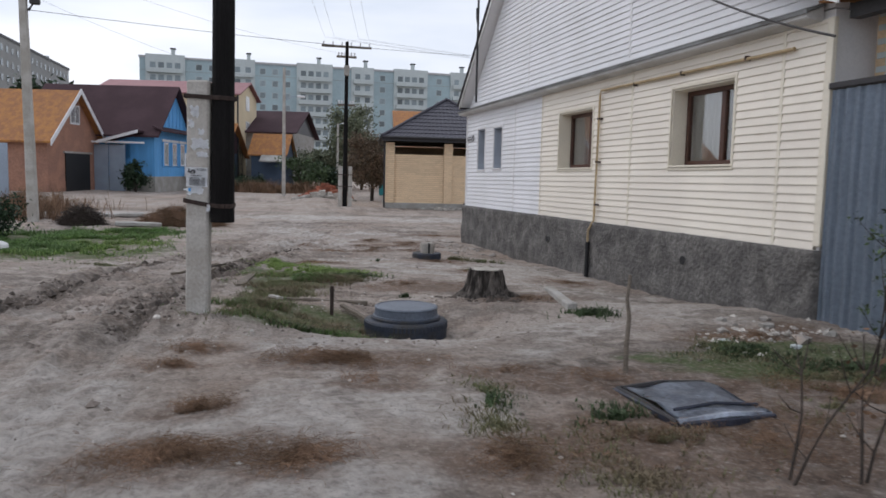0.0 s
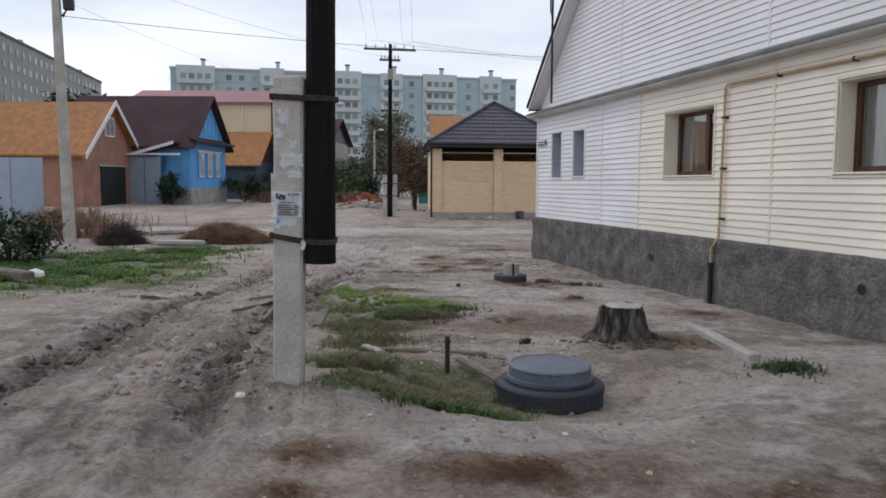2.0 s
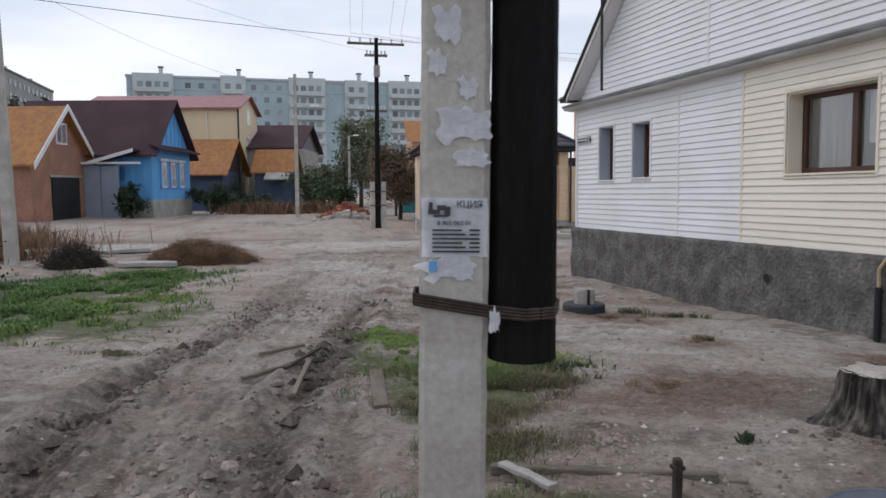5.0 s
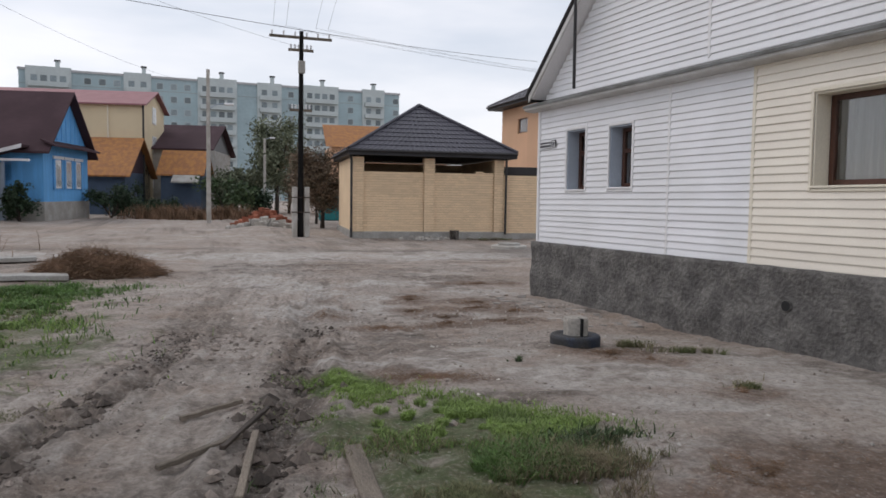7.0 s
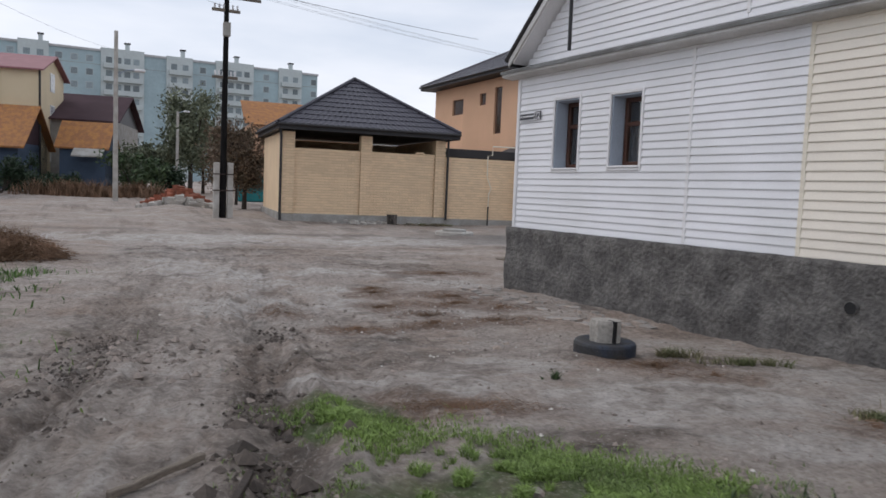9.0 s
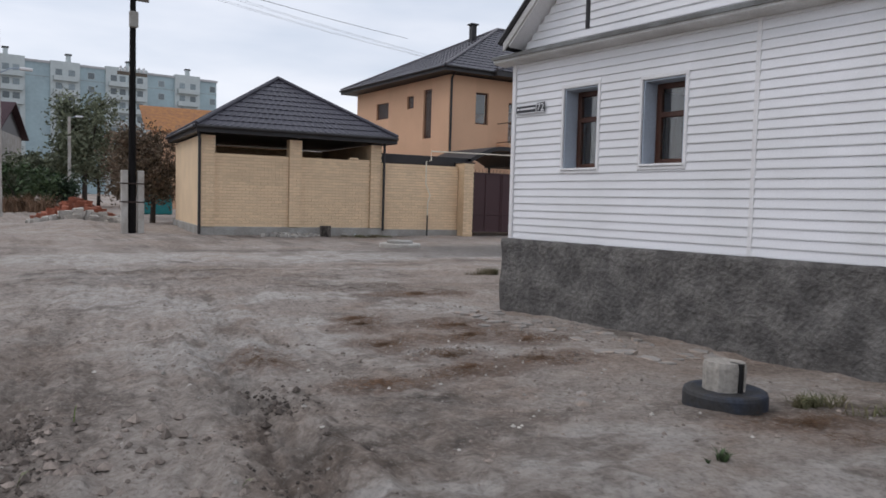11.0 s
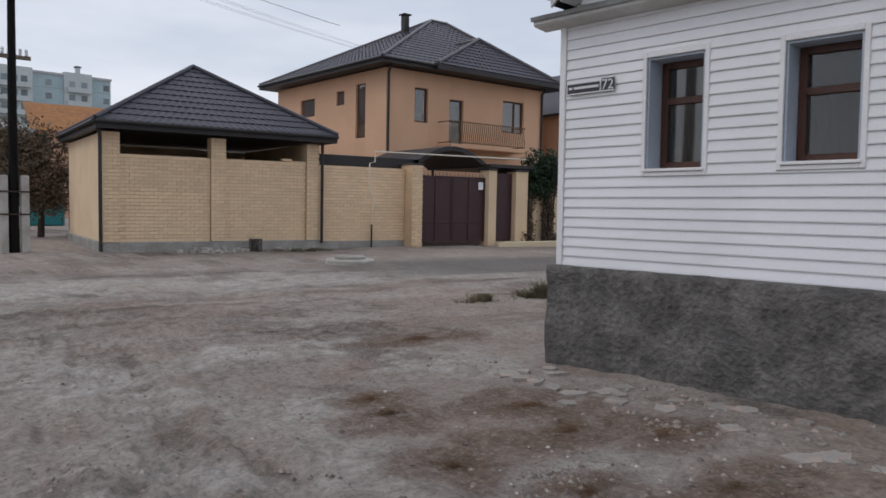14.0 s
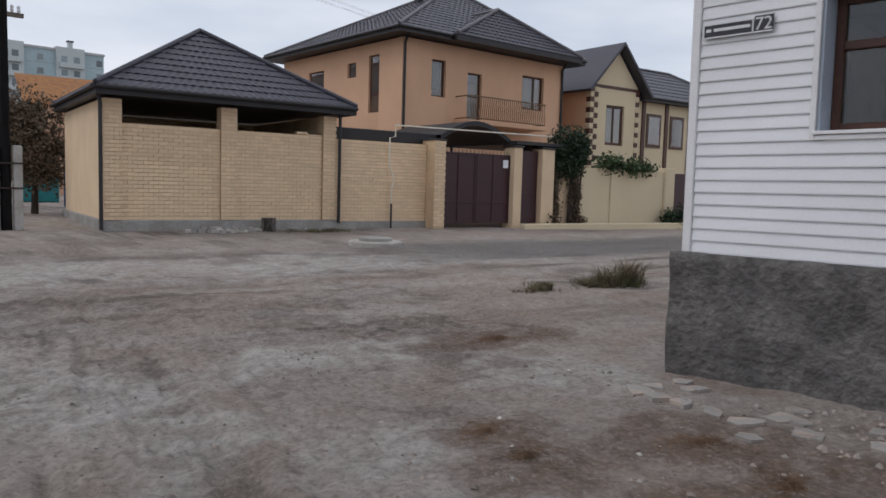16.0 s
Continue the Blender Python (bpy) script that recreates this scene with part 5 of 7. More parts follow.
for z in (1.0, 1.6):
    part("strap", wall_ring(-0.36, 0.36, -0.16, 0.13, z, z + 0.04, 0.02), M["metal_rust"], wood)


# ---- things by the house wall ----
pipe = thing("house_gas_pipe", HOUSE, "brownish yellow gas pipe fixed along the siding", "pipe")
part("pipe", tube(bmesh.new(), [(8.52, -0.13, 0.2), (8.52, -0.13, 0.42), (8.62, -0.07, 0.62), (8.65, -0.06, 2.98), (8.70, -0.06, 3.03), (13.7, -0.06, 2.98)], 0.022, n=8), M["pipe_yellow"], pipe)
part("sleeve", tube(bmesh.new(), [(8.52, -0.13, -0.7), (8.52, -0.13, 0.2)], 0.04, n=10), M["black"], pipe, "black tar-wrapped sleeve")
for z in (0.9, 1.7, 2.5):
    part("bracket", bx(8.60, 8.70, -0.085, -0.0, z, z + 0.03), M["metal_rust"], pipe)
for s in (9.9, 11.3, 12.8):
    part("bracket", bx(s, s + 0.03, -0.085, -0.0, 2.97, 3.03), M["metal_rust"], pipe)
for s, z in ((6.54, 0.10), (11.67, 0.19)):
    vent = thing("plinth_vent", HOUSE @ Matrix.Translation((s, -0.10, z)), "round black air vent in the plinth", "vent", "plinth vents")
    part("sleeve", lathe(bmesh.new(), [(0.075, -0.02), (0.075, 0.012), (0.068, 0.018), (0.066, -0.02)], 20), M["plinth"], vent, at=pose(0, 0, 0, 90, 0, 0))
    # solid black disc, its colour standing for the unlit depth of the opening
    part("hole", lathe(bmesh.new(), [(0.066, 0.0), (0.066, 0.022)], 20), M["black"], vent, at=pose(0, 0, 0, 90, 0, 0))
sign = thing("house_sign", HOUSE, "dark house-number sign with white border and number 72", "sign")
part("plate", bx(0.16, 0.61, -0.045, -0.033, 2.475, 2.60, bevel=0.004), M["ink"], sign)
part("number_plate", bx(0.615, 0.775, -0.045, -0.033, 2.475, 2.625, bevel=0.004), M["ink"], sign)
for r in ((0.16, 0.61, 2.475, 2.487), (0.16, 0.61, 2.588, 2.60), (0.16, 0.172, 2.487, 2.588), (0.598, 0.61, 2.487, 2.588), (0.615, 0.775, 2.475, 2.487), (0.615, 0.775, 2.613, 2.625)):
    part("border", bx(r[0], r[1], -0.048, -0.045, r[2], r[3]), M["white_paint"], sign)
for x0, x1, z in ((0.19, 0.235, 2.53), (0.26, 0.58, 2.53)):
    part("lettering", bx(x0, x1, -0.048, -0.045, z, z + 0.026), M["white_paint"], sign)


def lettering(body, size, material, name="lettering"):
    """Raised letters as a mesh, standing in the local x-z plane."""
    cu = bpy.data.curves.new(name, "FONT")
    cu.body, cu.size, cu.extrude = body, size, 0.001
    tmp = bpy.data.objects.new(name, cu)
    scene.collection.objects.link(tmp)
    me = bpy.data.meshes.new_from_object(tmp.evaluated_get(bpy.context.evaluated_depsgraph_get()))
    bpy.data.objects.remove(tmp)
    me.transform(Matrix.Rotation(radians(90), 4, "X"))
    me.materials.append(material)
    return me


part("number", lettering("72", 0.15, M["white_paint"]), None, sign, at=Matrix.Translation((0.62, -0.047, 2.498)))
mast = thing("aerial_mast", HOUSE, "thin dark mast on the gable", "mast")
part("tube", tube(bmesh.new(), [(1.82, -0.32, 3.45), (1.80, -0.32, 7.5)], 0.03, n=8), M["metal_dark"], mast)
part("stay", tube(bmesh.new(), [(1.80, -0.32, 5.5), (1.68, -0.32, 5.7), (1.66, -0.32, 6.0)], 0.02, n=6), M["metal_dark"], mast)

yard_fence = thing("corrugated_fence", HOUSE, "grey corrugated metal yard fence beside the house", "fence")
SHEET = 1.1
for k in range(6):
    bm = bmesh.new()
    n = 44
    low, top = [], []
    for i in range(n + 1):
        x = i * SHEET / n
        y = 0.018 * max(-1, min(1, 1.6 * math.sin(x / 0.137 * 2 * math.pi)))
        low.append(bm.verts.new((x, y, -0.75)))
        top.append(bm.verts.new((x, y, 2.42)))
    for i in range(n):
        bm.faces.new((low[i], low[i + 1], top[i + 1], top[i]))
    bmesh.ops.solidify(bm, geom=bm.faces[:], thickness=0.003)
    part("sheet", bm, M["metal_grey"], yard_fence, at=Matrix.Translation((HL + 0.06 + k * (SHEET - 0.02), -0.02 + 0.004 * (k % 2), 0)))
part("rail", bx(HL + 0.05, HL + 6.5, 0.03, 0.07, 2.0, 2.05), M["metal_dark"], yard_fence)
part("rail", bx(HL + 0.05, HL + 6.5, 0.03, 0.07, 0.4, 0.45), M["metal_dark"], yard_fence)
part("capping", bx(HL + 0.03, HL + 6.5, -0.06, 0.09, 2.43, 2.5, bevel=0.01), M["metal_dark"], yard_fence)
annex = thing("annex", HOUSE, "white-washed brick annex under a rusty corrugated roof", "annex")
part("wall", bx(HL + 0.1, HL + 6.5, 0.5, 0.8, -0.6, 3.35), M["mortar"], annex)
abrick = mesh_of(bx(0, 0.25, -0.012, 0.03, 0, 0.066, bevel=0.004), "brick", M["apt_white"])
for r in range(11):
    for c in range(13):
        part("brick", abrick, None, annex, at=Matrix.Translation((HL + 0.12 + c * 0.262 + (0.13 if r % 2 else 0), 0.5, 2.48 + r * 0.078)))
part("roof_sheet", bx(HL - 0.1, HL + 6.6, -0.15, 4, 0, 0.03, m=Matrix.Translation((0, 0, 3.42)) @ pose(0, 0, 0, 6, 0, 0)), M["rust_roof"], annex)
part("eaves_beam", bx(HL + 0.1, HL + 6.5, 0.1, 0.25, 3.22, 3.38), M["metal_dark"], annex)

# notices on the post
def ragged(w, h, seed, n=10, rag=0.12):
    """A torn sheet of paper with uneven edges and a slight curl."""
    rng = random.Random(seed)
    bm = bmesh.new()
    grid = []
    for j in range(n + 1):
        row = []
        for i in range(n + 1):
            u, v = i / n, j / n
            x = w * (u - 0.5) + (rag * 0.9 * w * noise.noise((u, v * 2.5, seed)) if i in (0, n) else 0)
            z = h * (v - 0.5) + (rag * 1.6 * h * noise.noise((u * 3.1, v, seed)) + rng.uniform(-0.1, 0.1) * rag * h if j in (0, n) else 0)
            row.append(bm.verts.new((x, -0.001 - 0.004 * abs(noise.noise((u * 4, v * 4, seed))), z)))
        grid.append(row)
    for a, b in zip(grid, grid[1:]):
        for i in range(n):
            bm.faces.new((a[i], a[i + 1], b[i + 1], b[i]))
    bmesh.ops.solidify(bm, geom=bm.faces[:], thickness=-0.0015)
    return bm


FY = -0.070
for k, (x, z, w, h, rag) in enumerate(((0.0, 1.385, 0.225, 0.20, 0.03), (0.03, 1.73, 0.17, 0.10, 0.35), (0.05, 1.62, 0.11, 0.05, 0.4), (-0.02, 1.245, 0.17, 0.07, 0.4), (-0.03, 2.06, 0.09, 0.10, 0.35), (0.04, 1.85, 0.06, 0.06, 0.4), (-0.06, 1.93, 0.06, 0.07, 0.4))):
    paper = part("notice", ragged(w, h, 40 + k, rag=rag), M["paper"], post, "torn white paper notice", at=Matrix.Translation((x, FY, z)))
    if k == 0:
        for q in ((-0.09, -0.05, 0.045, 0.06), (-0.088, -0.075, 0.06, 0.085), (-0.06, -0.03, 0.058, 0.075), (-0.035, -0.015, 0.04, 0.07), (-0.07, -0.02, 0.036, 0.043)):
            part("picture", bx(q[0], q[1], -0.009, -0.006, q[2], q[3]), M["ink"], paper)
        part("heading", lettering("КЦИЯ", 0.032, M["ink"]), None, paper, at=Matrix.Translation((0.005, -0.007, 0.068)))
        part("number", lettering("8 905 062 01", 0.022, M["ink"]), None, paper, at=Matrix.Translation((-0.06, -0.007, 0.008)))
        for j in range(6):
            part("print_line", bx(-0.075, -0.075 + 0.10 + 0.012 * (j % 3), -0.009, -0.006, -0.012 - j * 0.0145, -0.006 - j * 0.0145), M["ink"], paper)
            part("print_line", bx(0.05, 0.085, -0.009, -0.006, -0.012 - j * 0.0145, -0.006 - j * 0.0145), M["ink"], paper)
        part("blue_corner", bx(-0.085, -0.06, -0.009, -0.006, -0.15, -0.115), M["blue_wood"], paper)
left_note = part("notice", ragged(0.125, 0.24, 77, rag=0.05), M["paper"], post, at=Matrix.Translation((-0.130, 0.005, 1.50)) @ pose(0, 0, 0, 0, 0, -90))
part("heading", lettering("ГОР", 0.048, M["ink"]), None, left_note, at=Matrix.Translation((-0.06, -0.008, 0.035)))
part("number", lettering("84", 0.07, M["ink"]), None, left_note, at=Matrix.Translation((-0.05, -0.008, -0.055)))
part("rag", ragged(0.035, 0.07, 91, rag=0.3), M["paper"], post, at=Matrix.Translation((0.135, -0.115, 1.07)))

# ---- things on the open ground ----
def tyre(name, x, y, z, r, w, label, tread=60):
    t = thing(name, pose(x, y, z), label, "tyre")
    bm = bmesh.new()
    prof = [(r * 0.62, 0.02), (r * 0.72, 0.0), (r * 0.95, 0.01), (r, 0.03), (r, w - 0.035), (r * 0.97, w - 0.01), (r * 0.92, w), (r * 0.80, w), (r * 0.64, w - 0.015)]
    lathe(bm, prof, 72)
    part("casing", bm, M["rubber"], t)
    if not tread:
        return t
    lug = mesh_of(bx(r - 0.01, r + 0.005, -r * math.pi / tread * 0.62, r * math.pi / tread * 0.62, w * 0.62, w * 0.90, bevel=0.003), "tread_block", M["rubber"])
    for i in range(tread):
        part("tread_block", lug, None, t, at=pose(0, 0, 0, 0, 0, 360 * i / tread))
    return t


TZ = -0.44
big_tyre = tyre("truck_tyre", 1.44, 8.6, TZ, 0.485, 0.23, "black truck tyre lying flat under a grey lid", 64)
part("inner_ring", lathe(bmesh.new(), [(0.39, 0.2), (0.405, 0.225), (0.405, 0.255), (0.395, 0.262), (0.36, 0.267)], 64), M["rubber"], big_tyre)
part("lid", lathe(bmesh.new(), [(0.385, 0.255), (0.385, 0.275), (0.372, 0.28), (0.366, 0.35), (0.372, 0.362), (0.366, 0.374), (0.345, 0.38), (0.335, 0.372), (0.2, 0.374), (0.05, 0.377)], 64), M["lid"], big_tyre, "dusty grey-black round lid")
sunk = tyre("sunk_tyre", 3.2, 16.25, ground_z(3.2, 16.25) - 0.07, 0.32, 0.2, "half-buried black tyre round a sawn trunk", 0)
trunk = thing("sawn_trunk", pose(3.22, 16.28, ground_z(3.2, 16.25)), "short sawn trunk split on top inside a tyre", "stump")
bm = bmesh.new()
lathe(bm, [(0.15, -0.1), (0.145, 0.1), (0.15, 0.30), (0.14, 0.34)], 18, wobble=0.25, seed=4)
part("bark", bm, M["stump_top"], trunk)
# black block set in the uncut trunk paints the shade of a crack
part("split", bx(-0.01, 0.02, -0.16, -0.05, 0.0, 0.342), M["black"], trunk)

stump = thing("tree_stump", pose(2.88, 10.28, ground_z(2.88, 10.28)), "weathered grey tree stump with spreading roots", "stump")
bm = bmesh.new()
prof = [(0.52, -0.12), (0.43, -0.02), (0.355, 0.05), (0.305, 0.12), (0.278, 0.2), (0.265, 0.3), (0.25, 0.36), (0.245, 0.41)]
rings, n = [], 150
for r, z in prof:
    ring = []
    for i in range(n):
        a = 2 * math.pi * i / n
        k = 1 + (0.16 * (0.5 - z) + 0.04) * math.sin(a * 5 + 1.2) + 0.09 * noise.noise((math.cos(a) * 4, math.sin(a) * 4, z * 1.5)) - 0.22 * abs(noise.noise((math.cos(a) * 9, math.sin(a) * 9, z * 2.5))) + 0.05 * noise.noise((math.cos(a) * 24, math.sin(a) * 24, z * 9))
        ring.append(bm.verts.new((r * k * math.cos(a), r * k * math.sin(a), z)))
    rings.append(ring)
for a, b in zip(rings, rings[1:]):
    for i in range(n):
        bm.faces.new((a[i], a[(i + 1) % n], b[(i + 1) % n], b[i]))
part("bark", bm, M["stump_bark"], stump)
bm = bmesh.new()
top = [bm.verts.new((v.x * 0.995, v.y * 0.995, 0.405 + 0.02 * noise.noise((v.x * 9, v.y * 9, 3)))) for v in [Vector((0.25 * (1 + 0.06 * math.sin(5 * t + 1.2)) * math.cos(t), 0.25 * (1 + 0.06 * math.sin(5 * t + 1.2)) * math.sin(t), 0)) for t in [2 * math.pi * i / 28 for i in range(28)]]]
mid = bm.verts.new((0.02, 0.0, 0.43))
for i in range(28):
    bm.faces.new((top[i], top[(i + 1) % 28], mid))
part("cut_face", bm, M["stump_top"], stump, "pale sawn face")
for a, ln in ((300, 0.8), (345, 0.85)):
    c, s = math.cos(radians(a)), math.sin(radians(a))
    part("root", tube(bmesh.new(), [(0.26 * c, 0.26 * s, 0.06), (0.5 * c, 0.5 * s, -0.01), (ln * c, ln * s, -0.07)], 0.07, 0.03, n=8), M["stump_bark"], stump)


def plank(name, a, b, w, h, lift, material, label, category="plank", seed=0):
    """A worn board lying from a to b."""
    (x0, y0), (x1, y1) = a, b
    z0, z1 = ground_z(x0, y0) + lift, ground_z(x1, y1) + lift
    ln = math.dist((x0, y0, z0), (x1, y1, z1))
    bm = bx(0, ln, -w / 2, w / 2, 0, h, bevel=min(w, h) * 0.15)
    bmesh.ops.subdivide_edges(bm, edges=[e for e in bm.edges if e.calc_length() > ln * 0.6], cuts=8)
    for v in bm.verts:
        v.co += Vector((0, 0.12 * w * noise.noise((v.co.x * 2, seed, 0)), 0.1 * h * noise.noise((v.co.x * 3, seed, 5)) + 0.01 * noise.noise(v.co * 9)))
    m = Matrix.Translation((x0, y0, z0)) @ pose(0, 0, 0, 0, -math.degrees(math.asin((z1 - z0) / ln)), math.degrees(math.atan2(y1 - y0, x1 - x0)))
    return single(name, bm, M[material], m, label, category)


plank("rail_board", (-0.18, 10.05), (1.1, 9.6), 0.07, 0.06, 0.0, "old_wood", "weathered grey rail board lying across a hollow")
plank("rail_board", (-0.15, 9.93), (1.3, 9.62), 0.10, 0.05, -0.03, "old_wood", "rotten grey board across a hollow", seed=3)
plank("leaning_board", (-0.12, 10.0), (0.0, 9.45), 0.07, 0.03, 0.06, "concrete", "short pale board lying on the ground", seed=5)
plank("leaning_board", (0.75, 9.4), (1.05, 9.0), 0.06, 0.04, 0.05, "old_wood", "short grey board lying on the ground", seed=6)
plank("kerb_beam", (4.06, 10.85), (3.58, 8.75), 0.13, 0.11, -0.03, "concrete", "pale concrete beam lying along the path", "beam", seed=7)
plank("old_plank", (-0.47, 13.0), (-0.6, 11.75), 0.13, 0.04, -0.01, "old_wood", "brown plank lying at the edge of grass", seed=8)
plank("broken_stick", (-1.75, 12.9), (-1.2, 13.3), 0.05, 0.04, 0.03, "old_wood", "broken stick in the muddy rut", "stick", seed=9)
plank("broken_stick", (-1.6, 14.0), (-1.1, 14.4), 0.04, 0.04, 0.02, "old_wood", "broken stick in the muddy rut", "stick", seed=10)
plank("broken_stick", (-1.1, 13.3), (-1.3, 12.3), 0.05, 0.04, 0.04, "old_wood", "broken stick in the muddy rut", "stick", seed=11)
plank("broken_stick", (-0.95, 13.9), (-1.35, 13.0), 0.04, 0.03, 0.05, "twig", "dark broken stick in the muddy rut", "stick", seed=12)
plank("concrete_slab", (-6.9, 29.6), (-5.0, 29.9), 0.7, 0.12, 0.0, "concrete", "pale concrete slab lying in weeds", "slab", seed=13)
plank("concrete_slab", (-5.2, 25.8), (-3.8, 26.0), 0.6, 0.12, 0.02, "concrete", "pale concrete slab lying in grass", "slab", seed=14)
plank("old_beam", (-6.9, 18.4), (-5.9, 17.4), 0.25, 0.2, 0.0, "old_wood", "grey beam end lying in grass", "beam", seed=15)
iron = thing("iron_peg", pose(0.62, 9.25, ground_z(0.62, 9.25)), "rusty iron peg standing in the ground", "peg")
part("rod", bx(-0.022, 0.022, -0.022, 0.022, -0.2, 0.36, bevel=0.006), M["metal_rust"], iron)
part("flange", bx(-0.03, 0.03, -0.03, 0.03, 0.30, 0.32), M["metal_rust"], iron)
stake = thing("stake", pose(2.75, 5.58, ground_z(2.75, 5.58), 0, -1, 0), "crooked wooden stake standing in the ground", "stake")
part("stick", tube(bmesh.new(), [(0, 0, -0.2), (0.0, 0.01, 0.2), (0.015, 0, 0.45), (-0.01, 0.0, 0.6), (0.01, 0, 0.8)], 0.024, 0.013, n=8), M["old_wood"], stake)

# bent sheet-metal panel
panel = thing("scrap_sheet", axes(2.56, 4.38, ground_z(2.9, 4.8) + 0.0, 0.99, 0.1), "bent bluish sheet-metal panel with folded edges on the ground", "scrap metal")
bm = bmesh.new()
nx_, ny_ = 18, 18
g = [[bm.verts.new((0.72 * i / nx_ + 0.03 * j / ny_, 0.80 * j / ny_, 0.035 + 0.025 * noise.noise((i * 0.2, j * 0.2, 2)) + 0.02 * math.sin(j / ny_ * 3.1))) for i in range(nx_ + 1)] for j in range(ny_ + 1)]
for a, b in zip(g, g[1:]):
    for i in range(nx_):
        bm.faces.new((a[i], a[i + 1], b[i + 1], b[i]))
bmesh.ops.solidify(bm, geom=bm.faces[:], thickness=0.006)
part("sheet", bm, M["metal_sheet"], panel, smooth=True)
part("folded_edge", tube(bmesh.new(), [(-0.02, 0.02, 0.02), (0.36, 0.0, 0.05), (0.73, 0.02, 0.02)], 0.025, n=6), M["metal_sheet"], panel)
part("folded_edge", tube(bmesh.new(), [(0.0, 0.80, 0.02), (0.4, 0.82, 0.04), (0.78, 0.80, 0.02)], 0.022, n=6), M["metal_dark"], panel)
part("folded_edge", tube(bmesh.new(), [(-0.02, 0.02, 0.02), (0.0, 0.45, 0.03), (0.0, 0.80, 0.03)], 0.018, n=6), M["metal_dark"], panel)

part("front_lip", bx(0.0, 0.74, -0.035, 0.0, -0.03, 0.035, bevel=0.008), M["metal_navy"], panel, "dark blue folded lip")
part("crease", tube(bmesh.new(), [(0.05, 0.16, 0.06), (0.4, 0.18, 0.075), (0.73, 0.15, 0.05)], 0.012, n=6), M["metal_navy"], panel)
part("side_rim", bx(-0.03, 0.01, 0.0, 0.82, -0.02, 0.03, bevel=0.008), M["metal_navy"], panel)

manhole = thing("manhole", pose(9.85, 32.45, ground_z(9.85, 32.45) + 0.05), "round concrete manhole ring with a lid", "manhole")
part("ring", lathe(bmesh.new(), [(0.66, -0.14), (0.64, 0.05), (0.6, 0.08), (0.40, 0.08)], 32), M["pole_concrete"], manhole)
part("cover", lathe(bmesh.new(), [(0.40, 0.07), (0.40, 0.15), (0.34, 0.17), (0.1, 0.165), (0.004, 0.165)], 32), M["concrete"], manhole)
log = thing("cut_log", pose(9.35, 36.75, ground_z(9.35, 36.75)), "short dark log beside the garage wall", "log")
part("bark", lathe(bmesh.new(), [(0.2, -0.05), (0.19, 0.2), (0.2, 0.38)], 14, wobble=0.2, seed=2), M["stump_bark"], log)


def rock(name, x, y, r, material, label, seed, flat=0.6, sink=0.2):
    bm = bmesh.new()
    bmesh.ops.create_icosphere(bm, subdivisions=1, radius=r * 0.75)
    for v in bm.verts:
        v.co *= 1 + 0.7 * noise.noise(v.co / r * 1.7 + Vector((seed * 3.1, 0, 0)))
        v.co.z *= flat
    return single(name, bm, M[material], pose(x, y, ground_z(x, y) + r * flat * (1 - 2 * sink) * 0.5, 0, 0, seed * 37), label, "stone", group="loose stones")


for k, (x, y, r, mt) in enumerate(((0.42, 13.35, 0.07, "flag_stone"), (5.3, 7.3, 0.11, "concrete"), (5.0, 7.7, 0.09, "concrete"), (5.7, 6.8, 0.13, "concrete"), (5.5, 7.6, 0.1, "flag_stone"), (4.7, 7.2, 0.1, "concrete"), (5.2, 6.6, 0.14, "flag_stone"), (4.4, 6.7, 0.08, "apt_white"), (4.9, 6.3, 0.07, "apt_white"),
                                   (10.0, 36.6, 0.2, "concrete"), (10.4, 36.5, 0.15, "apt_white"), (10.9, 36.3, 0.18, "concrete"), (-2.26, 9.92, 0.2, "clod"), (-2.0, 9.8, 0.14, "clod"), (-1.75, 10.6, 0.1, "clod"), (-2.55, 9.5, 0.12, "clod"), (-1.2, 7.8, 0.06, "pebble"), (2.3, 16.9, 0.09, "flag_stone"), (2.6, 17.2, 0.06, "flag_stone"), (3.9, 3.6, 0.05, "apt_white"), (2.05, 3.2, 0.05, "apt_white"), (2.2, 3.25, 0.04, "apt_white"))):
    rock("stone", x, y, r, mt, {"concrete": "grey broken concrete lump on the ground", "flag_stone": "tan stone lying on the ground", "clod": "dry earth clod in the wheel track", "pebble": "pale pebble on bare earth", "apt_white": "white lump of rubble on the ground"}[mt], k + 1)
bag = rock("plastic_bag", -5.9, 17.8, 0.22, "white_paint", "crumpled white plastic bag in the grass", 50, flat=0.9)
tagged(bag, category="bag", group="litter")


# ---- loose earth, grass, weeds, bushes, trees ----
def scatter_mesh(name, verts, faces, material, label, category, kind="stuff"):
    me = bpy.data.meshes.new(name)
    me.from_pydata(verts.tolist(), [], faces.tolist())
    me.materials.append(material)
    return tagged(new(name, me), label, category, kind=kind)


def inside(rng, patches, n):
    """Points spread over soft-edged ellipses (x, y, rx, ry, turn)."""
    area = np.array([p[2] * p[3] for p in patches])
    pick = rng.choice(len(patches), n, p=area / area.sum())
    q = np.array(patches)[pick]
    r, a = np.abs(rng.normal(size=n)) * 0.62, rng.random(n) * 2 * np.pi
    u, v, t = r * np.cos(a) * q[:, 2], r * np.sin(a) * q[:, 3], np.radians(q[:, 4])
    x, y = q[:, 0] + u * np.cos(t) - v * np.sin(t), q[:, 1] + u * np.sin(t) + v * np.cos(t)
    keep = lattice(x * 2.3, y * 2.3, 31) + 0.6 * lattice(x * 6, y * 6, 32) + 0.5 * lattice(x * 14, y * 14, 34) > -0.05 + 0.22 * (r - 0.5)
    return x[keep], y[keep]


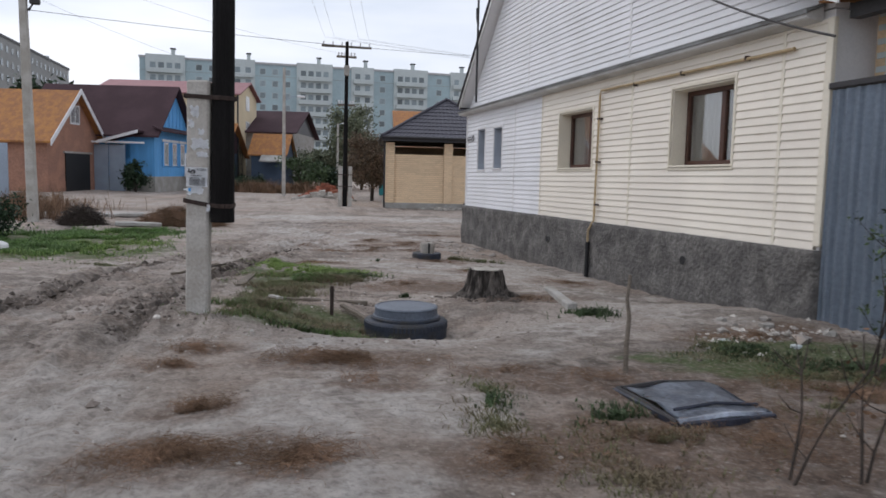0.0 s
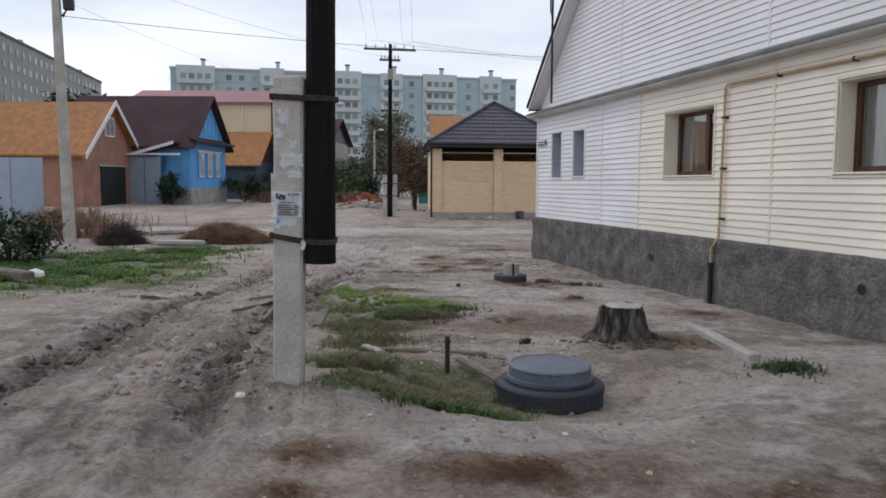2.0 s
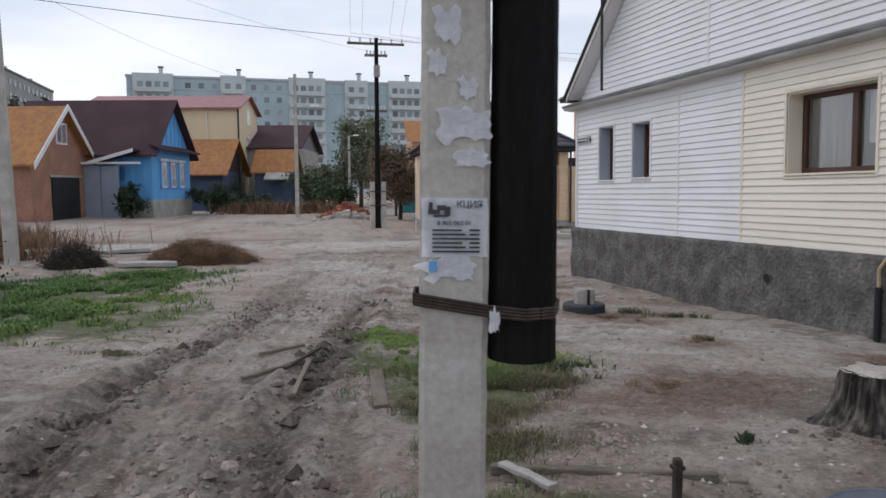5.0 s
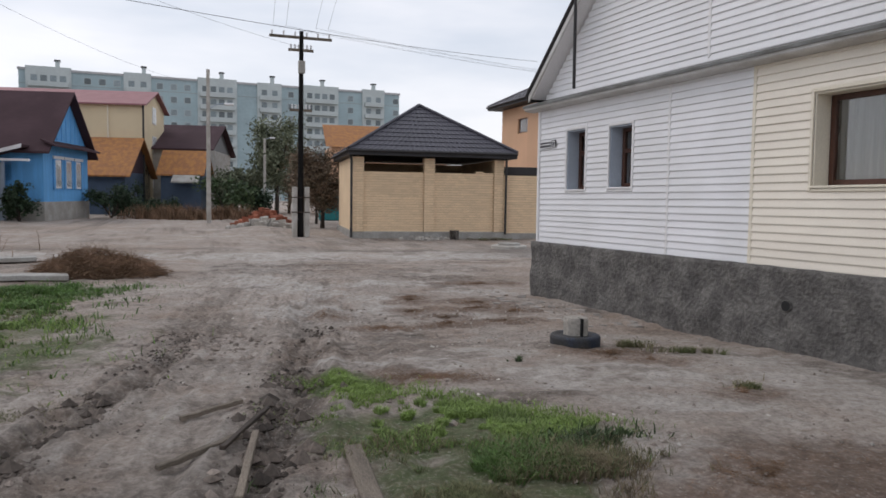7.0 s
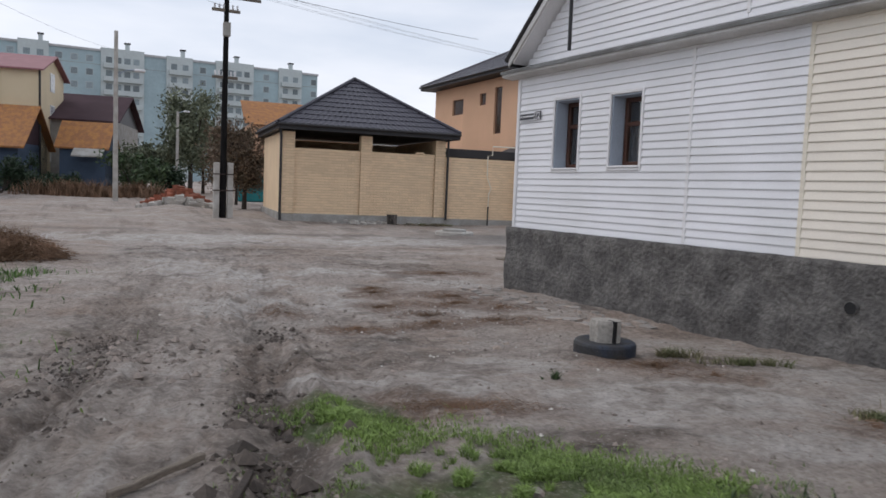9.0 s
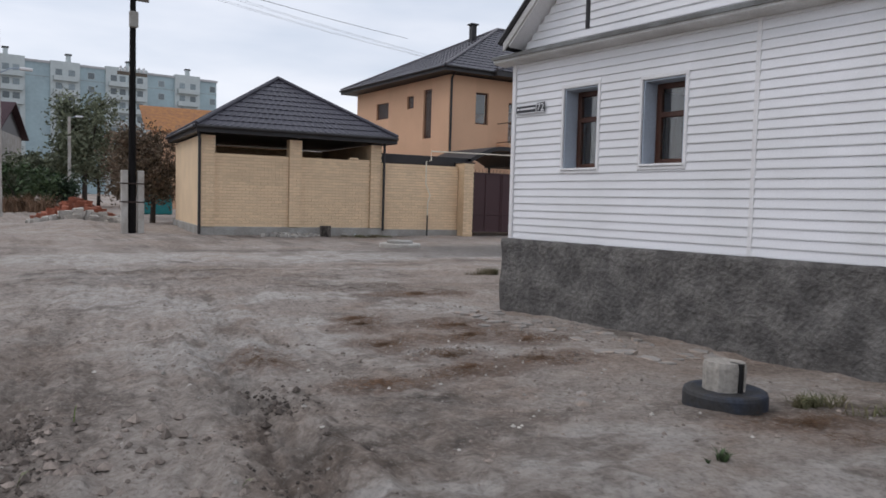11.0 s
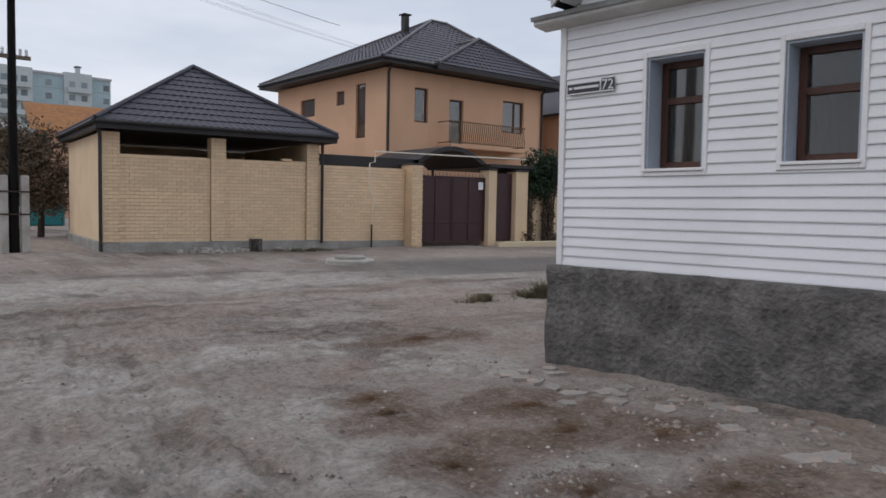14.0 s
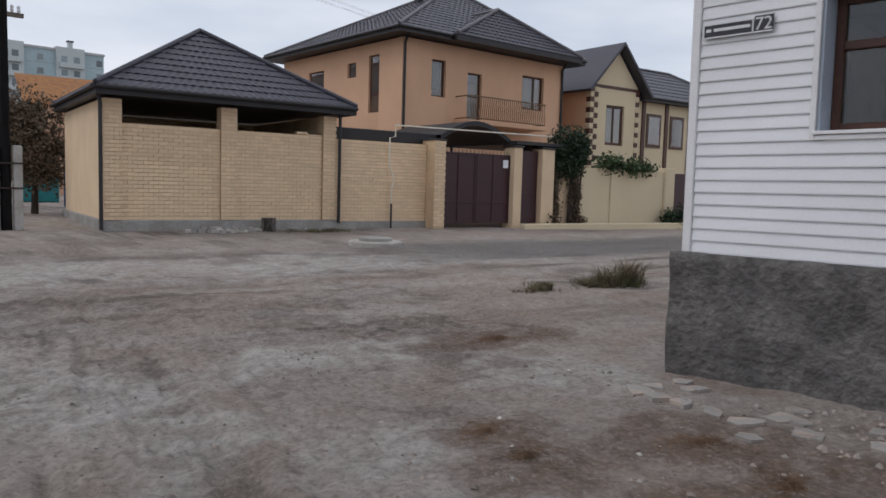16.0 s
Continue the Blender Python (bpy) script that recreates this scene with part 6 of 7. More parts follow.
def grass(name, patches, n, h, material, label, seed, width=0.008, bend=0.6, kind_cat="grass"):
    rng = np.random.default_rng(seed)
    x, y = inside(rng, patches, n)
    n = len(x)
    z = height(x, y) - 0.01
    hh = h * (0.45 + 0.8 * rng.random(n)) * (0.8 + 0.8 * (lattice(x * 1.7, y * 1.7, 33) + 0.3))
    a, lean, w = rng.random(n) * 2 * np.pi, bend * (0.2 + rng.random(n)), width * (0.6 + 0.8 * rng.random(n))
    dx, dy, b = np.cos(a), np.sin(a), rng.random(n) * 2 * np.pi
    px, py = np.cos(b) * w, np.sin(b) * w
    base = np.stack([x, y, z], -1)
    up = np.stack([dx * lean * hh * 0.35, dy * lean * hh * 0.35, hh * 0.6], -1)
    tip = np.stack([dx * lean * hh, dy * lean * hh, hh * (1 - 0.25 * lean)], -1)
    side = np.stack([px, py, np.zeros(n)], -1)
    v = np.stack([base - side, base + side, base + up + side * 0.7, base + up - side * 0.7, base + tip], 1).reshape(-1, 3)
    i = np.arange(n)[:, None] * 5
    f = np.concatenate([i + np.array([[0, 1, 2]]), i + np.array([[0, 2, 3]]), i + np.array([[3, 2, 4]])])
    return scatter_mesh(name, v, f, M[material], label, kind_cat)


grass("grass", [(0.25, 13.5, 0.8, 0.75, -15), (-0.12, 14.8, 0.4, 0.55, 10), (0.8, 13.05, 0.75, 0.35, -15)], 80000, 0.055, "grass", "bright green short grass patch on bare earth", 1, bend=1.1, width=0.0035)
grass("grass", [(0.0, 11.9, 0.75, 1.2, 0), (-0.1, 10.8, 0.6, 0.7, 0), (0.9, 12.1, 0.7, 0.5, 0)], 26000, 0.11, "grass_dull", "dull green-brown grass in the hollow", 2, bend=1.1, width=0.003)
grass("grass", [(0.1, 8.35, 0.9, 0.45, -12), (0.6, 8.3, 0.5, 0.4, 0), (-0.3, 9.1, 0.5, 0.45, 0), (0.4, 8.9, 0.6, 0.3, 0)], 22000, 0.13, "grass_dull", "dull tussocky grass round the concrete post", 3, bend=1.2, width=0.003)
grass("grass", [(0.25, 8.05, 0.4, 0.25, 0), (0.65, 8.35, 0.3, 0.22, 0), (3.65, 8.4, 0.28, 0.22, 0), (1.7, 10.15, 0.12, 0.12, 0), (1.95, 15.4, 0.25, 0.12, 0), (1.0, 6.4, 0.1, 0.08, 0), (1.25, 12.6, 0.35, 0.2, 0)], 7500, 0.10, "leaf", "dark green grass tufts", 4, bend=0.9, width=0.007)
grass("grass", [(-6.2, 18.5, 2.4, 2.2, 0), (-5.2, 22.0, 2.0, 2.2, 0), (-4.2, 24.0, 1.6, 1.0, 0), (-8.5, 20, 2.5, 3.5, 0)], 130000, 0.12, "grass_rich", "rich green grass verge across the track", 5, bend=1.1, width=0.009)
grass("grass", [(-6.0, 16.2, 2.0, 1.0, 10), (-3.9, 21.0, 1.0, 2.4, 20), (-3.2, 14.8, 0.9, 1.2, 0)], 26000, 0.035, "grass_dull", "thin worn grass beside the track", 6, bend=1.2, width=0.004)
grass("grass", [(1.45, 5.2, 0.3, 0.4, 0), (1.35, 4.5, 0.3, 0.4, 0), (4.2, 6.4, 1.1, 0.5, 0), (4.6, 5.4, 1.2, 0.7, 0), (2.3, 4.2, 0.6, 0.5, 0), (1.9, 3.6, 0.4, 0.5, 0), (3.9, 4.6, 0.7, 0.5, 0)], 15000, 0.055, "grass_dull", "brown-green grass by the yard fence", 7, bend=1.2, width=0.0045)
grass("grass", [(4.4, 6.3, 0.8, 0.35, 0), (4.9, 5.6, 0.9, 0.4, 0), (1.45, 5.0, 0.2, 0.25, 0), (2.2, 4.6, 0.35, 0.25, 0)], 6500, 0.065, "leaf", "dark green grass by the yard fence", 8, bend=1.0, width=0.006)


grass("grass", [(-6.6, 17.8, 2.8, 2.2, 0), (-4.6, 19.4, 1.4, 2.4, 25), (-8.8, 18.5, 2.2, 3.2, 0), (-4.8, 22.5, 1.6, 2.0, 0)], 90000, 0.10, "grass", "lighter green grass across the verge", 15, bend=1.1, width=0.008)
grass("grass", [(0.3, 12.3, 0.9, 0.5, 0), (0.15, 8.3, 0.8, 0.45, -12), (0.55, 8.1, 0.4, 0.3, 0), (-0.35, 9.2, 0.5, 0.5, 0)], 22000, 0.10, "grass_rich", "dark green tousled grass in the hollow", 16, bend=1.2, width=0.0035)


def litter(name, patches, n, h, ln, material, label, seed, r=0.0022):
    """A mat of thin dry stems lying and standing at all angles over soft-edged patches."""
    rng = np.random.default_rng(seed)
    x, y = inside(rng, patches, n)
    n = len(x)
    c = np.stack([x, y, height(x, y) + h * rng.random(n) ** 1.5], -1)
    d = rng.normal(size=(n, 3))
    d[:, 2] = np.abs(d[:, 2]) * 0.5
    d *= (ln * (0.4 + 0.9 * rng.random(n)))[:, None] / np.linalg.norm(d, axis=1)[:, None]
    s = np.cross(d, rng.normal(size=(n, 3)))
    s *= r / np.linalg.norm(s, axis=1)[:, None]
    t = np.cross(d, s)
    t *= r / np.linalg.norm(t, axis=1)[:, None]
    v = np.stack([c - d + s, c - d - s * 0.5 + t * 0.8, c - d - s * 0.5 - t * 0.8, c + d], 1).reshape(-1, 3)
    i = np.arange(n)[:, None] * 4
    f = np.concatenate([i + np.array([[0, 1, 3]]), i + np.array([[1, 2, 3]]), i + np.array([[2, 0, 3]])])
    return scatter_mesh(name, v, f, M[material], label, "weeds")


litter("dry_weeds", RUST_NEAR, 16000, 0.07, 0.05, "weed_red", "dry reddish-brown weeds on sandy earth", 9, 0.0017)
litter("dry_weeds", RUST_YARD, 15000, 0.06, 0.05, "weed_red", "mat of dry brown stems by the yard fence", 16, 0.0017)
litter("dry_weeds", RUST_FAR, 20000, 0.035, 0.05, "weed_red", "thin dry brown weeds flattened on the ground", 10, 0.0017)
grass("weeds", [(-8.5, 28.5, 2.0, 1.3, 0), (-10, 33, 2.5, 2.0, 0)], 6000, 0.7, "weed_red", "tall dry rust-brown weeds", 11, bend=0.6, width=0.01, kind_cat="weeds")
grass("weeds", [(-1.5, 57.5, 3.2, 1.0, -12), (1.8, 58.6, 2.2, 1.0, 0)], 7000, 0.85, "weed_red", "dry rust-brown weeds along the far street", 12, bend=0.7, width=0.02, kind_cat="weeds")
grass("weeds", [(9.3, 25.7, 0.9, 0.3, 0), (8.3, 25.8, 0.8, 0.25, 0), (10.2, 25.6, 0.6, 0.3, 0), (10.9, 36.3, 0.9, 0.35, 0)], 12000, 0.13, "grass_dull", "grey-green weeds at the road edge", 13, bend=1.2, width=0.005, kind_cat="weeds")
grass("weeds", [(3.6, 13.6, 0.22, 0.12, 0), (4.3, 15.3, 0.5, 0.1, -25), (3.7, 15.9, 0.4, 0.1, -20)], 1800, 0.11, "grass_dull", "low straggling dry weeds", 15, bend=1.1, width=0.005, kind_cat="weeds")
grass("weeds", [(10.1, 25.5, 0.4, 0.2, 0), (9.6, 25.6, 0.2, 0.15, 0)], 900, 0.40, "grass_dull", "tall grey-green weed at the road edge", 14, bend=1.0, width=0.006, kind_cat="weeds")


def lumps(name, patches, n, r, material, label, seed, category="earth clods"):
    """Small angular bits lying on the ground, joined."""
    rng = np.random.default_rng(seed)
    x, y = inside(rng, patches, n)
    n = len(x)
    s = r * (0.35 + rng.random(n) ** 3 * 2.2)
    c = np.stack([x, y, height(x, y) + s * 0.15], -1)
    octa = np.array([(1, 0, 0), (0, 1, 0), (-1, 0, 0), (0, -1, 0), (0, 0, 0.7), (0, 0, -0.7)], float)
    a = rng.random(n) * 6.28
    rot = np.stack([np.stack([np.cos(a), -np.sin(a), 0 * a], -1), np.stack([np.sin(a), np.cos(a), 0 * a], -1), np.stack([0 * a, 0 * a, 1 + 0 * a], -1)], 1)
    v = np.einsum("nij,kj->nki", rot, octa) * (0.6 + 0.8 * rng.random((n, 6, 3))) * s[:, None, None] + c[:, None, :]
    f = np.array([(0, 1, 4), (1, 2, 4), (2, 3, 4), (3, 0, 4), (1, 0, 5), (2, 1, 5), (3, 2, 5), (0, 3, 5)])
    faces = (np.arange(n)[:, None, None] * 6 + f[None]).reshape(-1, 3)
    return scatter_mesh(name, v.reshape(-1, 3), faces, M[material], label, category)


rut_patches = [(float(track_x(np.array(y))) + at, y, 0.38, 0.6, 0) for at in (-0.85, 0.8) for y in np.arange(2.0, 19.0, 1.0)]
lumps("earth_clods", [q for q in rut_patches if q[1] > 7.5], 11000, 0.010, "mud", "dark crumbled mud clods along the wheel ruts", 20)
lumps("earth_clods", [q for q in rut_patches if q[1] > 8.5], 700, 0.02, "mud", "larger dark mud clods along the wheel ruts", 26)
lumps("earth_clods", [q for q in rut_patches if 8.0 < q[1] < 15.5], 900, 0.036, "mud", "broad slabs of torn mud along the wheel ruts", 27)
lumps("earth_clods", [(-1.9, 10.0, 1.4, 4.0, 0), (-1.3, 17.0, 1.4, 3.0, 0)], 1500, 0.022, "clod", "flat dry crumbs of crusted earth in the track", 28)
lumps("earth_clods", [(2.9, 9.95, 0.55, 0.4, 0)], 700, 0.02, "mud", "bark crumbs and earth round the stump", 29)
lumps("earth_clods", [(0.8, 10.5, 5.0, 10.0, 0), (2.5, 19, 4, 5, 0)], 9000, 0.011, "clod", "fine dry clods scattered over the street", 21)
lumps("earth_clods", [(3.5, 24.5, 5.5, 4.0, -8), (0.0, 21.0, 2.5, 3.5, 0)], 3000, 0.008, "clod", "small dry clods over the street crossing", 25)
lumps("pebbles", [(0.5, 9, 5.0, 9.0, 0), (2.5, 19, 4, 6, 0), (4.9, 11, 0.8, 5, 0)], 2400, 0.010, "pebble", "pale pebbles and chips scattered over the street", 22, "pebbles")
lumps("rubble", [(5.2, 7.0, 0.9, 0.8, 0), (4.4, 6.6, 0.5, 0.4, 0)], 600, 0.018, "pebble", "pale builders' rubble heaped by the yard fence", 23, "rubble")
lumps("rubble", [(4.9, 19.5, 0.5, 2.6, 5), (4.0, 19.4, 0.6, 1.6, 0)], 500, 0.016, "flag_stone", "tan stone chips by the plinth", 24, "rubble")


def far_pile(name, x, y, rx, ry, h, n, r, material, label, seed):
    rng = np.random.default_rng(seed)
    q, a = np.sqrt(rng.random(n)), rng.random(n) * 6.28
    px, py = x + rx * q * np.cos(a), y + ry * q * np.sin(a)
    s = r * (0.5 + rng.random(n))
    c = np.stack([px, py, height(px, py) + h * (1 - q) * rng.random(n) ** 0.4], -1)
    cube = np.array([(i, j, k) for k in (-1, 1) for i, j in ((-1, -1), (1, -1), (1, 1), (-1, 1))], float)
    v = cube[None] * (0.5 + rng.random((n, 8, 3)) * 0.5) * s[:, None, None] + c[:, None]
    f = np.array([(3, 2, 1, 0), (4, 5, 6, 7), (0, 1, 5, 4), (1, 2, 6, 5), (2, 3, 7, 6), (3, 0, 4, 7)])
    return scatter_mesh(name, v.reshape(-1, 3), (np.arange(n)[:, None, None] * 8 + f[None]).reshape(-1, 4), M[material], label, "rubble pile")


far_pile("brick_pile", 2.9, 47.5, 1.6, 1.0, 1.0, 260, 0.16, "rubble_red", "heap of broken red bricks beyond the pole", 31)
far_pile("rubble_pile", 2.6, 44.0, 1.8, 1.0, 0.5, 160, 0.16, "pebble", "heap of pale rubble beyond the pole", 32)
far_pile("rubble_pile", 8.2, 36.9, 1.2, 0.3, 0.12, 120, 0.07, "pebble", "litter of pale rubble along the garage footing", 33)


def leaf_cloud(rng, blobs, n, size):
    """Leaf quads through ragged, gappy clumps (x, y, z, rx, ry, rz)."""
    b = np.array(blobs)
    vol = b[:, 3] * b[:, 4] * b[:, 5]
    q = b[rng.choice(len(b), n, p=vol / vol.sum())]
    d = rng.normal(size=(n, 3))
    d /= np.linalg.norm(d, axis=1)[:, None]
    r = rng.random(n) ** 0.45
    c = q[:, :3] + d * r[:, None] * q[:, 3:6] * (1 + 0.35 * rng.normal(size=n))[:, None].clip(0.4, 1.5)
    keep = lattice(c[:, 0] * 1.8 / q[:, 3].clip(0.3), c[:, 2] * 1.8 / q[:, 5].clip(0.3) + c[:, 1], 41) > -0.22
    c = c[keep]
    n = len(c)
    u, w = rng.normal(size=(n, 3)), rng.normal(size=(n, 3))
    u /= np.linalg.norm(u, axis=1)[:, None]
    w = np.cross(u, w)
    w /= np.linalg.norm(w, axis=1)[:, None]
    s = size * (0.5 + rng.random(n))[:, None]
    v = np.stack([c - u * s, c + w * s * 0.45, c + u * s, c - w * s * 0.45], 1).reshape(-1, 3)
    return v, np.arange(n * 4).reshape(-1, 4)


def limbs(bm, base, tops, r, seed):
    rng = random.Random(seed)
    for t in tops:
        a, b = Vector(base), Vector(t)
        mid = a.lerp(b, 0.5) + Vector((rng.uniform(-0.2, 0.2), rng.uniform(-0.2, 0.2), rng.uniform(0, 0.2))) * (b - a).length * 0.4
        tube(bm, [a, mid, b], r, r * 0.25, n=6)


def plant(name, x, y, blobs, n, size, material, label, category, seed, trunk_h=0.0, trunk_r=0.1):
    """A tree or bush: tapered trunk, limbs to every clump, crown of many small leaves."""
    p = thing(name, pose(x, y, ground_z(x, y)), label, category)
    rng = np.random.default_rng(seed)
    bm = bmesh.new()
    fork = (0, 0, trunk_h)
    if trunk_h:
        tube(bm, [(0, 0, -0.3), (0.03, 0, trunk_h * 0.5), fork], trunk_r, trunk_r * 0.6, n=8)
    limbs(bm, fork, [b[:3] for b in blobs], trunk_r * 0.5, seed)
    part("trunk" if trunk_h else "stem", bm, M["twig"], p)
    v, f = leaf_cloud(rng, blobs, n, size)
    me = bpy.data.meshes.new("crown")
    me.from_pydata(v.tolist(), [], f.tolist())
    me.materials.append(M[material])
    part("crown", me, None, p)
    return p


def blob_ring(rng, n, spread, z0, z1, r):
    return [(rng.uniform(-spread, spread), rng.uniform(-spread, spread), rng.uniform(z0, z1), r * rng.uniform(0.6, 1.2), r * rng.uniform(0.6, 1.2), r * rng.uniform(0.6, 1.1)) for _ in range(n)]


vr = random.Random(5)
plant("dry_tree", 5.6, 46.0, blob_ring(vr, 12, 1.0, 1.5, 3.7, 0.85), 16000, 0.07, "leaf_dry", "dusty brown-leaved tree behind the power pole", "tree", 51, 1.6, 0.13)
plant("dry_tree", 6.2, 51.0, blob_ring(vr, 8, 0.9, 1.2, 3.2, 0.8), 9000, 0.075, "leaf_dry", "dusty brown-leaved tree behind the power pole", "tree", 52, 1.2, 0.1)
plant("green_tree", 6.2, 68.3, blob_ring(vr, 12, 1.5, 2.6, 7.0, 1.2), 9000, 0.13, "leaf_grey", "grey-green tree between the houses", "tree", 53, 3.0, 0.2)
plant("green_tree", 3.4, 72.0, blob_ring(vr, 9, 2.0, 1.4, 3.9, 1.1), 7000, 0.13, "leaf_grey", "green leafy tree between the houses", "tree", 54, 1.5, 0.15)
plant("green_tree", 8.0, 74.0, blob_ring(vr, 9, 2.2, 2.0, 5.0, 1.4), 7000, 0.13, "leaf_grey", "green leafy tree between the houses", "tree", 55, 2.0, 0.15)
plant("bush", 3.4, 64.6, blob_ring(vr, 6, 1.5, 0.8, 2.6, 0.9), 2800, 0.13, "leaf_dark", "dark green bush in front of sheds", "bush", 56)
plant("bush", 2.2, 64.0, blob_ring(vr, 6, 1.3, 0.8, 2.4, 0.9), 2600, 0.13, "leaf", "green bush in front of sheds", "bush", 57)


def left_at(x, y):
    p = LEFT @ Vector((x, y, 0))
    return p.x, p.y


for k, (x, y, sp, h, r) in enumerate(((-18.0, 44.6, 0.5, 1.7, 0.55), (-15.9, 53.0, 1.0, 1.4, 0.6), (-14.8, 55.0, 1.2, 1.1, 0.6), (-13.2, 56.5, 1.2, 0.9, 0.55), (-16.2, 57.5, 0.8, 2.0, 0.7))):
    plant("bush", *left_at(x, y), blob_ring(vr, 6, sp, 0.4, h, r), 2600, 0.10, "leaf_dark", "dark green bush against the house wall" if k == 0 else "low dark green bushes by the street", "bush", 60 + k)
plant("bush", -7.6, 21.2, blob_ring(vr, 7, 0.9, 0.3, 1.1, 0.55), 3200, 0.06, "leaf_dark", "dense dark green bush at the verge", "bush", 70)
plant("dark_tree", *left_at(-52, 100), blob_ring(vr, 10, 3.5, 3, 12, 3.0), 3500, 0.5, "leaf_dark", "dark green tree before the far block", "tree", 71, 3, 0.3)


def tangle(name, x, y, rx, ry, h, n, material, label, seed, r=0.006):
    """A heap of tangled dry stems."""
    rng = np.random.default_rng(seed)
    q, a = np.sqrt(rng.random(n)), rng.random(n) * 6.28
    px, py = x + rx * q * np.cos(a), y + ry * q * np.sin(a)
    c = np.stack([px, py, height(px, py) + h * (1 - q ** 2) * rng.random(n) ** 0.6], -1)
    d = rng.normal(size=(n, 3))
    d[:, 2] = np.abs(d[:, 2]) * 0.7
    d *= (0.18 + 0.25 * rng.random(n))[:, None] / np.linalg.norm(d, axis=1)[:, None]
    s = rng.normal(size=(n, 3))
    s = np.cross(d, s)
    s *= r / np.linalg.norm(s, axis=1)[:, None]
    t = np.cross(d, s)
    t *= r / np.linalg.norm(t, axis=1)[:, None]
    v = np.stack([c - d + s, c - d - s * 0.5 + t * 0.8, c - d - s * 0.5 - t * 0.8, c + d], 1).reshape(-1, 3)
    i = np.arange(n)[:, None] * 4
    f = np.concatenate([i + np.array([[0, 1, 3]]), i + np.array([[1, 2, 3]]), i + np.array([[2, 0, 3]])])
    return scatter_mesh(name, v, f, M[material], label, "dry brush")


tangle("dry_tumbleweed", -3.4, 26.8, 1.25, 0.8, 0.62, 3600, "weed_red", "heap of dry rust-brown tumbleweed beside the track", 81, 0.007)
tangle("dry_tumbleweed", -2.6, 26.5, 0.8, 0.5, 0.45, 1500, "weed_red", "low fringe of dry rust-brown tumbleweed beside the track", 83, 0.007)
tangle("cut_branches", -6.3, 26.2, 0.7, 0.55, 0.7, 1500, "twig", "dark heap of cut branches on the verge", 82, 0.007)


def twiggy(name, x, y, h, n, leaves, label, seed, material="leaf"):
    """A bare shrub: forking stems, thin twigs, a few leaves."""
    p = thing(name, pose(x, y, ground_z(x, y)), label, "shrub")
    rng = random.Random(seed)
    tips = []
    for k in range(n):
        bm = bmesh.new()
        a = Vector((rng.uniform(-0.05, 0.05), rng.uniform(-0.05, 0.05), -0.05))
        d = Vector((rng.uniform(-0.5, 0.5), rng.uniform(-0.4, 0.4), 1)).normalized()
        pts = [a]
        for j in range(4):
            d = (d + Vector((rng.uniform(-0.25, 0.25), rng.uniform(-0.25, 0.25), 0.1))).normalized()
            pts.append(pts[-1] + d * h / 4)
        tube(bm, pts, 0.010, 0.004, n=6)
        for j in (1, 2, 3, 3):
            e = Vector((rng.uniform(-1, 1), rng.uniform(-1, 1), rng.uniform(0.2, 1))).normalized()
            q = [pts[j], pts[j] + e * h * 0.12, pts[j] + e * h * 0.25 + Vector((0, 0, 0.05))]
            tube(bm, q, 0.005, 0.002, n=5)
            tips += q[1:]
        part("stem", bm, M["twig"], p)
        tips += pts[2:]
    if leaves:
        blobs = [(*t, 0.07, 0.07, 0.06) for t in tips]
        v, f = leaf_cloud(np.random.default_rng(seed), blobs, leaves, 0.022)
        me = bpy.data.meshes.new("foliage")
        me.from_pydata(v.tolist(), [], f.tolist())
        me.materials.append(M[material])
        part("foliage", me, None, p)
    return p


twiggy("bare_shrub", 2.72, 3.5, 0.85, 2, 0, "bare leafless shrub stems", 91)
twiggy("bare_shrub", 3.08, 3.4, 0.9, 2, 60, "bare shrub with a few dry leaves", 92, "weed_red")
twiggy("leafy_shrub", 4.85, 5.3, 1.6, 3, 500, "thin leafy shrub by the corrugated fence", 93)

# ivy over the fence
ivy = thing("ivy", ROW, "dark green ivy hanging over the fence pier", "ivy")
bm = bmesh.new()
for x in (15.0, 15.1, 15.2, 15.35, 16.0, 16.12, 16.25, 16.38, 16.5):
    tube(bm, [(x - 0.1, -0.2, -0.3), (x, -0.15, 1.0), (x + 0.15, -0.1, 2.4)], 0.05, 0.03, n=6)
part("stem", bm, M["twig"], ivy)
v, f = leaf_cloud(np.random.default_rng(95), [(15.9, -0.1, 2.75, 0.75, 0.45, 0.6), (15.6, -0.1, 2.3, 0.5, 0.4, 0.45), (16.4, -0.1, 2.5, 0.45, 0.4, 0.6), (15.8, -0.15, 2.5, 0.8, 0.4, 0.75), (15.8, -0.15, 2.0, 0.75, 0.35, 0.5)], 11000, 0.07)
me = bpy.data.meshes.new("foliage")
me.from_pydata(v.tolist(), [], f.tolist())
me.materials.append(M["leaf_dark"])
part("foliage", me, None, ivy)
v, f = leaf_cloud(np.random.default_rng(98), [(15.2, -0.2, 0.7, 0.26, 0.2, 1.1), (16.2, -0.2, 0.7, 0.26, 0.2, 1.1), (15.0, -0.2, 0.0, 0.35, 0.25, 0.3), (16.4, -0.2, 0.0, 0.35, 0.25, 0.3)], 5000, 0.06)
me = bpy.data.meshes.new("dry_foliage")
me.from_pydata(v.tolist(), [], f.tolist())
me.materials.append(M["leaf_dry"])
part("dry_foliage", me, None, ivy, "dry brown hanging stems and leaves")
vine = thing("vine", ROW, "green vine over the rendered fence wall", "vine")
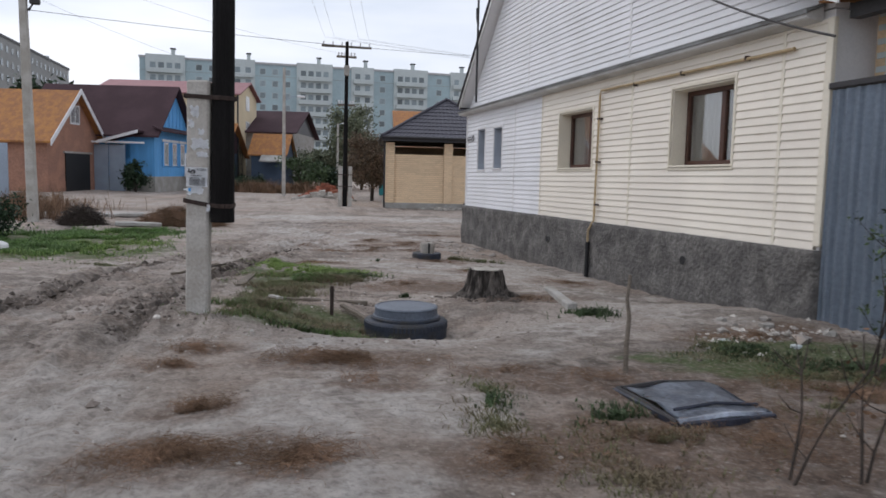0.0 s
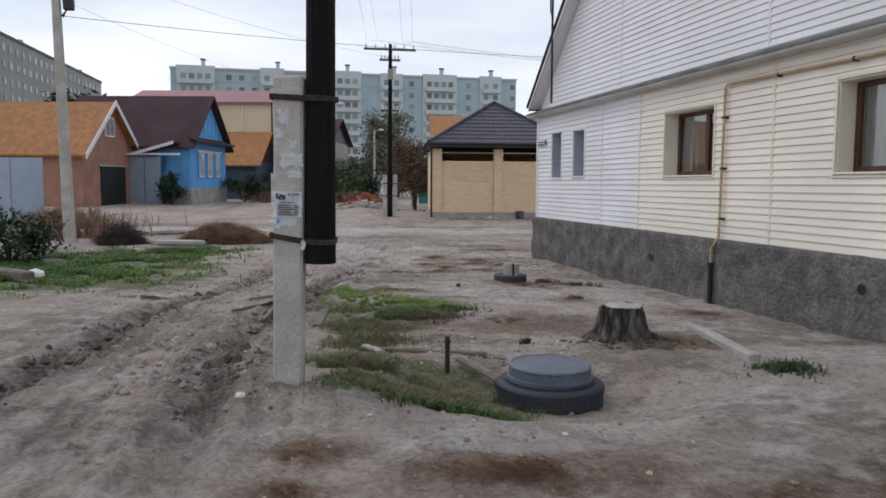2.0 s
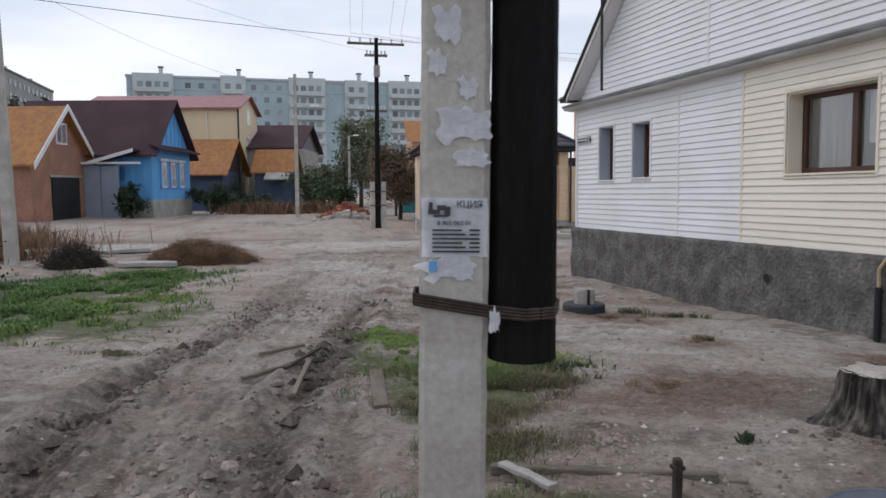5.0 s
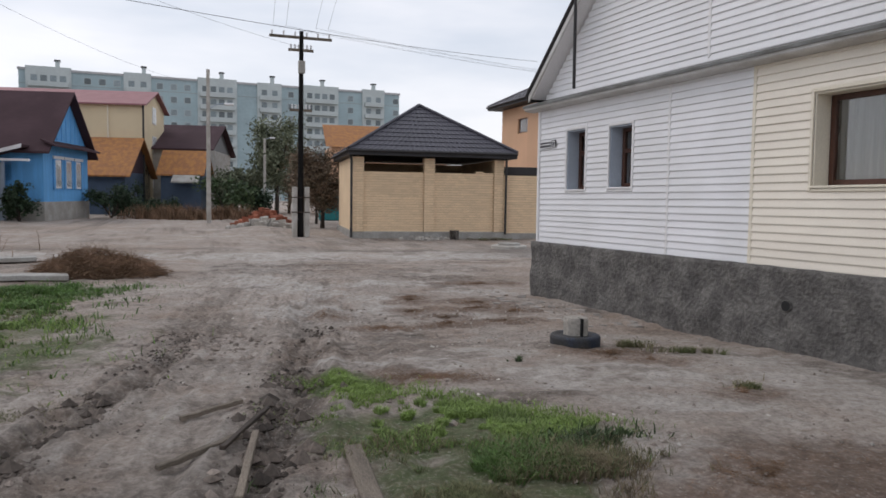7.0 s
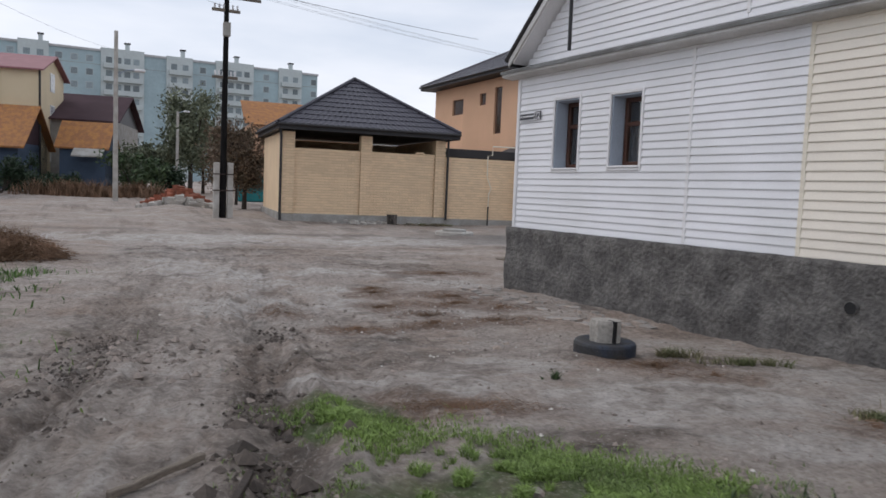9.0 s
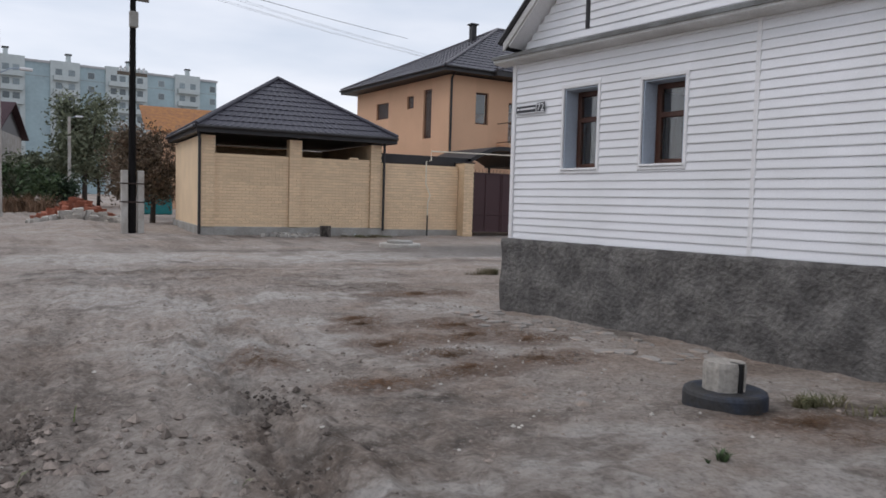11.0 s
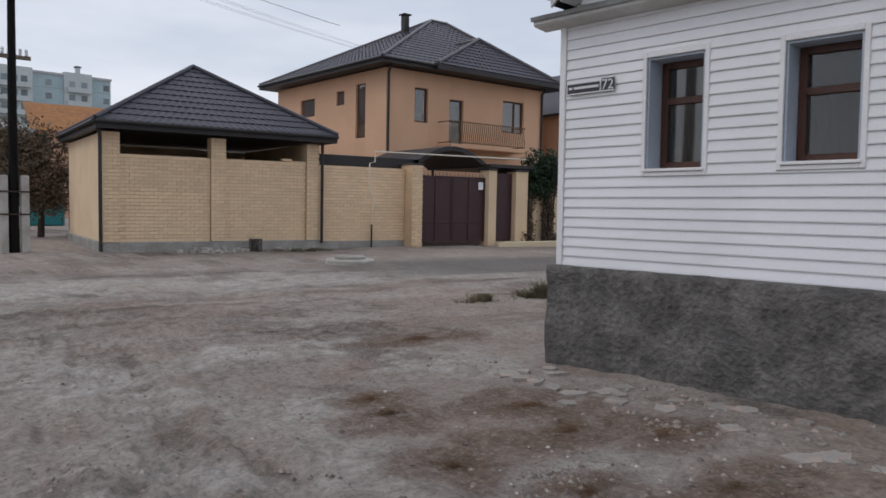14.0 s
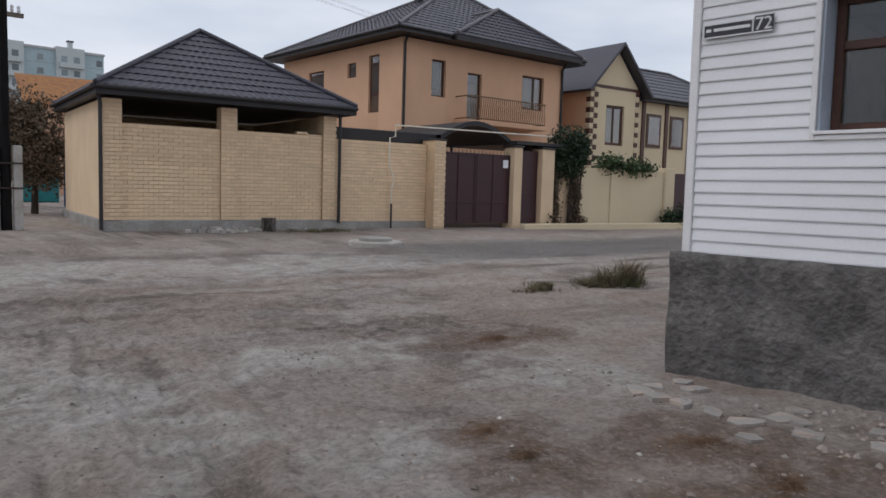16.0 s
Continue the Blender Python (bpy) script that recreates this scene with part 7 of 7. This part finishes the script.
v, f = leaf_cloud(np.random.default_rng(96), [(18.2, 0.0, 2.15, 0.7, 0.4, 0.35), (19.4, 0.0, 2.1, 0.8, 0.4, 0.35), (20.3, 0.0, 2.0, 0.5, 0.35, 0.3)], 2600, 0.08)
me = bpy.data.meshes.new("foliage")
me.from_pydata(v.tolist(), [], f.tolist())
me.materials.append(M["leaf"])
part("foliage", me, None, vine)
plant("dark_bush", *(ROW @ Vector((21.6, -0.5, 0))).xy, blob_ring(vr, 4, 0.3, 0.2, 0.6, 0.4), 1200, 0.07, "leaf_dark", "small dark round bush by the fence post", "bush", 97)

# far left clutter between the houses
tank = single("teal_container", bx(-0.8, 0.8, -0.6, 0.6, 0, 1.6, bevel=0.06), M["teal"], pose(8.3, 57.0, ground_z(8.3, 57), 0, 0, -8), "teal sheet-metal container beyond the garage", "container")
barrel = single("blue_gate", bx(-0.6, 0.6, -0.05, 0.05, -0.3, 1.9, bevel=0.02), M["blue_tank"], pose(8.7, 52.0, ground_z(8.7, 52), 0, 0, -8), "dark blue metal gate leaf beyond the garage", "gate")

# ---- wires ----
def wire(a, b, sag, label="thin overhead power line", r=0.0045):
    a, b = Vector(a), Vector(b)
    bm = tube(bmesh.new(), [a.lerp(b, i / 16) - Vector((0, 0, sag * 4 * (i / 16) * (1 - i / 16))) for i in range(17)], r, n=4)
    return single("overhead_wire", bm, M["metal_dark" if r > 0.008 else "wire_grey"], Matrix.Identity(4), label, "wire", group="overhead wires")


for dx in (-1.1, -0.6, 0.6, 1.1):
    wire((WX + dx, WY, 8.2), (-0.62 + dx * 0.5, 8.2, 8.4), 0.4)
    wire((WX + dx, WY, 8.2), (36 + dx, 52, 9.5), 0.5)
wire((-7.9, 26.9, 6.4), (15.6, 41.9, 8.3), 0.25, "sagging black overhead cable", 0.0085)
wire((-7.9, 26.9, 6.9), (0.3, 52, 7.4), 0.5)
wire((-8.2, 26.9, 8.4), (-30, 20, 8.6), 0.6)
wire((-7.9, 26.9, 8.0), (WX, WY, 7.4), 0.3)
for k in range(3):
    wire((-8.1 + 0.3 * k, 26.9, 8.5 + 0.15 * k), (-0.62, 8.2, 8.6 + 0.25 * k), 0.5)
wire(HOUSE @ Vector((11.0, -0.5, 4.6)), HOUSE @ Vector((14.6, -0.3, 2.95)), 0.12, "thin black cable hung on the gable", 0.014)
part("bracket", bx(-0.05, 0.45, -0.05, 0.05, 7.6, 7.7), M["metal_dark"], left_pole)
part("bracket", tube(bmesh.new(), [(0.1, 0, 7.9), (0.4, 0, 7.2), (0.15, 0, 6.8)], 0.05, n=6), M["metal_dark"], left_pole)
part("fitting", bx(0.2, 0.5, -0.1, 0.1, 7.0, 7.5, bevel=0.03), M["metal_dark"], left_pole)


# ---- siding boards ----
COURSE = 0.109


def board(x0, x1, z0, z1, material, name="siding_board"):
    """One lapped vinyl board: thick lower lip, thin top."""
    pts = [(x0, 0.028, z0), (x0, -0.018, z0), (x0, -0.020, z0 + 0.012), (x0, -0.004, z1), (x0, 0.028, z1)]
    part(name, prism(bmesh.new(), pts, (x1 - x0, 0, 0)), M[material], house)


STOPS = [0.13, 4.09, 5.80, 9.77, 13.47, HL - 0.08]
z = PLINTH
while z < EAVE - 0.03:
    top = min(z + COURSE, EAVE)
    for a, b in zip(STOPS, STOPS[1:]):
        cuts = [(a + 0.004, b - 0.004)]
        for o in OPEN:
            if top > o[2] - 0.04 and z < o[3] + 0.04:
                nxt = []
                for c, d in cuts:
                    if o[0] - 0.05 > c and o[1] + 0.05 < d:
                        nxt += [(c, o[0] - 0.05), (o[1] + 0.05, d)]
                    else:
                        nxt.append((c, d))
                cuts = nxt
                if a < o[0] < b:
                    for lo_, hi_ in ((z, min(top - 0.002, o[2] - 0.05)), (max(z, o[3] + 0.05), top - 0.002)):
                        if hi_ - lo_ > 0.012:
                            board(o[0] - 0.05, o[1] + 0.05, lo_, hi_, "siding_white" if b < 5.9 else "siding_cream")
        for c, d in cuts:
            board(c, d, z, top - 0.002, "siding_white" if b < 5.9 else "siding_cream")
    z += COURSE
z = EAVE + 0.19
while z < RIDGE_Z - 0.3:
    lo = FAR_S + (z + COURSE - ROOF_Z + 0.05) / (RIDGE_Z - ROOF_Z) * (RIDGE_S - FAR_S)
    hi = NEAR_S - (z + COURSE - ROOF_Z + 0.05) / (RIDGE_Z - ROOF_Z) * (NEAR_S - RIDGE_S)
    marks = [max(lo, 0.05)] + [s for s in (4.9, 9.6) if lo + 0.1 < s < hi - 0.1] + [min(hi, HL - 0.05)]
    for a, b in zip(marks, marks[1:]):
        if b - a > 0.05:
            board(a + 0.003, b - 0.003, z, z + COURSE - 0.002, "siding_white")
    z += COURSE

# ---- flat stones by the plinth ----
fr = random.Random(12)
for k in range(36):
    s, off = fr.uniform(0.2, 4.2), fr.uniform(0.25, 1.6) ** 1.0
    p = HOUSE @ Vector((s, -off, 0))
    r = fr.uniform(0.06, 0.17)
    n = fr.randint(4, 7)
    out = [(r * fr.uniform(0.55, 1.3) * math.cos(2 * math.pi * i / n), r * fr.uniform(0.4, 1.1) * math.sin(2 * math.pi * i / n), 0) for i in range(n)]
    bm = prism(bmesh.new(), out, (0, 0, 0.035))
    single("paving_stone", bm, M["flag_stone"], pose(p.x, p.y, ground_z(p.x, p.y) - 0.017, fr.uniform(-4, 4), fr.uniform(-4, 4), fr.uniform(0, 360)), "tan flat broken paving stone lying by the plinth", "stone", group="broken paving stones")

# ---- brickwork of garage, fence and piers ----
for k, (x0, x1, z1, y, singles) in enumerate(((0.0, 0.44, 3.05, -0.062, 20), (2.96, 3.40, 3.05, -0.062, 20), (6.0, 6.42, 3.05, -0.062, 20), (0.45, 2.95, 2.46, 0.02, 130), (3.41, 5.99, 2.46, 0.02, 90))):
    brick_wall(garage, x0, x1, y, 0.0, z1, singles)
brick_wall(fence, 6.46, 9.70, 0.05, -0.05, 2.42, 150)
brick_wall(fence, 9.72, 10.14, -0.44, -0.2, 2.55, 40)
